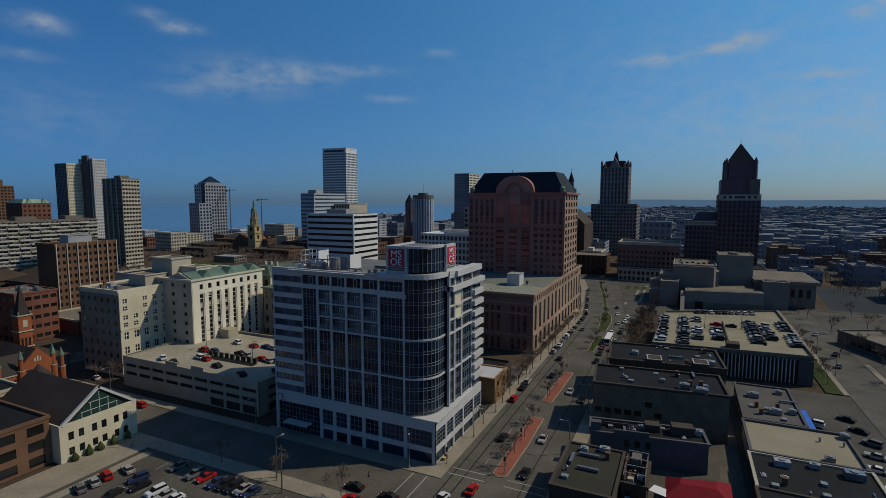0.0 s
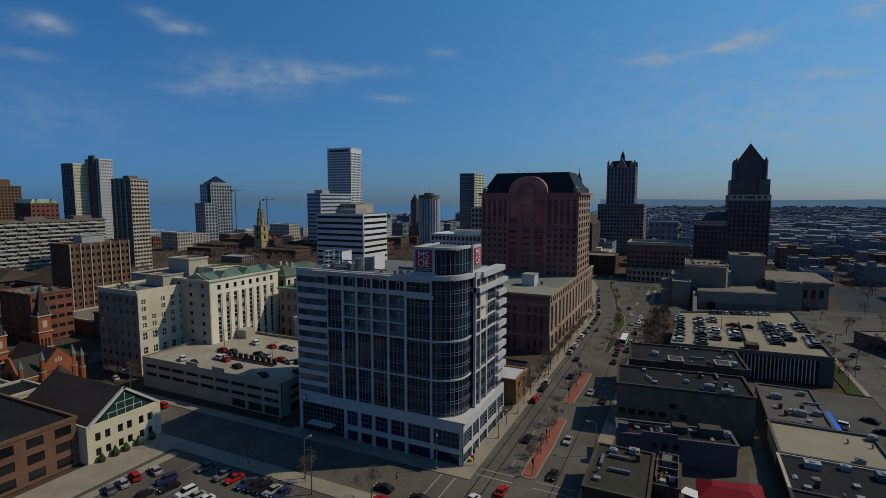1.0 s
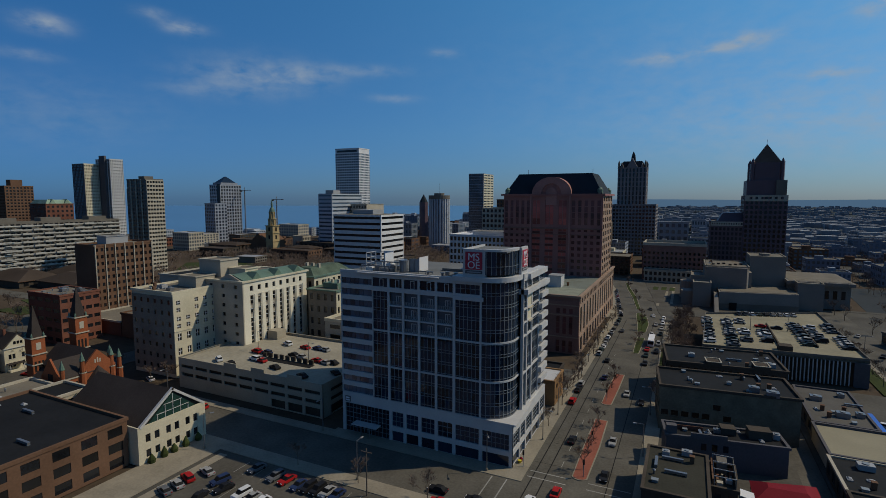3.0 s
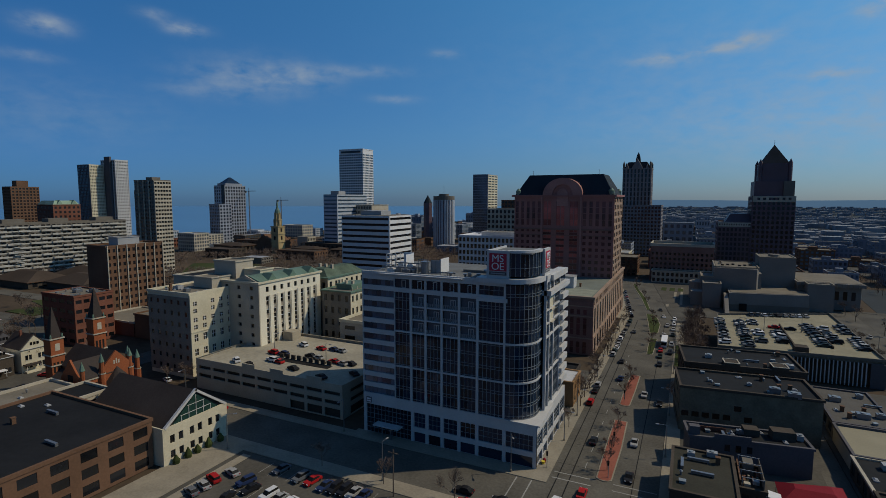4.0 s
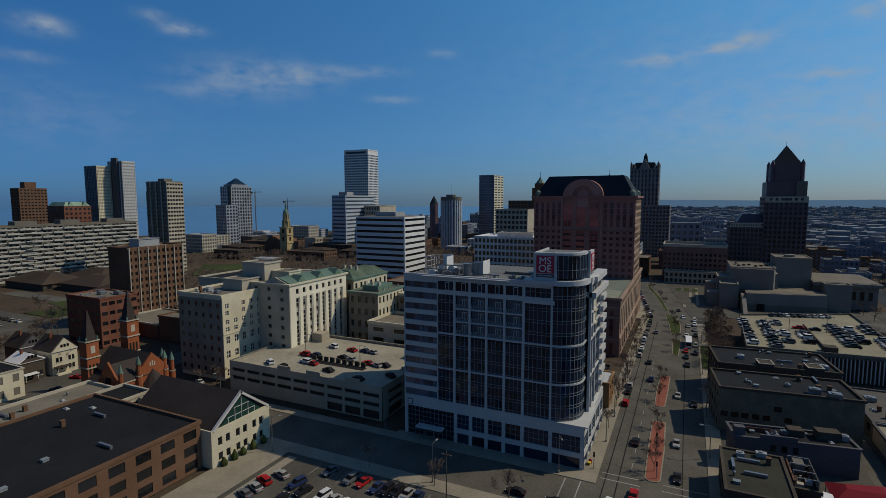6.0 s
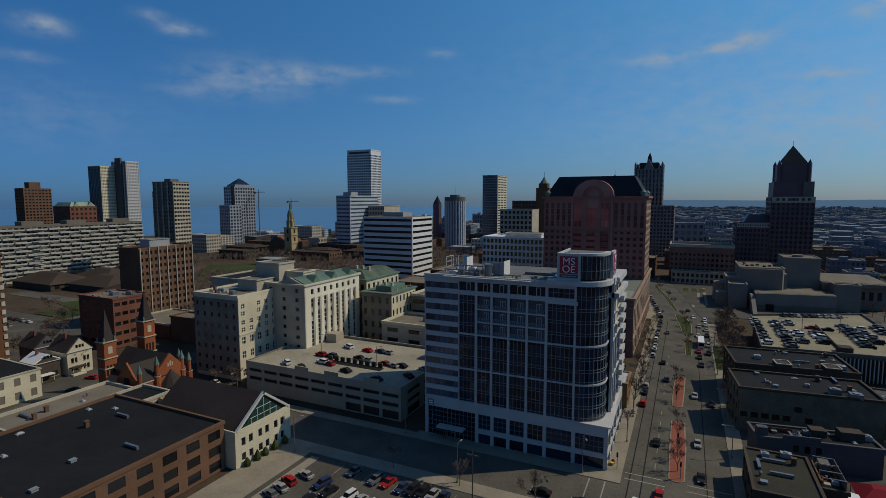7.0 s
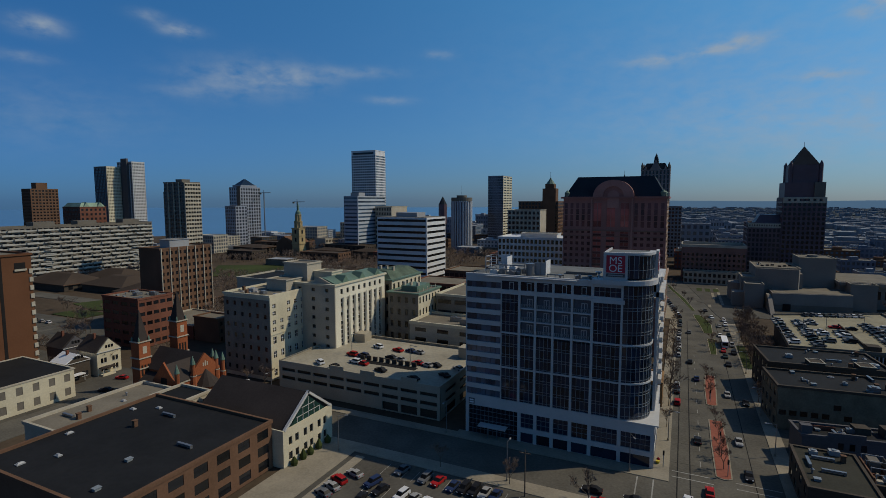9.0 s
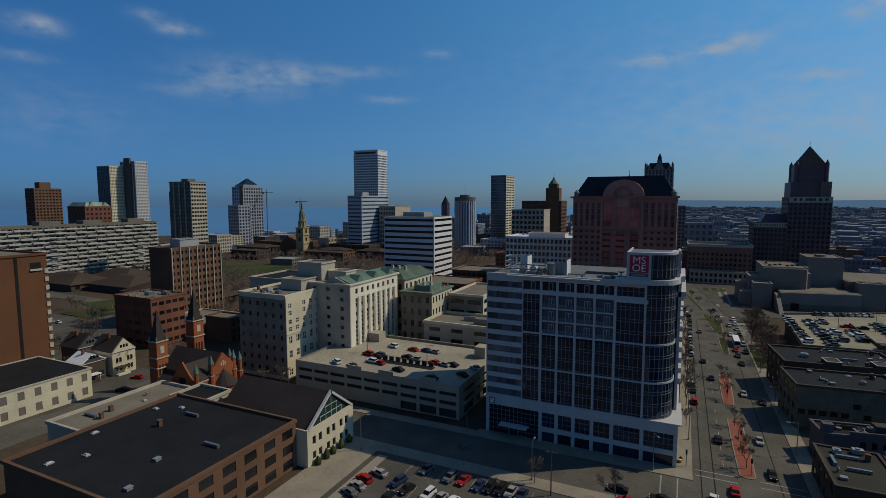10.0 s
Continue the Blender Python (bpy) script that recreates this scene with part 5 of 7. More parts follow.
# cream on the right wall stands for sun on the grey slab
block("slab_tower", "ribbed office slab, its end wall in a painted sunlit tan", -272, -248, 625, 668, 103, HAZEGREY, {"front": dict(bays=14, floors=26, pier=0.35, span=0.2, out=0.5), "right": dict(bays=3, floors=26, pier=0.2, span=0.55, out=0.5, wall=CREAM)})
t = block("gabled_clock_building", "brown stone building with a copper-topped clock tower", -205, -150, 565, 600, 64, BROWNBRICK, {"front": dict(bays=12, floors=13), "right": dict(bays=6, floors=13)})
part("clock_tower", Shape().box(34, 52, -2, 14, 0, 82), BROWNBRICK, t)
part("belfry", Shape().box(37, 49, 0, 12, 82, 88), BROWNBRICK, t)
part("spire", Shape().cyl(43, 6, 6.4, 88, 93, 8, 3.0).cyl(43, 6, 2.4, 93, 97, 8, 0.5), COPPER, t, "green pointed copper roof")
part("finial", Shape().cyl(43, 6, 0.3, 96, 104, 6), STEEL, t)
block("pale_block", "plain pale stone office block", -190, -150, 470, 500, 54, LIMESTONE, {"front": dict(bays=8, floors=9)})
# basilica-like church tower
t = thing("yellow_church", "cream stone church tower with a green dome", "church", (-424, 352, 0))
part("tower", Shape().box(0.5, 11.5, 0.5, 11.5, 0, 33), CHURCHSTONE, t)
for z in (14.0, 24.0, 32.6):
    part("cornice", ring(11, 11, 0.7, 0.2, z, z + 0.8), CHURCHSTONE, t, "", (0.5, 0.5, 0))
for z in (17.0, 26.5):
    part("belfry_opening", Shape().side("right", 11, 11, 4.2, 6.8, z, z + 4.6, 0.01, 0.2), TAR, t, "", (0.5, 0.5, 0))
    part("belfry_opening", Shape().side("front", 11, 11, 4.2, 6.8, z, z + 4.6, 0.01, 0.2), TAR, t, "", (0.5, 0.5, 0))
for k, (r, z0, z1) in enumerate(((4.6, 33.4, 41.0), (3.5, 41.6, 49.0))):
    part("drum", Shape().cyl(6, 6, r, z0, z1, 8, r * 0.94), CHURCHSTONE, t)
    part("cornice", Shape().cyl(6, 6, r + 0.5, z1, z1 + 0.6, 8), CHURCHSTONE, t)
    for a in range(8):
        b = math.pi * (a + 0.5) / 4
        part("column", Shape().cyl(6 + (r + 0.1) * math.cos(b), 6 + (r + 0.1) * math.sin(b), 0.45, z0, z1, 6), CHURCHSTONE, t)
part("dome", Shape().cyl(6, 6, 3.4, 49.6, 52.5, 10, 2.9).cyl(6, 6, 2.9, 52.5, 55.0, 10, 1.3).cyl(6, 6, 1.2, 55.0, 59.0, 8, 1.0).cyl(6, 6, 1.3, 59.0, 65.0, 8, 0.1), COPPER, t, "green copper dome and lantern")
part("nave", Shape().box(-26, -1, 2, 34, 0, 14).gable(-26, -1, 2, 34, 14, 23, "y"), BROWNBRICK, t)
# cranes
for x, y, z in ((-588, 478, 78), (-515, 469, 64)):
    t = thing("tower_crane", "thin steel tower crane on the skyline", "crane", (x, y, 0), "cranes by the lake")
    part("mast", Shape().box(-0.6, 0.6, -0.6, 0.6, 0, z), STEEL, t)
    part("jib", Shape().box(-8, 14, -0.4, 0.4, z, z + 0.9), STEEL, t)
    part("apex", Shape().box(-0.3, 0.3, -0.3, 0.3, z + 0.9, z + 5), STEEL, t)
    part("counterweight", Shape().box(-8, -5.5, -1, 1, z - 2, z), GREYSTONE, t)
FOOT.append((-170, -138, 241, 267))
# tar-coloured strips paint the shade within its open decks
striped("parking_deck", "low grey parking building with open decks", -170, -138, 241, 267, 10.5, 3, GREYSTONE, TAR)
# low dark halls and roofs between the park and the skyline
for x0, x1, y0, y1, z, m in ((-520, -446, 388, 412, 11, BROWNBRICK), (-394, -336, 378, 402, 12, DARKBRICK), (-330, -272, 396, 424, 13, BROWNBRICK), (-470, -432, 296, 318, 9, DARKBRICK), (-382, -330, 318, 340, 9, BROWNBRICK), (-300, -250, 340, 362, 10, BRICK), (-245, -205, 300, 330, 9, DARKBRICK)):
    block("low_hall", "low dark brick hall with a flat roof beside the park", x0, x1, y0, y1, z, m, {"front": dict(bays=9, floors=2, pier=0.5, span=0.5), "right": dict(bays=5, floors=2, pier=0.5, span=0.5)}, roofm=BROWNROOF, group="low halls by the park")
for x0, x1, y0, y1 in ((-512, -462, 342, 372), (-390, -352, 346, 370), (-340, -304, 356, 380)):
    hipped(x0, x1, y0, y1, 8.5, 11)
for x0, x1, y0, y1, z in ((-560, -520, 520, 545, 24), (-505, -470, 560, 590, 30), (-460, -420, 540, 570, 26), (-600, -570, 380, 410, 16), (-560, -530, 330, 352, 22)):
    block("pale_hall", "pale stone hall towards the lake", x0, x1, y0, y1, z, LIMESTONE, {"front": dict(bays=8, floors=5, pier=0.4, span=0.4, glass=SKYGLASS), "right": dict(bays=6, floors=5, pier=0.4, span=0.4, glass=SKYGLASS)}, roofm=GREYP, group="pale halls towards the lake")
rnd = random.Random(44)
for k in range(34):
    x, y = rnd.uniform(-680, -300), rnd.uniform(255, 560)
    w, d = rnd.uniform(12, 26), rnd.uniform(12, 22)
    if x > -330 - 0.2 * (y - 255) and y < 330 or any(x + w > a - 2 and x < b + 2 and y + d > e - 2 and y < f + 2 for a, b, e, f in FOOT) or (-460 < x < -395 and 330 < y < 400) or (-390 < x < -325 and 385 < y < 475):
        continue
    m, word = rnd.choice(((BRICK, "red brick"), (DARKBRICK, "dark brick"), (LIMESTONE, "pale stone"), (BROWNBRICK, "brown brick"), (HAZEPALE, "haze-toned panelled"), (GREYSTONE, "grey concrete")))
    block("town_building", f"low {word} town building near the lake", x, x + w, y, y + d, rnd.choice((6, 8, 9, 11, 14)), m, {"right": dict(bays=5, floors=2, pier=0.4, span=0.5)}, roofm=rnd.choice((TARROOF, GRAVELROOF, GREYP, BROWNROOF)), parapet=0.5, group="town buildings near the lake", turn=rnd.choice((0, 0, 8, -6)))
for x0, x1, y0, y1, z in ((-668, -640, 372, 392, 20), (-640, -610, 520, 545, 12), (-600, -560, 600, 620, 14), (-690, -672, 300, 318, 16)):
    block("pale_hall", "pale stone hall towards the lake", x0, x1, y0, y1, z, HAZEPALE, {"front": dict(bays=8, floors=4, pier=0.4, span=0.4, glass=SKYGLASS), "right": dict(bays=6, floors=4, pier=0.4, span=0.4, glass=SKYGLASS)}, roofm=BRIGHT, group="pale halls towards the lake")
# blocks filling the streets behind the offices and beyond the river
for x0, x1, y0, y1, z, m, fl in ((-152, -114, 302, 326, 18, BRICK, 5), (-110, -72, 302, 330, 20, GREYSTONE, 5), (-160, -122, 346, 372, 24, BROWNBRICK, 6), (-114, -74, 350, 380, 22, LIMESTONE, 6), (-66, -30, 304, 328, 17, DARKBRICK, 4), (178, 215, 262, 290, 12, HAZEGREY, 3), (225, 262, 255, 285, 14, HAZEBLUE, 4), (176, 210, 300, 326, 15, HAZEPALE, 4)):
    block("street_building", "flat-roofed city building among close streets", x0, x1, y0, y1, z, m, {"front": dict(bays=9, floors=fl, pier=0.4, span=0.5), ("right" if x0 < 0 else "left"): dict(bays=6, floors=fl, pier=0.4, span=0.5)}, roofm=GRAVELROOF if z % 2 else TARROOF, group="blocks behind the offices")
# city hall-like tower and its base
t = block("bank_base", "broad dark stone office base below the pinnacled tower", -49, 2, 522, 570, 58, TOWERSTONE, {"front": dict(bays=14, floors=14, pier=0.4, span=0.4), "right": dict(bays=10, floors=14, pier=0.4, span=0.4)})
t = block("pinnacled_tower", "grey stone tower with steep gables and corner pinnacles", -47.5, -13.5, 580, 612, 104, TOWERSTONE, {"front": dict(bays=8, floors=8, pier=0.55, span=0.15, lo=58), "right": dict(bays=6, floors=8, pier=0.55, span=0.15, lo=58)})
part("steep_roof", Shape().prism([(1, 1), (33, 1), (33, 31), (1, 31)], 104.4, 113, [(6, 6), (28, 6), (28, 26), (6, 26)]), DARKCOPPER, t)
part("front_gable", Shape().gable(10, 24, -0.6, 8, 104, 117, "y"), TOWERSTONE, t)
for x in (3.2, 26.8):
    part("front_gable", Shape().gable(x, x + 4, -0.5, 4, 104, 110, "y"), TOWERSTONE, t)
part("lantern", Shape().cyl(17, 14, 3.4, 113, 121, 8, 2.2).cyl(17, 14, 2.2, 121, 126, 8, 0.2), DARKCOPPER, t)
for x in (1.2, 32.8):
    for y in (1.2, 30.8):
        part("pinnacle", Shape().cyl(x, y, 1.4, 100, 110, 8).cyl(x, y, 1.6, 110, 114, 8, 0.1), GREYSTONE, t)
# the pointed dark tower
t = block("pointed_tower", "very dark granite tower with a pyramid spire", 76.5, 105.5, 362, 392, 68, DARKSTONE, {"front": dict(bays=9, floors=18, pier=0.4, span=0.35, out=0.4), "left": dict(bays=9, floors=18, pier=0.4, span=0.35, out=0.4)}, parapet=0)
part("arcade_band", plate("front", 29, 30, [0, 3, 5, 7, 9, 11, 18, 20, 22, 24, 26, 29], [63.5, 65, 67, 68.2], lambda i, j: i % 2 == 1 and j == 1, 0.42, 0.9), LIMESTONE, t, "pale arcaded stone band")
part("upper_shaft", Shape().box(0.8, 28, 1, 29, 68, 80), DARKSTONE, t)
part("upper_shaft", Shape().prism([(6, 3), (23, 3), (25, 5), (25, 25), (23, 27), (6, 27), (4, 25), (4, 5)], 80, 94), DARKSTONE, t)
part("stone_bay", Shape().box(20.5, 27.5, -0.3, 1.0, 68, 80), GREYSTONE, t)
for x, y in ((4.4, 3.4), (24.6, 3.4), (4.4, 26.6), (24.6, 26.6)):
    part("pinnacle", Shape().cyl(x, y, 1.5, 80, 94.5, 6).cyl(x, y, 1.5, 94.5, 97.5, 6, 0.1), DARKSTONE, t)
part("spire", Shape().prism([(5, 4), (24, 4), (24, 26), (5, 26)], 94, 109.2, [(14.3, 14.8), (14.7, 14.8), (14.7, 15.2), (14.3, 15.2)]), DARKCOPPER, t)
part("finial", Shape().cyl(14.5, 15, 0.15, 109, 113, 6), STEEL, t)
t = block("dark_office", "dark granite office block with a pale arcaded top", 53, 76, 362, 395, 46.8, DARKSTONE, {"front": dict(bays=8, floors=12, pier=0.4, span=0.35), "left": dict(bays=8, floors=12, pier=0.4, span=0.35)})
part("arcade_band", plate("front", 23, 33, [0] + [0.8 + 0.86 * k for k in range(25)] + [23], [43.5, 44.6, 46, 46.9], lambda i, j: i % 2 == 1 and j == 1, 0.32, 0.8), LIMESTONE, t, "pale arcaded stone band")
part("roof_house", Shape().prism([(5, 4), (23, 4), (23, 26), (5, 26)], 47, 54, [(9, 7), (23, 7), (23, 23), (9, 23)]), DARKSTONE, t)
block("brick_theatre_offices", "dark brick office block with a pale cornice", 4, 50, 332, 365, 28, PODSTONE, {"front": dict(bays=14, floors=6, pier=0.5, span=0.5, hi=24), "left": dict(bays=8, floors=6, pier=0.5, span=0.5)}, rimm=LIMESTONE, parapet=2.2)
block("street_block", "dark stone base block with shop fronts", 6, 60, 321, 332, 9, LIMESTONE, {"front": dict(bays=16, floors=2, pier=0.4, span=0.4)})
block("brick_corner_block", "small brown brick corner block", -46, -8, 352, 380, 15, BROWNBRICK, {"front": dict(bays=9, floors=6), "right": dict(bays=6, floors=6)})


# ---- concrete theatre ----
def theatre():
    t = thing("concrete_theatre", "stepped grey concrete theatre of windowless cubes", "theatre", (0, 0, 0))
    part("auditorium", Shape().prism([(47, 246), (70, 245), (71.5, 250), (71.5, 282), (47, 282)], 0, 23), THEATRE, t)
    part("auditorium_roof", Shape().box(48, 70.5, 247, 281, 23, 23.3), GRAVELROOF, t)
    part("stage_house", Shape().box(73, 92.5, 264, 288, 0, 28.5), THEATRE, t)
    part("stage_roof", Shape().box(73.6, 91.9, 264.6, 287.4, 28.5, 28.8), GRAVELROOF, t)
    part("stage_vent", Shape().cyl(82, 275, 3.2, 28.8, 30.2, 14), THEATRE, t)
    part("corner_block", Shape().box(39.5, 47, 246, 266, 0, 16.6), THEATRE, t)
    part("corner_block", Shape().box(34.0, 42.5, 236, 246, 0, 8.5), THEATRE, t)
    part("corner_block", Shape().box(40.5, 50.5, 232, 243, 0, 14.2), THEATRE, t)
    part("round_foyer", Shape().cyl(40, 262, 7, 0, 11.5, 20), THEATRE, t)
    part("front_hall", Shape().prism([(54.5, 228), (95.5, 236), (95.5, 264), (54.5, 262)], 0, 10.4), THEATRE, t)
    part("front_roof", Shape().prism([(55.5, 229.5), (95, 237), (95, 262), (55.5, 261)], 10.4, 10.6), GRAVELROOF, t)
    part("link", Shape().box(71.5, 73, 250, 280, 0, 20), THEATRE, t)
    part("right_cube", Shape().box(96, 109, 245, 262, 0, 15.5), THEATRE, t)
    part("right_wing", Shape().box(93, 124, 256, 300, 0, 14.0), THEATRE, t)
    part("wing_eave", Shape().box(92, 125.5, 253, 301, 14.0, 16.0), THEATRE, t)
    part("wing_roof", Shape().box(93, 124.6, 255, 300, 16.0, 16.2), GRAVELROOF, t)
    for k in range(3):
        part("wing_window", Shape().box(111.5 + k * 4, 113.5 + k * 4, 255.9, 256.0, 6, 11), DARKGLASS, t)
    for nm, (x0, x1, y0, y1, z) in (("auditorium_rim", (47, 71.5, 248, 282, 23)), ("stage_rim", (73, 92.5, 264, 288, 28.5)), ("cube_rim", (39.5, 47, 246, 266, 16.6)), ("cube_rim", (40.5, 50.5, 232, 243, 14.2)), ("cube_rim", (96, 109, 245, 262, 15.5))):
        part(nm, ring(x1 - x0, y1 - y0, 0.12, 0.5, z + 0.002, z + 0.75), CONCRETE, t, "", (x0, y0, 0))
    for k in range(12):
        part("rib", Shape().box(93.5 + 2.6 * k, 93.9 + 2.6 * k, 252.6, 253.0, 13.9, 16.0), CONCRETE, t)
    for k in range(6):
        part("roof_vent", Shape().box(51 + 3.2 * k, 52.6 + 3.2 * k, 256 + 3 * (k % 3), 258 + 3 * (k % 3), 23.3, 24.1), TAR, t)
    part("dock_door", Shape().box(60, 64, 228.6, 228.9, 0, 4.2), TAR, t)
    part("base_course", Shape().prism([(54.3, 227.8), (95.7, 235.8), (95.7, 236.4), (54.3, 228.4)], 0, 3.6), GREYSTONE, t, "darker lower wall")
    part("outside_stair", Shape().prism([(52.0, 212), (54.2, 212), (54.2, 236), (52.0, 236)], 0, 9.0, [(52.0, 230), (54.2, 230), (54.2, 236), (52.0, 236)]), THEATRE, t)


theatre()


# ---- open car deck across the avenue ----
def car_deck():
    t = thing("car_deck", "two-level concrete car deck with white vertical fins", "parking deck", (43, 100, 0))
    W, D, Z = 51.8, 66.0, 9.6
    part("deck_slab", Shape().prism([(0, 0), (W, 4), (W, 86), (2.5, 62)], Z - 0.7, Z), DECKSAND, t, "pale sandy concrete roof deck")
    # dark block added below the slab in place of the deck's shade
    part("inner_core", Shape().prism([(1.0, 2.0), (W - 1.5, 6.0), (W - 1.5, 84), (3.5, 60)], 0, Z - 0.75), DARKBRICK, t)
    for a, b in (((0, 0), (W, 4)), ((W, 4), (W, 86)), ((W, 86), (2.5, 62)), ((2.5, 62), (0, 0))):
        n = Vector((b[1] - a[1], a[0] - b[0])).normalized() * 0.3
        part("rim_wall", Shape().prism([(a[0], a[1]), (b[0], b[1]), (b[0] - n.x, b[1] - n.y), (a[0] - n.x, a[1] - n.y)], Z - 0.9, Z + 0.9), GREYSTONE, t)
    fin = Shape().box(0, 0.32, -0.5, 0.1, 0.3, Z - 0.9).mesh("fin", WHITE)
    for k in range(19):
        x = 24.4 + k * 1.2
        part("fin", fin, None, t, "", (x, x / W * 4.0, 0))
    part("end_wall", Shape().box(47.4, W, 3.3, 4.2, 0, Z - 0.9), BLUEGREY, t)
    part("aisle_wall", Shape().box(26.2, 26.7, 9, 50, Z, Z + 0.9), DARKBRICK, t)
    part("aisle_wall", Shape().box(39.0, 39.4, 16, 56, Z, Z + 0.9), DARKBRICK, t)
    part("ramp_head", Shape().box(25.2, 29.5, 4.5, 9.0, Z, Z + 2.2), DARKBRICK, t)


car_deck()
# ---- old commercial blocks across the avenue ----
OLIVEWALL = material("olive_grimy_brick", (0.15, 0.13, 0.09), 0.95, spread=0.35, blotch=0.3)
OLIVE = material("olive_roof", (0.045, 0.043, 0.032), 0.95, spread=0.3)
AWNING = material("red_awning", (0.20, 0.012, 0.02), 0.8, spread=0.2)
TARP = material("blue_tarp", (0.02, 0.13, 0.55), 0.5, spread=0.2)
MURAL = material("pale_blue_front", (0.28, 0.34, 0.42), 0.8, spread=0.2)
t = block("warehouse", "dark brick warehouse with a black tar roof", 31.0, 65.2, 39.4, 56, 12.5, OLIVEWALL, {"left": dict(bays=4, floors=3, pier=0.5, span=0.5), "front": dict(bays=13, floors=4, pier=0.3, span=0.46, lo=0.9, hi=12.4, skip=lambda i, j: not (j == 1 and i in (0, 1, 2, 3, 4, 6) or j == 2 and i == 5 or j == 0 and i in (5, 6)))}, roofm=TARROOF, parapet=0.7, turn=6, rimm=DARKBRICK)
t = block("warehouse", "dark brick warehouse with skylight notches in a tar roof", 32, 66, 65.5, 86, 12.0, DARKBRICK, {"left": dict(bays=4, floors=3, pier=0.5, span=0.5), "front": dict(bays=14, floors=3, pier=0.5, span=0.5)}, roofm=TARROOF, parapet=0.7, turn=6)
for x in (11.5, 25.0):
    part("light_well", Shape().box(x, x + 4.2, -0.4, 4.5, 12.13, 13.4), DARKBRICK, t)
    part("light_well_rim", ring(4.2, 4.9, 0.15, 0.2, 13.4, 13.6), LIMESTONE, t, "", (x, -0.4, 0))
t = block("tavern", "low tavern with an olive flat roof and cluttered terrace", 30, 42.2, -8.5, 11.5, 7.0, DARKBRICK, {"left": dict(bays=4, floors=2, pier=0.5, span=0.5)}, roofm=OLIVE, parapet=0.5)
part("shop_front", Shape().box(0.6, 11.4, -0.5, -0.37, 0.3, 3.4), MURAL, t, "pale blue painted shop front")
t = block("blue_grey_house", "blue-grey painted commercial house with a cluttered roof", 33.5, 60, 19.4, 27.5, 7.0, BLUEGREY, {"front": dict(bays=11, floors=2, pier=0.5, span=0.5, skip=lambda i, j: not (j == 1 and i in (3, 4, 5)))}, roofm=TARROOF, parapet=0.6, turn=9)
part("stepped_parapet", Shape().box(5.5, 13.5, -0.45, 0.0, 7.6, 8.6), BLUEGREY, t)
part("chimney", Shape().box(0.0, 2.4, 0.4, 2.2, 7.1, 9.6), BLUEGREY, t)
part("rail", Shape().box(2.6, 9.0, 4.6, 4.75, 7.12, 8.2), BRICK, t, "dull red terrace railing")
part("roof_shed", Shape().box(19.0, 24.0, 3.4, 6.6, 7.12, 9.3), DARKBRICK, t)
part("roof_shed", Shape().box(13.0, 16.4, 4.0, 7.0, 7.12, 8.8), DARKBRICK, t)
t = block("terrace_house", "small dark back building with a cluttered roof terrace", 42.8, 47.6, 0.4, 11.4, 5.6, DARKBRICK, {"front": dict(bays=2, floors=2, pier=0.5, span=0.5)}, roofm=OLIVE, parapet=0.8)
part("screen_wall", Shape().box(0.1, 0.4, 0.5, 10.5, 5.7, 7.6), BROWNBRICK, t)
part("stair_head", Shape().box(1.2, 3.2, 7.0, 10.4, 5.7, 8.2), GREYSTONE, t)
part("table", Shape().box(1.0, 2.2, 1.4, 2.6, 5.7, 6.5), LIMESTONE, t)
part("table", Shape().box(2.8, 4.0, 3.2, 4.4, 5.7, 6.5), WHITE, t)
part("bench", Shape().box(1.0, 1.5, 3.4, 6.2, 5.7, 6.2), BROWNBRICK, t)
part("planter_box", Shape().box(3.6, 4.3, 5.6, 8.8, 5.7, 6.6), BRICK, t)
for y in (0.3, 3.6, 7.0, 10.4):
    part("pergola_post", Shape().box(0.5, 0.62, y, y + 0.12, 5.7, 8.3), GREYP, t)
    part("pergola_beam", Shape().box(0.4, 4.6, y, y + 0.12, 8.3, 8.44), GREYP, t)
part("pergola_rail", Shape().box(4.4, 4.52, 0.2, 10.8, 6.4, 8.3), GREYSTONE, t)
for k in range(4):
    part("chair", Shape().box(1.2 + 0.8 * k, 1.6 + 0.8 * k, 4.8 + 0.5 * (k % 2), 5.2 + 0.5 * (k % 2), 5.7, 6.5), LIMESTONE if k % 2 else BRICK, t)
t = thing("tent_awning", "dark red pitched fabric awning over a beer garden", "awning", (50.9, 4.6, 0))
part("canopy", Shape().prism([(0, 0), (13, 1), (13, 12), (0, 9)], 2.6, 4.4, [(3, 4), (10, 4.5), (10, 8), (3, 6)]), AWNING, t)
for x, y in ((0.3, 0.3), (12.7, 1.3), (12.7, 11.6), (0.3, 8.7)):
    part("post", Shape().box(x - 0.06, x + 0.06, y - 0.06, y + 0.06, 0, 2.6), STEEL, t)
t = thing("white_canopy", "small white tilted canopy beside the red awning", "canopy", (47.8, 5.8, 0))
part("cloth", Shape().prism([(0, 0), (3.4, -1.2), (4.4, 1.6), (1.0, 2.8)], 2.7, 2.8), LETTER, t)
part("post", Shape().box(2.0, 2.15, 0.6, 0.75, 0, 2.7), STEEL, t)
t = thing("cream_canopy", "small cream tilted canopy beside the white one", "canopy", (45.0, 1.6, 0))
part("cloth", Shape().prism([(0, 0), (2.4, 0.3), (2.0, 3.0), (-0.4, 2.7)], 3.2, 3.3), CREAM, t)
part("post", Shape().box(0.9, 1.02, 1.4, 1.52, 0, 3.2), STEEL, t)
t = thing("yard_deck", "wooden beer-garden deck with tables", "deck", (42.8, -8.4, 0))
part("planks", Shape().box(0, 4.6, 0, 8.4, 0.02, 3.0), BROWNBRICK, t)
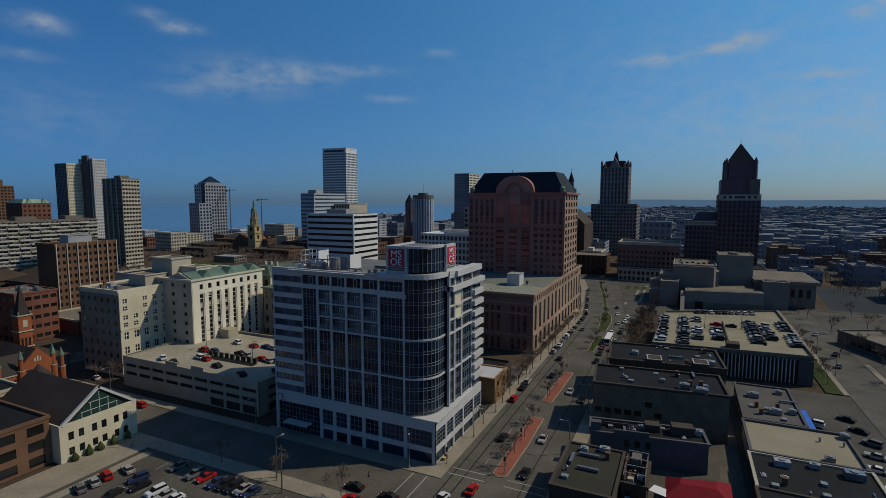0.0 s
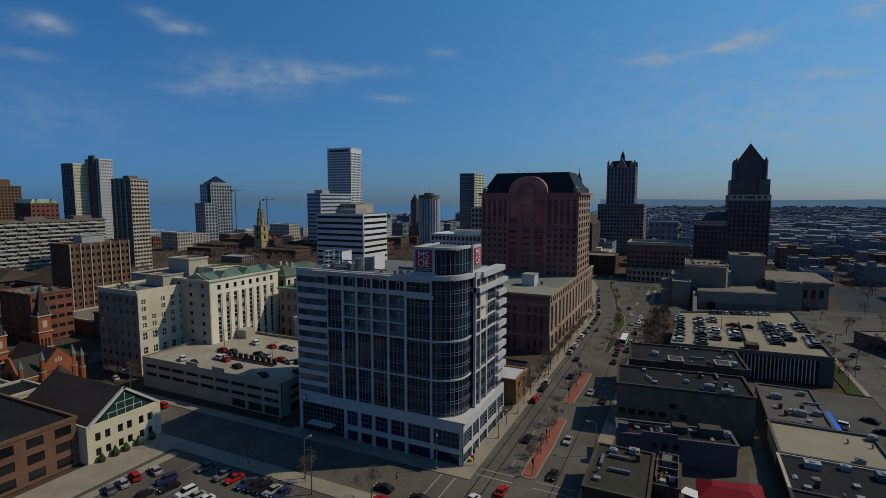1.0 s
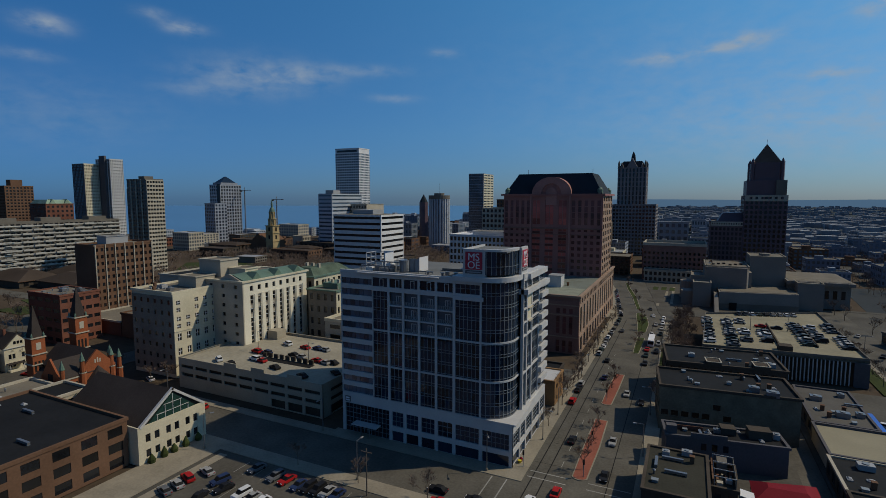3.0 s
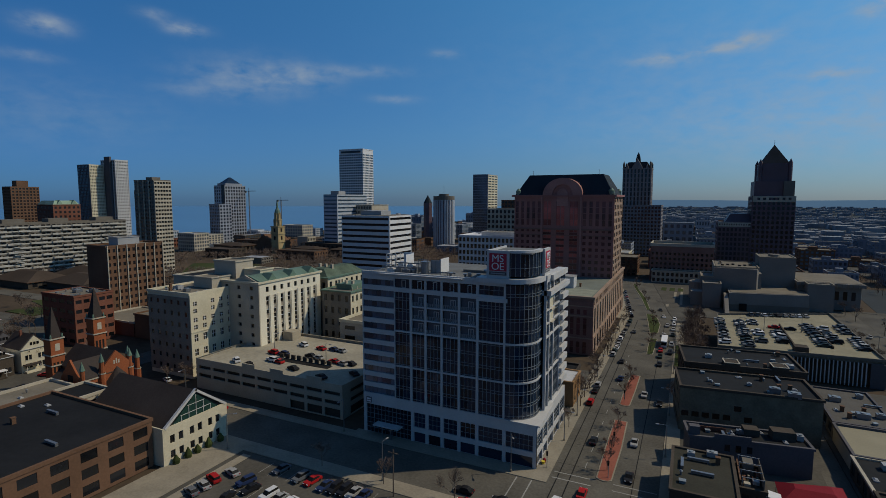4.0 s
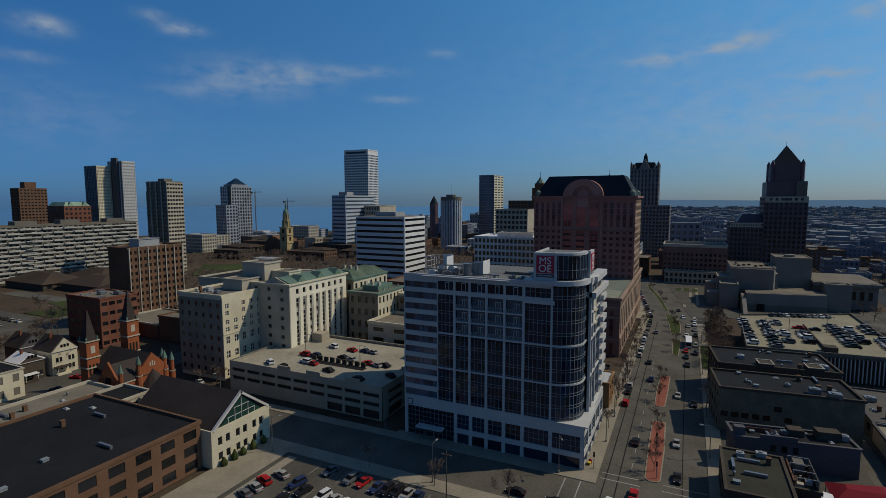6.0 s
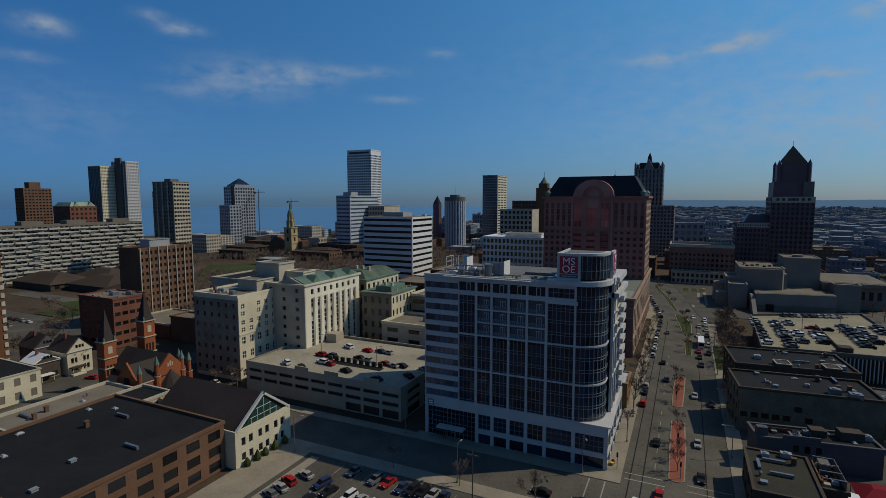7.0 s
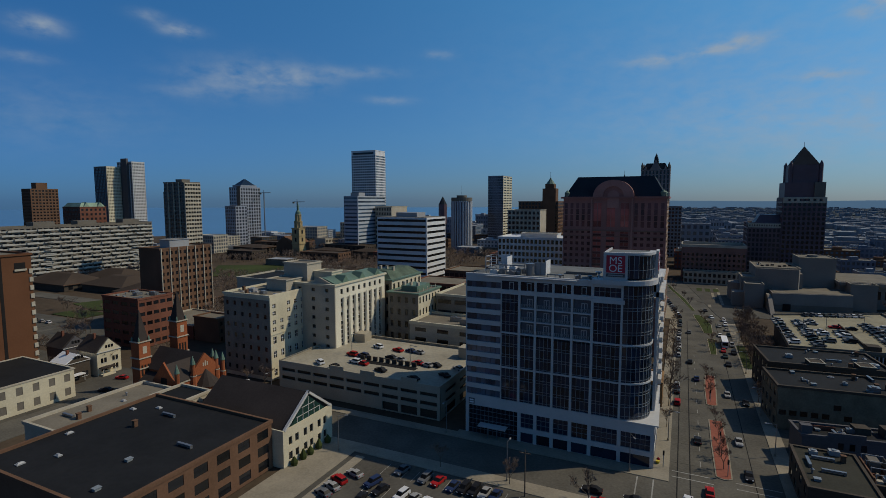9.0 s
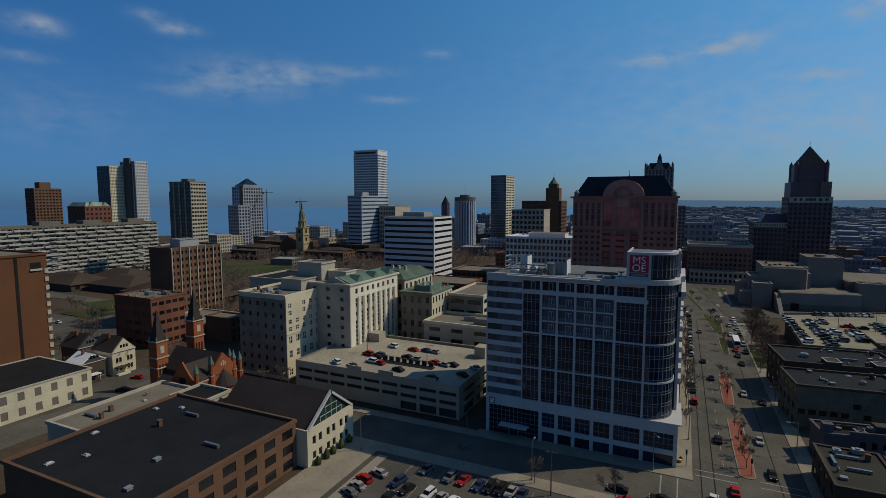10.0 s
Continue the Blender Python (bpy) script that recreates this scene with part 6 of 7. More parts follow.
for k in range(3):
    part("table", Shape().box(0.8 + (k % 2) * 1.6, 1.9 + (k % 2) * 1.6, 1.5 + k * 2.8, 2.6 + k * 2.8, 3.0, 3.75), WHITE if k % 2 else GREYP, t)
block("low_store", "low store with a grey gravel roof", 69.5, 84, 52, 82, 4.2, GREYSTONE, {"left": dict(bays=5, floors=1)}, roofm=material("grey_gravel_roof", (0.11, 0.102, 0.088), 0.95), parapet=0.6, rimm=BLUEGREY)
block("low_store", "low store with a bare sandy roof", 69, 91.5, 30.5, 50, 4.4, LIMESTONE, roofm=material("sandy_roof", (0.28, 0.25, 0.17), 0.95, spread=0.12), parapet=0.7, rimm=BLUEGREY)
block("low_store", "low store with a black tar roof and rooftop units", 68.5, 92, 12, 30, 4.4, DARKBRICK, {"left": dict(bays=4, floors=1)}, roofm=TARROOF, parapet=0.5, rimm=LIMESTONE)
block("low_store", "low flat-roofed store in shade", 68, 96, -30, 11, 5.5, DARKBRICK, {"left": dict(bays=6, floors=1)}, roofm=TARROOF, parapet=0.5)
block("low_store", "low flat-roofed store at the corner", 30, 60, -70, -22, 9, DARKBRICK, {"left": dict(bays=6, floors=2)}, roofm=TARROOF)
t = thing("tarpaulin", "bright blue tarpaulin awning along a store", "tarpaulin", (84.3, 54, 0))
part("sheet", Shape().prism([(0, 0), (2.2, 0), (2.2, 14), (0, 14)], 3.3, 3.5), TARP, t)
for y in (0.3, 7.0, 13.6):
    part("post", Shape().box(1.95, 2.1, y, y + 0.12, 0, 3.3), STEEL, t)
block("river_garage", "low concrete garage roof beside the river", 130, 192, 147, 178, 5, GREYSTONE, {"left": dict(bays=8, floors=1, pier=0.2, span=0.4), "front": dict(bays=14, floors=1, pier=0.2, span=0.4)}, roofm=GRAVELROOF, turn=24)


def unit(x, y, z, w, d, h, mat, name="rooftop_unit", label="boxy steel air-conditioning unit on a flat roof"):
    t = thing(name, label, "rooftop unit", (x, y, z), "rooftop units")
    part("case", Shape().box(0, w, 0, d, 0.15, h), mat, t)
    part("fan", Shape().cyl(w / 2, d / 2, min(w, d) * 0.35, h, h + 0.2, 12), MULL, t)
    part("skid", Shape().box(0.1, w - 0.1, 0.1, d - 0.1, 0, 0.15), MULL, t)


VENTS = [("roof_vent", "small steel vent pipe on a flat roof", Shape().cyl(0, 0, 0.22, 0, 0.9, 8).cyl(0, 0, 0.4, 0.9, 1.15, 8, 0.15), STEEL), ("roof_hatch", "low dark roof hatch on a flat roof", Shape().box(-0.6, 0.6, -0.5, 0.5, 0, 0.5).box(-0.7, 0.7, -0.6, 0.6, 0.5, 0.6), MULL),
         ("roof_duct", "long low metal duct along a flat roof", Shape().box(-2.2, 2.2, -0.3, 0.3, 0.25, 0.75).box(-2.2, -1.8, -0.3, 0.3, 0, 0.25).box(1.8, 2.2, -0.3, 0.3, 0, 0.25), STEEL), ("roof_vent", "squat brick flue on a flat roof", Shape().box(-0.45, 0.45, -0.45, 0.45, 0, 1.5).box(-0.55, 0.55, -0.55, 0.55, 1.5, 1.65), BROWNBRICK),
         ("skylight", "small pale skylight dome on a flat roof", Shape().box(-0.8, 0.8, -0.5, 0.5, 0, 0.25).prism([(-0.7, -0.4), (0.7, -0.4), (0.7, 0.4), (-0.7, 0.4)], 0.25, 0.5, [(-0.4, -0.2), (0.4, -0.2), (0.4, 0.2), (-0.4, 0.2)]), GREYP)]
VENTS = [(n, lab, sh.mesh(n, m)) for n, lab, sh, m in VENTS]


def clutter(x0, x1, y0, y1, z, count, seed, turn=0):
    """Small vents, hatches and ducts strewn on a flat roof."""
    rnd = random.Random(seed)
    m = pose(x0, y0, z, 0, 0, turn)
    for _ in range(count):
        n, lab, me = rnd.choice(VENTS)
        ob = new(n, me)
        ob.matrix_world = m @ pose(rnd.uniform(1.5, x1 - x0 - 1.5), rnd.uniform(1.5, y1 - y0 - 1.5), 0, 0, 0, rnd.choice((0, 90)))
        tagged(ob, lab, "roof fitting", "small roof fittings")


for k, (x0, x1, y0, y1, z, n, turn) in enumerate(((31, 65.2, 39.4, 56, 12.62, 12, 6), (32, 66, 65.5, 86, 12.12, 12, 6), (30, 42.2, -8.5, 9, 7.12, 6, 0), (33.5, 60, 19.4, 27.5, 7.12, 8, 9), (69.5, 84, 52, 82, 4.32, 7, 0), (69, 91.5, 40, 50, 4.52, 2, 0), (68.5, 92, 12, 24, 4.52, 10, 0),
                                                  (-153, -130.5, 8, 20, 31.12, 9, 0), (-239, -214, 15, 32, 22.12, 9, 0), (-60, -2, 104, 150, 24.32, 8, 0), (-145, -134, -60, -32, 9.22, 6, 0), (-212, -181, -95, -31, 9.52, 12, 0), (-127, -88, -78, -42, 11.52, 10, 0), (-110, -64, 225, 234, 40.72, 5, 0), (47, 70, 250, 280, 23.3, 5, 0))):
    clutter(x0, x1, y0, y1, z, n, 50 + k, turn)
rnd = random.Random(11)
for x, y, z, w, d, h in ((53, 44, 12.6, 2.6, 2, 1.6), (57, 42, 12.6, 3, 2.4, 1.5), (48, 48, 12.6, 1.2, 1.2, 0.8), (38, 47, 12.6, 1.4, 1, 0.5), (72, 70, 4.3, 3, 2.2, 1.4), (76, 58, 4.3, 3.2, 2, 1.5), (81, 60, 4.3, 2, 1.8, 1.3),
                         (80, 76, 4.3, 1.8, 1.6, 1.2), (73, 25, 4.5, 3.2, 2, 1.4), (80, 27, 4.5, 2, 1.4, 1.2), (86, 25, 4.5, 3.6, 2.4, 1.6), (84, 32, 4.5, 1.8, 1.6, 1.2), (90, 47, 4.5, 2, 2, 1.3), (33, 8, 7.1, 1.6, 1.4, 1.0), (37, 9.5, 7.1, 2.2, 1.4, 1.2),
                         (44, 25.6, 7.1, 2.0, 1.2, 1.0), (57, 27.5, 7.1, 1.4, 1.4, 1.4), (38, 74, 12.1, 2, 2, 1.2), (60, 72, 12.1, 3, 2, 1.3),
                         (-147, 14, 31.1, 3, 2.4, 1.4), (-139, 12, 31.1, 2, 2, 1.2), (-228, 22, 22.1, 3, 3, 1.4), (-222, 26, 22.1, 4, 2, 1.6), (-82, 60, 16.1, 5, 1.2, 1.8), (-76, 56, 16.1, 8, 0.6, 2.2), (-40, 130, 24.4, 3, 2, 1.3)):
    unit(x, y, z, w, d, h, STEEL if rnd.random() < 0.6 else GREYP)

# ---- brick church with two spires ----
def church():
    t = thing("brick_church", "orange brick church with dark slate roofs and two spired towers", "church", (-157, -27, 0))
    part("nave", Shape().box(0, 20.4, 5.7, 16.7, 0, 10.4), CHURCHBRICK, t)
    part("nave_roof", Shape().gable(-0.6, 20.38, 5.1, 17.3, 10.4, 16.4, "x"), SLATE, t, "steep dark slate roof")
    # the east gable, with its coping and window, over a round apse
    part("gable_wall", Shape().gable(20.42, 21.1, 5.6, 16.8, 10.6, 16.6, "x").box(20.42, 21.1, 5.6, 16.8, 0, 10.6), CHURCHBRICK, t)
    for k in range(3):
        part("gable_window", Shape().box(21.1, 21.16, 10.2 + k * 0.75, 10.65 + k * 0.75, 12.3, 13.5 + (0.5 if k == 1 else 0)), LIMESTONE, t, "pale narrow gable window")
    apse = [(21.1 + 4.4 * math.sin(math.pi * k / 6), 11.2 - 3.9 * math.cos(math.pi * k / 6)) for k in range(7)]
    eave = [(21.1 + 4.9 * math.sin(math.pi * k / 6), 11.2 - 4.3 * math.cos(math.pi * k / 6)) for k in range(7)]
    part("apse", Shape().prism(apse, 0, 6.4), CHURCHBRICK, t)
    part("apse_roof", Shape().prism(eave, 6.4, 11.2, [(21.1 + (x - 21.1) * 0.04, 11.2 + (y - 11.2) * 0.04) for x, y in eave]), SLATE, t, "half-round slate roof")
    # the transept, gabled to the street
    part("transept", Shape().box(11.2, 21.0, 0.6, 5.6, 0, 9.8), CHURCHBRICK, t)
    part("transept_roof", Shape().gable(10.9, 21.3, 0.4, 11.0, 9.8, 15.0, "y"), SLATE, t, "steep dark slate roof")
    part("gable_wall", Shape().gable(11.1, 21.2, -0.2, 0.38, 9.8, 15.9, "y").box(11.1, 21.2, -0.2, 0.58, 0, 9.8), CHURCHBRICK, t)
    part("string_course", Shape().box(21.0, 21.25, 0.6, 5.5, 9.2, 9.6), LIMESTONE, t)
    part("gable_window", Shape().box(14.9, 17.5, -0.3, -0.2, 4.5, 11.0), TAR, t, "tall dark gable window")
    for x in (12.8, 18.6):
        part("gable_window", Shape().box(x, x + 0.9, -0.28, -0.2, 4.5, 8.5), TAR, t)
    for y in (1.6, 3.0, 4.4):
        part("lancet", Shape().box(21.0, 21.06, y, y + 0.6, 4.0, 8.0), TAR, t)
    for x in (2.4, 4.6, 6.8, 9.0):
        part("lancet", Shape().box(x, x + 0.8, 1.5, 1.6, 2.2, 5.2), TAR, t)
    part("aisle", Shape().box(1, 11.1, 1.6, 5.6, 0, 6.6), CHURCHBRICK, t)
    part("aisle_roof", Shape().prism([(0.8, 1.2), (11.08, 1.2), (11.08, 5.6), (0.8, 5.6)], 6.6, 9.4, [(0.8, 5.2), (11.08, 5.2), (11.08, 5.6), (0.8, 5.6)]), SLATE, t)
    for (x, y, h, zt) in ((-3.3, 2.7, 19.8, 30.0), (-0.3, 14.7, 24.6, 34.8)):
        tw = part("bell_tower", Shape().box(x, x + 4.0, y, y + 4.0, 0, h), CHURCHBRICK, t, "square orange brick bell tower")
        for z in (h * 0.55, h - 5.5, h):
            part("string_course", ring(4.0, 4.0, 0.3, 0.1, z - 0.35, z), LIMESTONE, tw, "", (x, y, 0))
        part("spire", Shape().prism([(x + 0.3, y + 0.3), (x + 3.7, y + 0.3), (x + 3.7, y + 3.7), (x + 0.3, y + 3.7)], h, zt, [(x + 1.9, y + 1.9), (x + 2.1, y + 1.9), (x + 2.1, y + 2.1), (x + 1.9, y + 2.1)]), SLATE, tw, "steep slate spire")
        for k in range(3):
            part("louvre", Shape().box(x + 4.0, x + 4.06, y + 0.5 + k * 1.1, y + 1.1 + k * 1.1, h - 11.5, h - 8.0), TAR, tw)
        part("louvre", Shape().box(x + 4.0, x + 4.06, y + 1.3, y + 2.7, h - 4.2, h - 1.8), LIMESTONE, tw)
        for a in (0.25, 3.75):
            for b in (0.25, 3.75):
                part("corner_pinnacle", Shape().cyl(x + a, y + b, 0.28, h, h + 0.7, 6).cyl(x + a, y + b, 0.32, h + 0.7, h + 1.5, 6, 0.05), COPPER, tw)
    for x, y, z in ((21.2, 6.4, 13.5), (20.7, 15.8, 12.9), (21.0, 18.2, 11.7), (17.0, 17.6, 12.6), (21.8, 0.2, 12.5)):
        pn = part("turret", Shape().cyl(x, y, 1.0, 0, z - 3.0, 8).cyl(x, y, 0.68, z - 3.0, z + 0.6, 8), CHURCHBRICK, t)
        part("turret_cap", Shape().cyl(x, y, 0.86, z + 0.6, z + 3.4, 8, 0.05), COPPER, pn, "pale green copper cap")
        part("turret_band", Shape().cyl(x, y, 1.08, z - 3.3, z - 3.0, 8), LIMESTONE, pn)


church()

# ---- cream gabled hall beside the car park ----
t = thing("gabled_hall", "cream two-storey hall with a dark roof and a glazed gable", "building", (-113.5, -38, 0))
W, D = 30.5, 19.0
part("body", Shape().box(0, W, 0, D, 0, 9.0), CREAM, t)
us = [0.01, 1.6, 2.9, 4.0, 5.3, 7.2, 8.5, 9.6, 10.9, 12.8, 14.1, 15.2, 16.5, D]
zs = [0, 1.4, 3.4, 5.2, 7.3, 9.6]
hole = lambda i, j: i % 2 == 1 and j in (1, 3)
part("wall", plate("right", W, D, us, zs, hole, 0.0, 0.35), CREAM, t)
windows(t, "right", W, D, [(us[i], us[i + 1], zs[j], zs[j + 1]) for i in range(1, len(us) - 1, 2) for j in (1, 3)], DARKGLASS, 0.0)
part("wall", plate("front", W, D, [0, W + 0.35], [0, 9.6], lambda i, j: False, 0, 0.35), CREAM, t)
part("roof", Shape().gable(-0.4, W - 0.4, 0.2, D - 0.2, 9.0, 16.4, "x"), SLATE, t, "plain dark shingle roof")
part("glazed_gable", Shape().gable(W - 0.4, W + 0.1, 2.4, D - 2.4, 9.3, 15.4, "x"), material("green_glass", (0.02, 0.05, 0.04), 0.1, spread=0.4, bump=0.0), t, "dark green gable glazing")
sl = math.atan2(6.9, D / 2 - 0.4)
for s in (1, -1):
    o = part("gable_trim", Shape().box(0, 11.8, -0.35, 0.35, -0.35, 0.25), WHITE, t, "white gable coping")
    o.matrix_local = pose(W + 0.1, 0.3 if s > 0 else D - 0.3, 9.4, 0, 0, 90 * s) @ pose(0, 0, 0, 0, -math.degrees(sl), 0)
for k in range(-2, 3):
    h = 15.0 - 9.3 - abs(k) * 2.0
    if h > 0.8:
        part("glazing_bar", Shape().box(W + 0.1, W + 0.22, D / 2 + k * 2.2 - 0.06, D / 2 + k * 2.2 + 0.06, 9.4, 9.4 + h), WHITE, t)
for z, hw in ((11.0, 4.6), (12.9, 2.6)):
    part("glazing_bar", Shape().box(W + 0.1, W + 0.2, D / 2 - hw, D / 2 + hw, z, z + 0.12), WHITE, t)
for k, y in enumerate((2.2, 5.6, 8.4, 11.8, 15.6)):
    s = thing("shrub", "dark evergreen shrub against the cream hall", "shrub", (-81.6, -38 + y, 0.148), "shrubs along the hall")
    part("foliage", Shape().cyl(0, 0, 0.8, 0, 0.9, 7, 0.95).cyl(0, 0, 0.95, 0.9, 2.2 + 0.5 * (k % 2), 7, 0.15), GRASS, s)
block("brown_block", "brown brick block behind the gabled hall", -128, -86, -80, -38.8, 11.4, BROWNBRICK, {"right": dict(bays=7, floors=3)}, roofm=TARROOF)
block("pale_roof_block", "low building with pale membrane roof and raised edges", -147, -132.4, -62, -29.6, 9.1, LIMESTONE, {"right": dict(bays=5, floors=2)}, roofm=GRAVELROOF, parapet=0.9)
block("pale_roof_block", "small pale building with a raised white roof edge", -131.6, -119.4, -38.4, -28.2, 10.2, LIMESTONE, {"right": dict(bays=3, floors=2)}, roofm=TARROOF, parapet=0.8)
block("white_row", "long white stucco row with shuttered windows and a dark roof", -212, -181, -95, -31, 9.4, LIMESTONE, {"right": dict(bays=14, floors=2, pier=0.6, span=0.45, glass=GREYSTONE, wall=CREAM)}, roofm=TARROOF, parapet=0.4)


def house(x, y, w, d, h, rz, wall, roof, label, along="x", turn=0):
    t = thing("house", label, "house", (x, y, 0), "old houses by the church", turn=turn)
    part("wall", Shape().box(0, w, 0, d, 0, h), wall, t)
    part("roof", Shape().gable(0.0, w - 0.6, -0.6, d + 0.6, h, rz, along, 0.4), roof, t)
    part("gable", Shape().gable(w - 0.2, w + 0.3, 0.1, d - 0.1, h, rz - 0.5, "x") if along == "x" else Shape().gable(0.1, w - 0.1, -0.55, -0.1, h, rz - 0.5, "y"), wall, t)
    for z in [1.5 + 3.2 * n for n in range(int((h - 1.4) / 3.2))]:
        for y in (d * 0.2, d * 0.2 + 1.25, d * 0.68, d * 0.68 + 1.25):
            pane = part("window", Shape().box(w, w + 0.06, y - 0.45, y + 0.45, z, z + 1.8), DARKGLASS, t)
            part("sill", Shape().box(w, w + 0.16, y - 0.55, y + 0.55, z - 0.14, z), WHITE, pane)
    for k in range(3):
        part("attic_window", Shape().box(w + 0.31, w + 0.36, d / 2 - 1.5 + k * 1.1, d / 2 - 0.7 + k * 1.1, h + 1.2, h + 2.3), DARKGLASS, t)
    part("eave_band", Shape().box(w, w + 0.4, -0.1, d + 0.1, h - 0.25, h), WHITE, t)
    part("porch_floor", Shape().box(w, w + 2.2, 0.6, d * 0.6, 0, 0.6), wall, t)
    part("porch_roof", Shape().box(w, w + 2.4, 0.4, d * 0.6 + 0.2, 2.9, 3.2), roof, t)
    for y in (0.7, d * 0.6 - 0.2):
        part("porch_post", Shape().box(w + 2.0, w + 2.15, y, y + 0.15, 0.6, 2.9), WHITE, t)
    part("chimney", Shape().box(w * 0.4, w * 0.4 + 0.8, d * 0.35, d * 0.35 + 0.8, h, rz + 1.0), BRICK, t)


house(-206, -15.6, 12, 9, 9.0, 14.1, CREAM, SLATE, "cream clapboard house with a dark gabled roof")
house(-223.4, -17.2, 11, 9, 8.8, 13.5, BLUEGREY, SLATE, "blue-grey clapboard house with a dark gabled roof")
house(-204, -25.6, 9, 8, 7.4, 10.2, DARKBRICK, LETTER, "dark house with a pale snow-white roof")
# ---- the spread of the city behind ----
def filler():
    rnd = random.Random(7)
    taken = [(a - 6, b + 6, e - 6, f + 6) for a, b, e, f in FOOT] + [(-250, -180, -40, 40), (-20, 36, 60, 330), (125, 175, 255, 345), (-470, -185, 80, 330), (-530, -200, 285, 430), (36, 130, 195, 310), (-290, -255, 500, 540), (-350, -332, 595, 620), (-60, 0, 95, 265), (-20, 4, 290, 310), (-140, -60, -10, 115), (-165, -160, 0, 400)]
    walls = [(BRICK, "red brick"), (BROWNBRICK, "brown brick"), (LIMESTONE, "pale stone"), (GREYSTONE, "grey concrete"), (DARKBRICK, "dark brick"), (CREAM, "cream brick"), (BLUEGREY, "blue-grey")]
    n = 0
    for _ in range(9000):
        y = 85 + 1700 * rnd.random() ** 1.5
        x = rnd.uniform(-0.95 * (y + 130) - 60, 0.42 * (y + 130) + 40)
        x, y = round(x / 43) * 43 + rnd.uniform(-4, 4), round(y / 46) * 46 + rnd.uniform(-4, 4)
        w, d = rnd.uniform(18, 38), rnd.uniform(18, 34)
        if x < -560 - (y - 350) * 0.12 or (y > 800 and x < -430) or any(x + w > a - 4 and x < b + 4 and y + d > c - 4 and y < e + 4 for a, b, c, e in taken):
            continue
        if y < 190 and -300 < x < 185:
            continue
        if (y < 260 and x < -470) or y > 980 or (x > 60 and y > 700):
            continue
        taken.append((x, x + w, y, y + d))
        FOOT.append((x, x + w, y, y + d))
        near = y < 420
        h = rnd.choice((8, 11, 13, 16)) if near else rnd.choice((10, 14, 18, 22, 26, 34))
        if x < -180 and y < 520:
            h = rnd.choice((7, 9, 11, 14))
        if x > 60:
            h = rnd.choice((6, 8, 9, 11, 14, 18))
            w, d = w * rnd.uniform(0.75, 1.05), d * rnd.uniform(0.7, 1.0)
        m, word = rnd.choice(walls)
        if x < -180 and y < 520:
            m, word = rnd.choice((walls[1], walls[4], walls[4], walls[3]))
        # far walls take the colours that have haze painted in
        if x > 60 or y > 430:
            m, word = rnd.choice(((HAZEGREY, "haze-toned grey stone"), (HAZEBLUE, "haze-toned blue stone"), (HAZEBLUE, "haze-toned blue stone"), (HAZEPALE, "haze-toned pale panelled"), (HAZEGREY, "haze-toned grey stone"), walls[1]))
        fl = max(2, int(h / 3.6))
        sides = {"front": dict(bays=7, floors=fl, pier=0.45, span=0.45)}
        if x < 20:
            sides["right"] = dict(bays=6, floors=fl, pier=0.45, span=0.45)
        else:
            sides["left"] = dict(bays=6, floors=fl, pier=0.45, span=0.45)
        if y > 560:
            for kw in sides.values():
                kw["bays"], kw["floors"] = 5, max(2, fl // 2)
        t = thing("city_building", f"{word} flat-roofed city building of {fl} storeys", "building", (x, y, 0), "city buildings behind")
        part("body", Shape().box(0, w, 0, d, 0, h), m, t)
        far = Shape()
        for s, kw in sides.items():
            b, f, p, q = kw["bays"], kw["floors"], 0.45, 0.45
            ln = w if s == "front" else d
            us, zs = [0.0], [0.0]
            for i in range(b):
                us += [(i + p / 2) * ln / b, (i + 1 - p / 2) * ln / b]
            for j in range(f):
                zs += [(j + q / 2) * h / f, (j + 1 - q / 2) * h / f]
            us.append(ln + (0.3 if s == "front" and "right" in sides else 0))
            zs.append(h)
            sh = far if y > 480 else Shape()
            for i in range(1, len(us) - 1, 2):
                for j in range(1, len(zs) - 1, 2):
                    sh.side(s, w, d, us[i], us[i + 1], zs[j], zs[j + 1], 0, 0.06)
            if y <= 480:
                part("wall", plate(s, w, d, us, zs, lambda i, j: i % 2 == 1 and j % 2 == 1, 0, 0.3), m, t)
                # panes farther off get the paler glass, as haze would leave them
                part("window_panes", sh, SKYGLASS if y > 330 else DARKGLASS, t, kind="stuff")
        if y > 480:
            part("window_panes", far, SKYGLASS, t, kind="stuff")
        part("parapet", ring(w, d, 0.34, 0.3, h + 0.002, h + 0.8), m, t)
        part("roof", Shape().box(0.3, w - 0.3, 0.3, d - 0.3, h + 0.004, h + 0.15), rnd.choice((TARROOF, GRAVELROOF, GRAVELROOF if x > 60 else GREYP, TARROOF)), t)
        if rnd.random() < 0.6:
            part("roof_house", Shape().box(w * 0.3, w * 0.55, d * 0.3, d * 0.6, h + 0.1, h + 3.2), m, t)
        n += 1
        if n >= 330:
            break


filler()
# far land beyond the river, at the edge of sight; emission paints its haze
HAZE = bpy.data.materials.new("far_land_haze_glow")
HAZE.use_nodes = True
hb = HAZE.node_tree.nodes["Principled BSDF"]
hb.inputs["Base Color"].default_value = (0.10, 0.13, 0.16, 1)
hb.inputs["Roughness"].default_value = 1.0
# blue glow in place of haze in the air
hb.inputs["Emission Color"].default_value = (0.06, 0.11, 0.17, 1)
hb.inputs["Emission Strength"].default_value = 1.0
rnd = random.Random(2)
sh = Shape()
R = 4550
N = 90
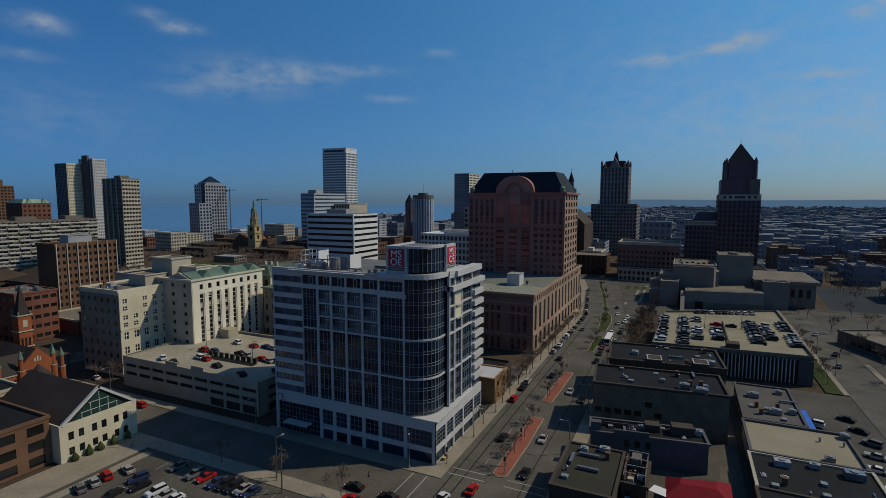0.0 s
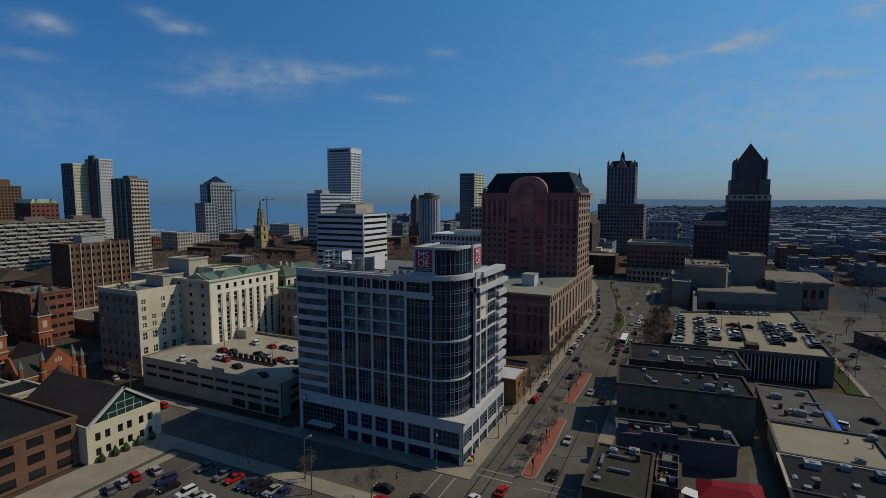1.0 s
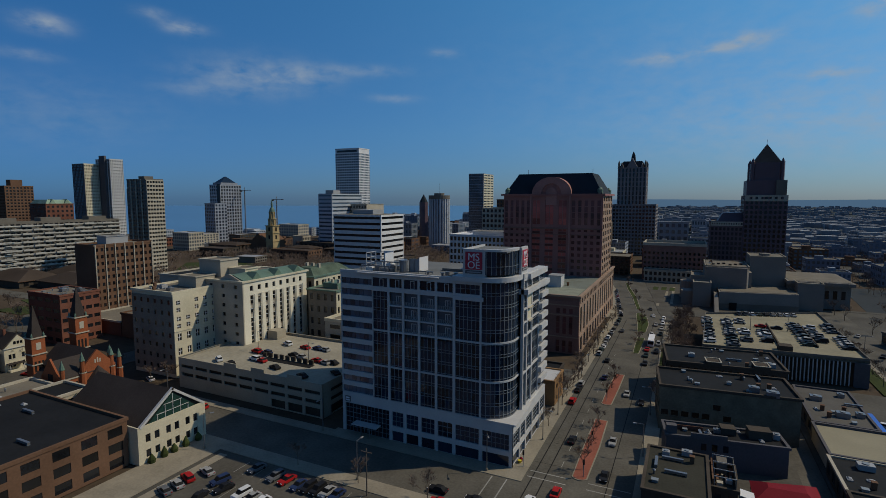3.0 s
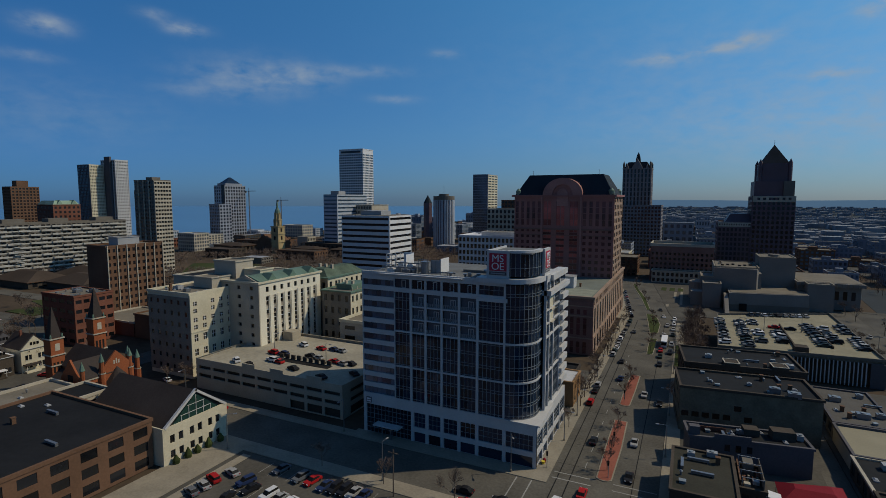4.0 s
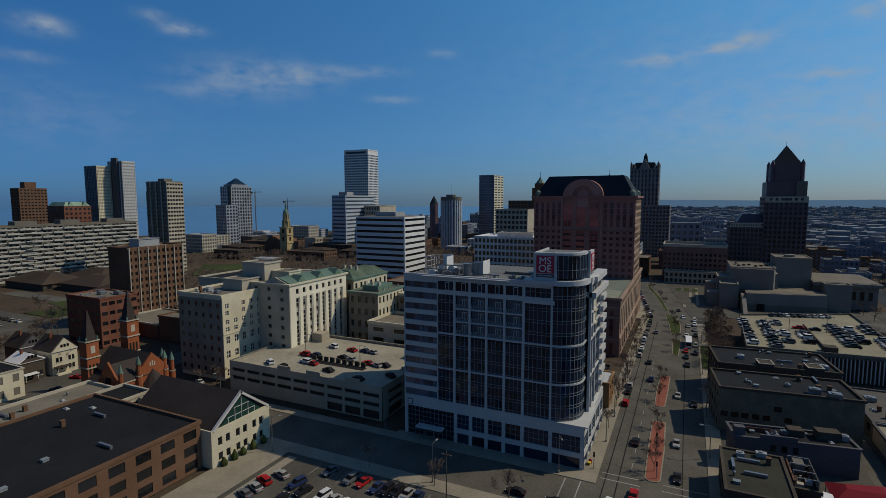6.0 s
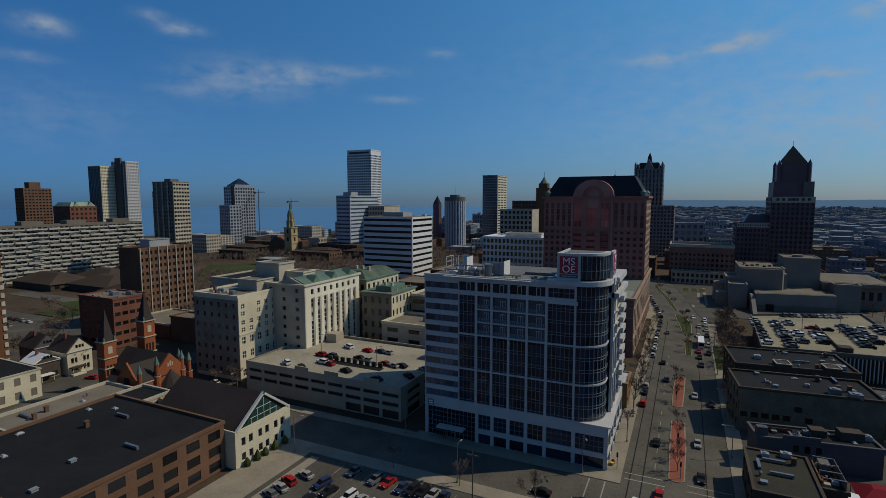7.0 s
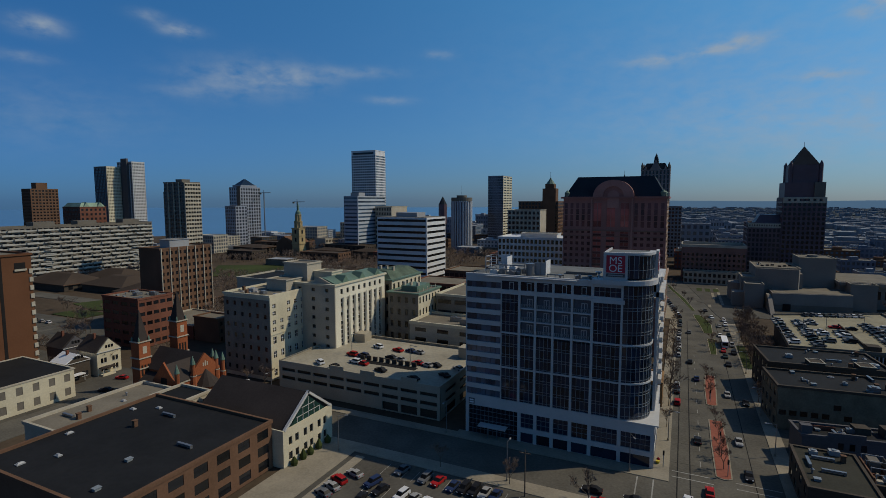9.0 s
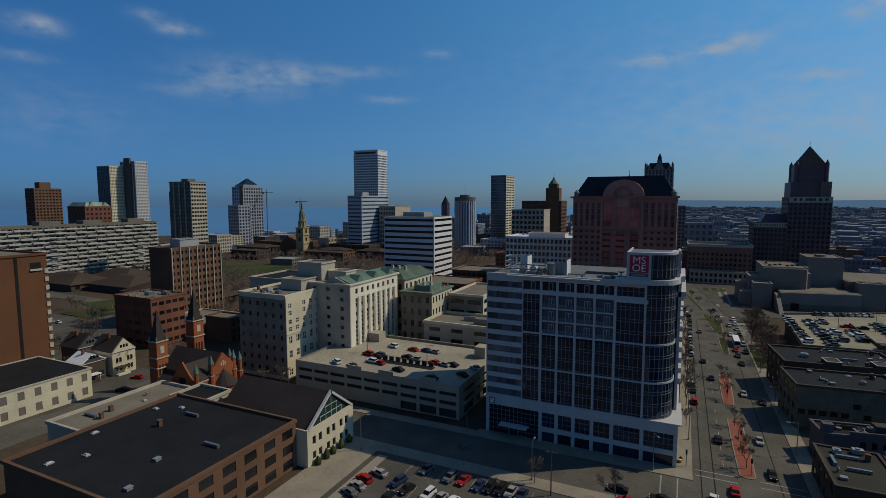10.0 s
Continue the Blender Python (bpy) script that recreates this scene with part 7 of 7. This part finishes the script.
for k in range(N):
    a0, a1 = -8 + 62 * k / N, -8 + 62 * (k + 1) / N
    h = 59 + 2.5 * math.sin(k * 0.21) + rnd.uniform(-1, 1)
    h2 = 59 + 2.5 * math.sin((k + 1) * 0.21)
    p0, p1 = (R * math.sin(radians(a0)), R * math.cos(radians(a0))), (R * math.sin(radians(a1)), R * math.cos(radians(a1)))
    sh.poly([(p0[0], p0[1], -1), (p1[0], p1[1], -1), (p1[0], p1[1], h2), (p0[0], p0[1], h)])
solid("backdrop", sh, HAZE, "far land on the horizon, its blue haze a painted glow", "backdrop")

# wooded plain and low blocks of the far town, too small to pick apart; haze is painted into their colours
HAZEWOOD = material("hazed_wooded_plain", (0.085, 0.105, 0.12), 1.0, spread=0.5, grain=0.02, blotch=0.004, bump=0.0)
solid("ground_far", Shape().prism([(-380, 900), (1900, 900), (4690, 2600), (4690, 4690), (-480, 4690), (-360, 2400)], -0.19, -0.14), HAZEWOOD, "wooded plain behind the city in haze-toned blue-grey", "ground")
rnd = random.Random(5)
for name, mat, label, count, sizes, heights in (("far_roofs", material("hazed_town", (0.13, 0.15, 0.185), 0.9, spread=0.35, grain=0.05, blotch=0.03, bump=0.0, alt=(0.33, 0.34, 0.35)), "distant low roofs of the town", 2600, (9, 34), (5, 7, 9, 12, 17)),
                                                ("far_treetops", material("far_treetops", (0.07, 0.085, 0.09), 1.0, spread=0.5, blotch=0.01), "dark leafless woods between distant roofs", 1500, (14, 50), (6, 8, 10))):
    sh = Shape()
    for k in range(count):
        y = 700 + 3560 * rnd.random() ** 1.45
        x = rnd.uniform(-0.05 * y - 100, 0.5 * y + 60)
        if x < -380 + 0.1 * (y - 1000) or (y < 1250 and name == "far_roofs" and x < 40):
            continue
        w, d, h = rnd.uniform(*sizes), rnd.uniform(*sizes), rnd.choice(heights)
        if name == "far_roofs":
            sh.box(x, x + w, y, y + d, -0.2, h)
        else:
            sh.cyl(x, y, w * 0.5, -0.2, h * 0.7, 7, w * 0.42).cyl(x, y, w * 0.42, h * 0.7, h, 7, w * 0.15)
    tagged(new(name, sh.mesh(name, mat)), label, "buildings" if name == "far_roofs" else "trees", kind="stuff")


# ---- bare trees ----
BARK = material("bark", (0.13, 0.10, 0.075), 0.95, spread=0.3)
TWIG = material("twigs", (0.15, 0.112, 0.09), 0.95, spread=0.4)


def stick(sh, a, b, ra, rb, sides=3):
    ax = (b - a).normalized()
    s = ax.orthogonal().normalized()
    q = ax.cross(s)
    n = len(sh.v)
    for p, r in ((a, ra), (b, rb)):
        for k in range(sides):
            c = 2 * math.pi * k / sides
            sh.v.append(tuple(p + (s * math.cos(c) + q * math.sin(c)) * r))
    for k in range(sides):
        m = (k + 1) % sides
        sh.f.append((n + k, n + m, n + sides + m, n + sides + k))


def bare_tree(seed, height):
    rnd = random.Random(seed)
    trunk, crown = Shape(), Shape()

    def grow(p, way, ln, r, level):
        q = p + way * ln
        stick(trunk if level < 2 else crown, p, q, r, r * 0.6, 6 if level < 2 else 3)
        if level >= 5:
            return
        for _ in range((4, 3, 3, 4, 4)[level]):
            side = Vector((rnd.uniform(-1, 1), rnd.uniform(-1, 1), rnd.uniform(-0.1, 0.8)))
            grow(p + way * ln * rnd.uniform(0.55, 1.0), (way * 0.8 + side * 0.7).normalized(), ln * rnd.uniform(0.58, 0.82), max(r * 0.54, 0.021), level + 1)

    grow(Vector((0, 0, 0)), Vector((0, 0, 1)), height * 0.3, height * 0.013, 0)
    t = thing("bare_tree", "leafless deciduous tree with a fine brown twig crown", "tree", (0, 0, 0), "bare street and park trees")
    part("trunk", trunk, BARK, t)
    part("crown", crown, TWIG, t, "fine leafless twigs")
    return t


forms = [bare_tree(1, 8), bare_tree(2, 10), bare_tree(3, 12)]
spots = [(2.4, 44), (2.2, 52), (2.4, 61), (2.6, 70), (2.2, 80), (2.3, 92), (2.4, 104), (2.3, 118), (2.2, 132), (2.4, 146), (2.5, 162), (2.2, 178), (15.6, 14), (15.4, 24), (15.2, 33), (14.5, 56), (14.6, 66), (14.3, 76),
         (15.7, 7), (18.4, 118), (18.3, 130), (17.4, 156), (16.8, 168), (15.2, 182), (9.6, 222), (6.4, 244), (0.4, 274), (-2.6, 292), (31, 104), (33, 112), (32, 122), (34, 132), (31, 142), (33, 152), (32, 164), (34, 176), (37, 186), (39, 150), (38, 124), (29, 60),
         (-30, -21.5), (-12, -21.5), (-48, -21.2), (100, 108), (100.5, 122), (100, 136), (102, 150), (101, 166), (122, 120), (124, 140), (123, 160), (120, 96), (-136, 2), (-130, 4), (-160, 6), (-196, -8), (-214, -30), (-206, -26), (-190, 8), (2.3, 27)]
rnd = random.Random(9)
for _ in range(36):
    spots.append((rnd.uniform(31.8, 42), rnd.uniform(99, 195)))
for _ in range(120):
    x, y = rnd.uniform(-455, -185), rnd.uniform(84, 290)
    if (-420 < x < -315 and 192 < y < 275 and rnd.random() < 0.9) or any(a - 3 < x < b + 3 and e - 3 < y < f + 3 for a, b, e, f in FOOT):
        continue
    spots.append((x, y))
for _ in range(34):
    spots.append((rnd.uniform(-345, -240), rnd.uniform(-10, 62)))
spots = [p for p in spots if not any(a - 1 < p[0] < b + 1 and e - 1 < p[1] < f + 1 for a, b, e, f in FOOT)]
for _ in range(24):
    spots.append((rnd.uniform(110, 260), rnd.uniform(120, 260)))
for k, (x, y) in enumerate(spots):
    big = 2 if (x < -184 or x > 110 or (x < 4 and 40 < y < 130)) else 1 + (k % 3) // 2 if 28 < x < 40 else 0 if 5 < x < 28 else k % 2
    copy_thing(forms[big], pose(x, y, level(x, y) - 0.02, 0, 0, rnd.uniform(0, 360)))
for k, f in enumerate(forms):
    f.matrix_world = pose(-236 + 12 * k, 8 - 6 * k, level(-236 + 12 * k, 8 - 6 * k) - 0.02)


# woods and gardens behind the park
sh = Shape()
rnd = random.Random(31)


def small_tree(x, y, z, h):
    def grow(p, way, ln, r, lv):
        q = p + way * ln
        stick(sh, p, q, r, r * 0.6)
        if lv < 3:
            for _ in range(4):
                side = Vector((rnd.uniform(-1, 1), rnd.uniform(-1, 1), rnd.uniform(-0.1, 0.7)))
                grow(p + way * ln * rnd.uniform(0.6, 1), (way * 0.7 + side * 0.8).normalized(), ln * rnd.uniform(0.6, 0.85), max(r * 0.55, 0.035), lv + 1)
    grow(Vector((x, y, z)), Vector((0, 0, 1)), h * 0.34, h * 0.02, 0)


for _ in range(2700):
    x, y = rnd.uniform(-480, -190), rnd.uniform(120, 480)
    if rnd.random() < 0.12:
        x, y = rnd.uniform(-300, -190), rnd.uniform(50, 90)
    if rnd.random() < 0.2:
        x, y = rnd.uniform(150, 420), rnd.uniform(280, 620)
    if any(a - 2 < x < b + 2 and e - 2 < y < f + 2 for a, b, e, f in FOOT) or (-420 < x < -315 and 192 < y < 275):
        continue
    small_tree(x, y, level(x, y), rnd.uniform(8, 13))
tagged(new("far_woods", sh.mesh("far_woods", TWIG)), "brown leafless woods and gardens behind the park", "trees", kind="stuff")


# ---- cars ----
CARGLASS = material("car_glass", (0.014, 0.014, 0.014), 0.35, spread=0.3, bump=0.0)
CARGLASS.node_tree.nodes["Principled BSDF"].inputs["Specular IOR Level"].default_value = 0.1
TYRE = material("tyre", (0.015, 0.015, 0.015), 0.9)
TAIL = material("tail_light", (0.25, 0.01, 0.01), 0.3)
paints = [("white", (0.6, 0.6, 0.59)), ("silver", (0.30, 0.295, 0.28)), ("grey", (0.12, 0.125, 0.13)), ("black", (0.014, 0.014, 0.016)), ("red", (0.36, 0.012, 0.012)), ("dark blue", (0.02, 0.035, 0.09)), ("dark green", (0.02, 0.035, 0.03))]


def profile(sh, pts, x0, x1, inset=0.0):
    """A side outline (y, z) drawn out from x0 to x1; the points above the belt lean in."""
    n, c = len(sh.v), len(pts)
    for x, s in ((x0, 1), (x1, -1)):
        sh.v += [(x + (s * inset if z > 1.0 else 0), y, z) for y, z in pts]
    sh.f += [tuple(n + i for i in range(c)), tuple(n + c + i for i in reversed(range(c)))]
    for i in range(c):
        j = (i + 1) % c
        sh.f.append((n + j, n + i, n + c + i, n + c + j))
    return sh


def car(word, paint, kind, lights):
    m = material(word.replace(" ", "_") + "_paint", paint, 0.55, 0.0, spread=0.06, bump=0.0)
    m.node_tree.nodes["Principled BSDF"].inputs["Specular IOR Level"].default_value = 0.2
    t = thing("car", f"{word} {kind} parked on asphalt or a deck", "car", (0, 0, 0), "cars")
    if kind == "saloon":
        low = [(-2.25, 0.3), (2.25, 0.3), (2.28, 0.62), (2.1, 0.85), (1.0, 0.93), (-1.55, 0.95), (-2.2, 0.88), (-2.28, 0.6)]
        cab = [(1.05, 0.9), (-1.75, 0.9), (-1.1, 1.4), (0.3, 1.42)]
        roof = [(0.3, 1.40), (-1.1, 1.38), (-1.0, 1.46), (0.2, 1.47)]
    else:
        low = [(-2.25, 0.36), (2.25, 0.36), (2.28, 0.75), (2.1, 1.0), (1.2, 1.08), (-2.2, 1.1), (-2.28, 0.7)]
        cab = [(1.25, 1.02), (-2.15, 1.02), (-1.95, 1.66), (0.5, 1.68)]
        roof = [(0.5, 1.66), (-1.95, 1.64), (-1.9, 1.74), (0.4, 1.75)]
    part("body", profile(Shape(), low, -0.9, 0.9), m, t)
    part("cabin_glass", profile(Shape(), cab, -0.8, 0.8, 0.14), CARGLASS, t)
    part("roof", profile(Shape(), roof, -0.66, 0.66), m, t)
    wheel = None
    for x in (-0.82, 0.82):
        for y in (-1.4, 1.4):
            if wheel is None:
                w = Shape()
                ring_pts = [(0.32 * math.cos(2 * math.pi * k / 10), 0.32 * math.sin(2 * math.pi * k / 10)) for k in range(10)]
                w.v = [(-0.1, a, b) for a, b in ring_pts] + [(0.1, a, b) for a, b in ring_pts]
                w.f = [tuple(reversed(range(10))), tuple(range(10, 20))] + [(k, (k + 1) % 10, 10 + (k + 1) % 10, 10 + k) for k in range(10)]
                wheel = w.mesh("wheel", TYRE)
            part("wheel", wheel, None, t, "", (x, y, 0.32))
    for x in (-0.62, 0.62) if lights else ():
        part("headlight", Shape().box(x - 0.2, x + 0.2, 2.2, 2.3, 0.62, 0.78), LETTER, t)
        part("tail_light", Shape().box(x - 0.2, x + 0.2, -2.31, -2.2, 0.66, 0.84), TAIL, t)
    return t


cars = {}
for word, paint in paints:
    for kind in ("saloon", "estate car"):
        cars[word, kind] = car(word, paint, kind, True)
        cars[word, kind, "deck"] = car(word, paint, kind, False)
used = set()


def park(word, x, y, z, turn, kind="saloon"):
    z = level(x, y) + 0.005 if z is None else z
    key = (word, kind, "deck") if z > 5 or y > 95 else (word, kind)
    base = cars[key]
    if key not in used:
        used.add(key)
        base.matrix_world = pose(x, y, z, 0, 0, turn)
        return
    copy_thing(base, pose(x, y, z, 0, 0, turn))


common = ["white", "silver", "grey", "black", "black", "black", "dark green", "silver", "grey", "red", "dark green", "white"]
rnd = random.Random(21)
pick = lambda: (rnd.choice(common), rnd.choice(("saloon", "estate car", "saloon")))


def row(x, y0, y1, step, z, turn, fill=0.85):
    y = y0
    while y <= y1:
        if rnd.random() < fill:
            w, k = pick()
            w = rnd.choice(("black", "grey", w, w, "silver", w, "grey")) if z > 5 else w
            park(w, x + rnd.uniform(-0.25, 0.25), y + rnd.uniform(-0.2, 0.2), z, turn + rnd.uniform(-3, 3), k)
        y += step


# open deck across the avenue
row(45.8, 107, 153, 2.9, 9.62, 96, 0.7)
row(53.8, 106, 154, 2.9, 9.62, 92, 0.75)
row(58.9, 112, 154, 2.9, 9.62, 88, 0.5)
row(66.3, 117, 146, 2.9, 9.62, 92, 0.75)
row(72.2, 122, 150, 2.9, 9.62, 90, 0.12)
row(79.6, 118, 154, 2.9, 9.62, 96, 0.85)
row(85.0, 114, 150, 2.9, 9.62, 90, 0.3)
row(92.2, 118, 158, 2.9, 9.62, 100, 0.85)
for k in range(9):
    w, kind = pick()
    park(w, 60 + 2.9 * k, 167 + 0.9 * k, 9.62, 10, kind)
# garage roof, the cars as they stand
for w, x, y, turn in (("white", -108.3, 8.2, 60), ("black", -100.5, 6.2, 70), ("red", -103.5, 20.8, 80), ("dark blue", -98.8, 21.0, 80), ("white", -97.6, 14.0, 80), ("red", -94.2, 13.6, 80), ("white", -100.2, 33.2, 70), ("red", -91.0, 32.4, 75), ("dark blue", -86.0, 33.4, 75),
                      ("silver", -82.4, 33.2, 75), ("black", -88.6, 23.4, 80), ("silver", -84.6, 22.8, 80), ("black", -84.8, 10.2, 75), ("red", -77.0, 21.8, 80), ("silver", -73.0, 21.2, 75), ("black", -70.4, 22.2, 75), ("black", -71.1, 7.6, 70), ("silver", -61.9, 22.4, 60), ("black", -63.4, 14.4, 60)):
    park(w, x, y, 9.61, turn, "saloon" if x > -95 else "estate car")
# the car park in front
for w, k, x, y, turn in (("silver", "saloon", -65.0, -33.4, 75), ("red", "estate car", -66.8, -37.3, 72), ("silver", "saloon", -66.6, -40.2, 72), ("grey", "saloon", -66.8, -43.2, 75), ("dark blue", "estate car", -58.9, -35.0, 165), ("black", "saloon", -55.7, -36.8, 168), ("black", "saloon", -58.0, -41.4, 10),
                         ("grey", "saloon", -55.4, -27.2, 170), ("grey", "estate car", -48.6, -28.2, 172), ("red", "saloon", -45.3, -28.0, 172), ("dark blue", "saloon", -41.3, -28.6, 175), ("black", "estate car", -38.6, -28.4, 175), ("black", "estate car", -36.1, -28.2, 175), ("silver", "saloon", -33.7, -28.0, 175),
                         ("dark blue", "saloon", -31.2, -28.0, 175), ("white", "estate car", -50.2, -36.8, 172), ("silver", "saloon", -47.2, -37.0, 172), ("white", "saloon", -44.2, -37.2, 172), ("silver", "saloon", -55, -45, 90), ("black", "saloon", -60, -47, 90), ("red", "saloon", -62, -52, 90), ("white", "saloon", -50, -46, 172)):
    park(w, x, y, None, turn, k)
# on the streets
for w, k, x, y, turn in (("red", "estate car", 4.9, 47.6, 0), ("red", "saloon", 12.2, -6.5, 0), ("black", "saloon", 20.9, 5.0, 180), ("silver", "saloon", 20.4, 24.0, 180), ("black", "saloon", 10.3, 20.5, 0), ("white", "saloon", 7.5, -12.5, 170), ("silver", "saloon", 20.1, 61.5, 180), ("black", "saloon", 25.0, 56.0, 180),
                         ("black", "saloon", 4.6, 58.5, 0), ("silver", "estate car", 4.6, 64.8, 0), ("black", "saloon", 23.0, 98.5, 180), ("dark green", "saloon", 22.6, 110.0, 180), ("white", "saloon", 22.6, 147, 180), ("black", "estate car", 26.2, 117, 180), ("red", "saloon", 22.4, 119, 180), ("black", "saloon", 9.0, 96, 0), ("dark blue", "saloon", 11.0, 75, 0),
                         ("black", "saloon", -12.0, -16.5, 90), ("red", "saloon", -9.6, -21.0, 90), ("black", "saloon", -3.0, -16.8, 90), ("red", "estate car", -99, -7, 90), ("red", "saloon", -183.2, -13.5, 110), ("black", "saloon", -176, -24, 120), ("white", "saloon", -137.6, 3.0, 70), ("silver", "saloon", 23.4, 168, 180), ("white", "saloon", 20.8, 190, 188), ("black", "saloon", 18.2, 208, 188), ("grey", "saloon", 9, 148, 0),
                         ("black", "saloon", 111.2, 150, 160), ("grey", "saloon", 108.5, 132, 340), ("silver", "saloon", 111, 185, 160), ("black", "saloon", 98.5, 66, 60), ("grey", "estate car", 99.5, 58, 60), ("black", "saloon", 97.5, 74, 60), ("white", "estate car", 88.6, 66.5, 70), ("black", "saloon", 88.4, 62.4, 70), ("silver", "saloon", 88.2, 58.6, 70), ("white", "saloon", 96, 42, 70), ("white", "estate car", 97, 32, 70), ("silver", "saloon", 98, 50, 70)):
    park(w, x, y, None, turn, k)
for k in range(14):
    w, kind = pick()
    park(w, -306 - 6.4 * (k % 7) + rnd.uniform(-0.4, 0.4), 26 - 9 * (k // 7), None, 80 + rnd.uniform(-4, 4), kind)
row(4.7, 104, 150, 5.6, 0.02, 0, 0.95)
row(4.8, 162, 177, 5.6, 0.02, 0, 0.9)
for k in range(14):
    w, kind = pick()
    park(w, 4.4 - 0.9 * k, 184 + 6.0 * k, 0.02, 9, kind)
for k in range(0, 9, 2):
    w, kind = pick()
    park(w, 26.4 - 0.2 * (k % 2), 130 + 5.7 * k + (8 if k else 0), 0.02, 180, kind)
for k in range(11):
    w, kind = pick()
    park(w, -186 - 6.2 * k, 46 + rnd.uniform(-0.5, 0.5) + 2.6 * k, None, 60, kind)
for k in range(8):
    w, kind = pick()
    park(w, 130 + 7 * (k % 4), 150 + 12 * (k // 4), None, 70, kind)
for key, ob in cars.items():
    if key not in used:
        for o in (*ob.children_recursive, ob):
            bpy.data.objects.remove(o)
t = thing("bus", "white city bus on the avenue", "bus", (23.4, 131, 0))
part("body", Shape().box(-1.25, 1.25, -6, 6, 0.4, 3.1), LETTER, t)
part("windows", Shape().box(-1.27, 1.27, -5.6, 5.4, 1.5, 2.5), CARGLASS, t)
part("windscreen", Shape().box(-1.1, 1.1, -6.04, -6.0, 1.3, 2.7), CARGLASS, t)
for x in (-1.1, 1.1):
    for y in (-3.8, 3.6):
        part("wheel", Shape().box(x - 0.15, x + 0.15, y - 0.5, y + 0.5, 0.0, 0.95), TYRE, t)


# ---- street lamps, signals and poles ----
def lamp(x, y, h, turn, foot=None):
    t = thing("street_lamp", "grey steel street lamp with a curved arm", "street lamp", (x, y, level(x, y) if foot is None else foot), "street lamps", turn=turn)
    part("pole", Shape().cyl(0, 0, 0.13, 0, h, 8, 0.08), STEEL, t)
    part("arm", Shape().box(0, 2.2, -0.04, 0.04, h - 0.1, h), STEEL, t)
    part("head", Shape().box(1.7, 2.6, -0.16, 0.16, h - 0.2, h - 0.02), GREYP, t)
    part("base", Shape().cyl(0, 0, 0.25, 0, 0.6, 8), CONCRETE, t)


for x, y, h, turn in ((-31, -20.4, 9.5, 90), (-54.5, -3.4, 9.5, -90), (-76, -25.0, 9.5, 45), (-5.2, -3.6, 9.5, -60), (2.9, 18, 8.5, 0), (2.9, 36, 8.5, 0), (2.9, 74, 8.5, 0), (2.9, 110, 8.5, 0), (28.2, 20, 8.5, 180), (28.2, 48, 8.5, 180), (28.2, 90, 8.5, 180), (28.2, 120, 8.5, 180),
                      (-90, -20.2, 8.5, 90), (-120, -3.0, 8.5, -90), (104.8, 120, 8.5, 0), (104.8, 150, 8.5, 0), (-106, 24, 7.0, 0), (-79, 20, 7.0, 0), (52, 126, 7.0, 0), (62, 136, 7.0, 0), (76, 140, 7.0, 0)):
    on_deck = -122 < x < -60 and 3 < y < 45 or 43 < x < 95 and 100 < y < 170
    lamp(x, y, h, turn, 9.6 if on_deck else None)
for x, y in ((16.4, 3.6), (15.6, 20.0), (14.6, 53.0), (2.2, 2.0)):
    t = thing("traffic_signal", "black traffic signal on a slim post", "traffic signal", (x, y, 0.1), "signals at the crossing")
    part("post", Shape().cyl(0, 0, 0.09, 0, 4.2, 8), MULL, t)
    part("head", Shape().box(-0.2, 0.2, -0.2, 0.2, 3.1, 4.2), TAR, t)
    part("visor", Shape().box(-0.15, 0.15, -0.42, -0.2, 3.9, 4.0), TAR, t)
t = thing("utility_pole", "wooden utility pole beside the car park", "pole", (-25.4, -24.8, level(-25.4, -24.8)))
part("post", Shape().cyl(0, 0, 0.16, 0, 11, 8, 0.11), BARK, t)
part("crossarm", Shape().box(-1.3, 1.3, -0.07, 0.07, 10.0, 10.2), BARK, t)
YELLOW = material("yellow_paint", (0.6, 0.45, 0.03), 0.6)
t = thing("corner_sculpture", "small yellow and red painted planter at the tower's corner", "planter", (0.9, 3.4, 0.15))
part("bowl", Shape().cyl(0, 0, 0.35, 0, 0.7, 10, 0.5), YELLOW, t)
part("flowers", Shape().cyl(0.1, 0.8, 0.35, 0.0, 0.8, 8, 0.45).cyl(0.1, 0.8, 0.45, 0.8, 1.1, 8, 0.2), AWNING, t)
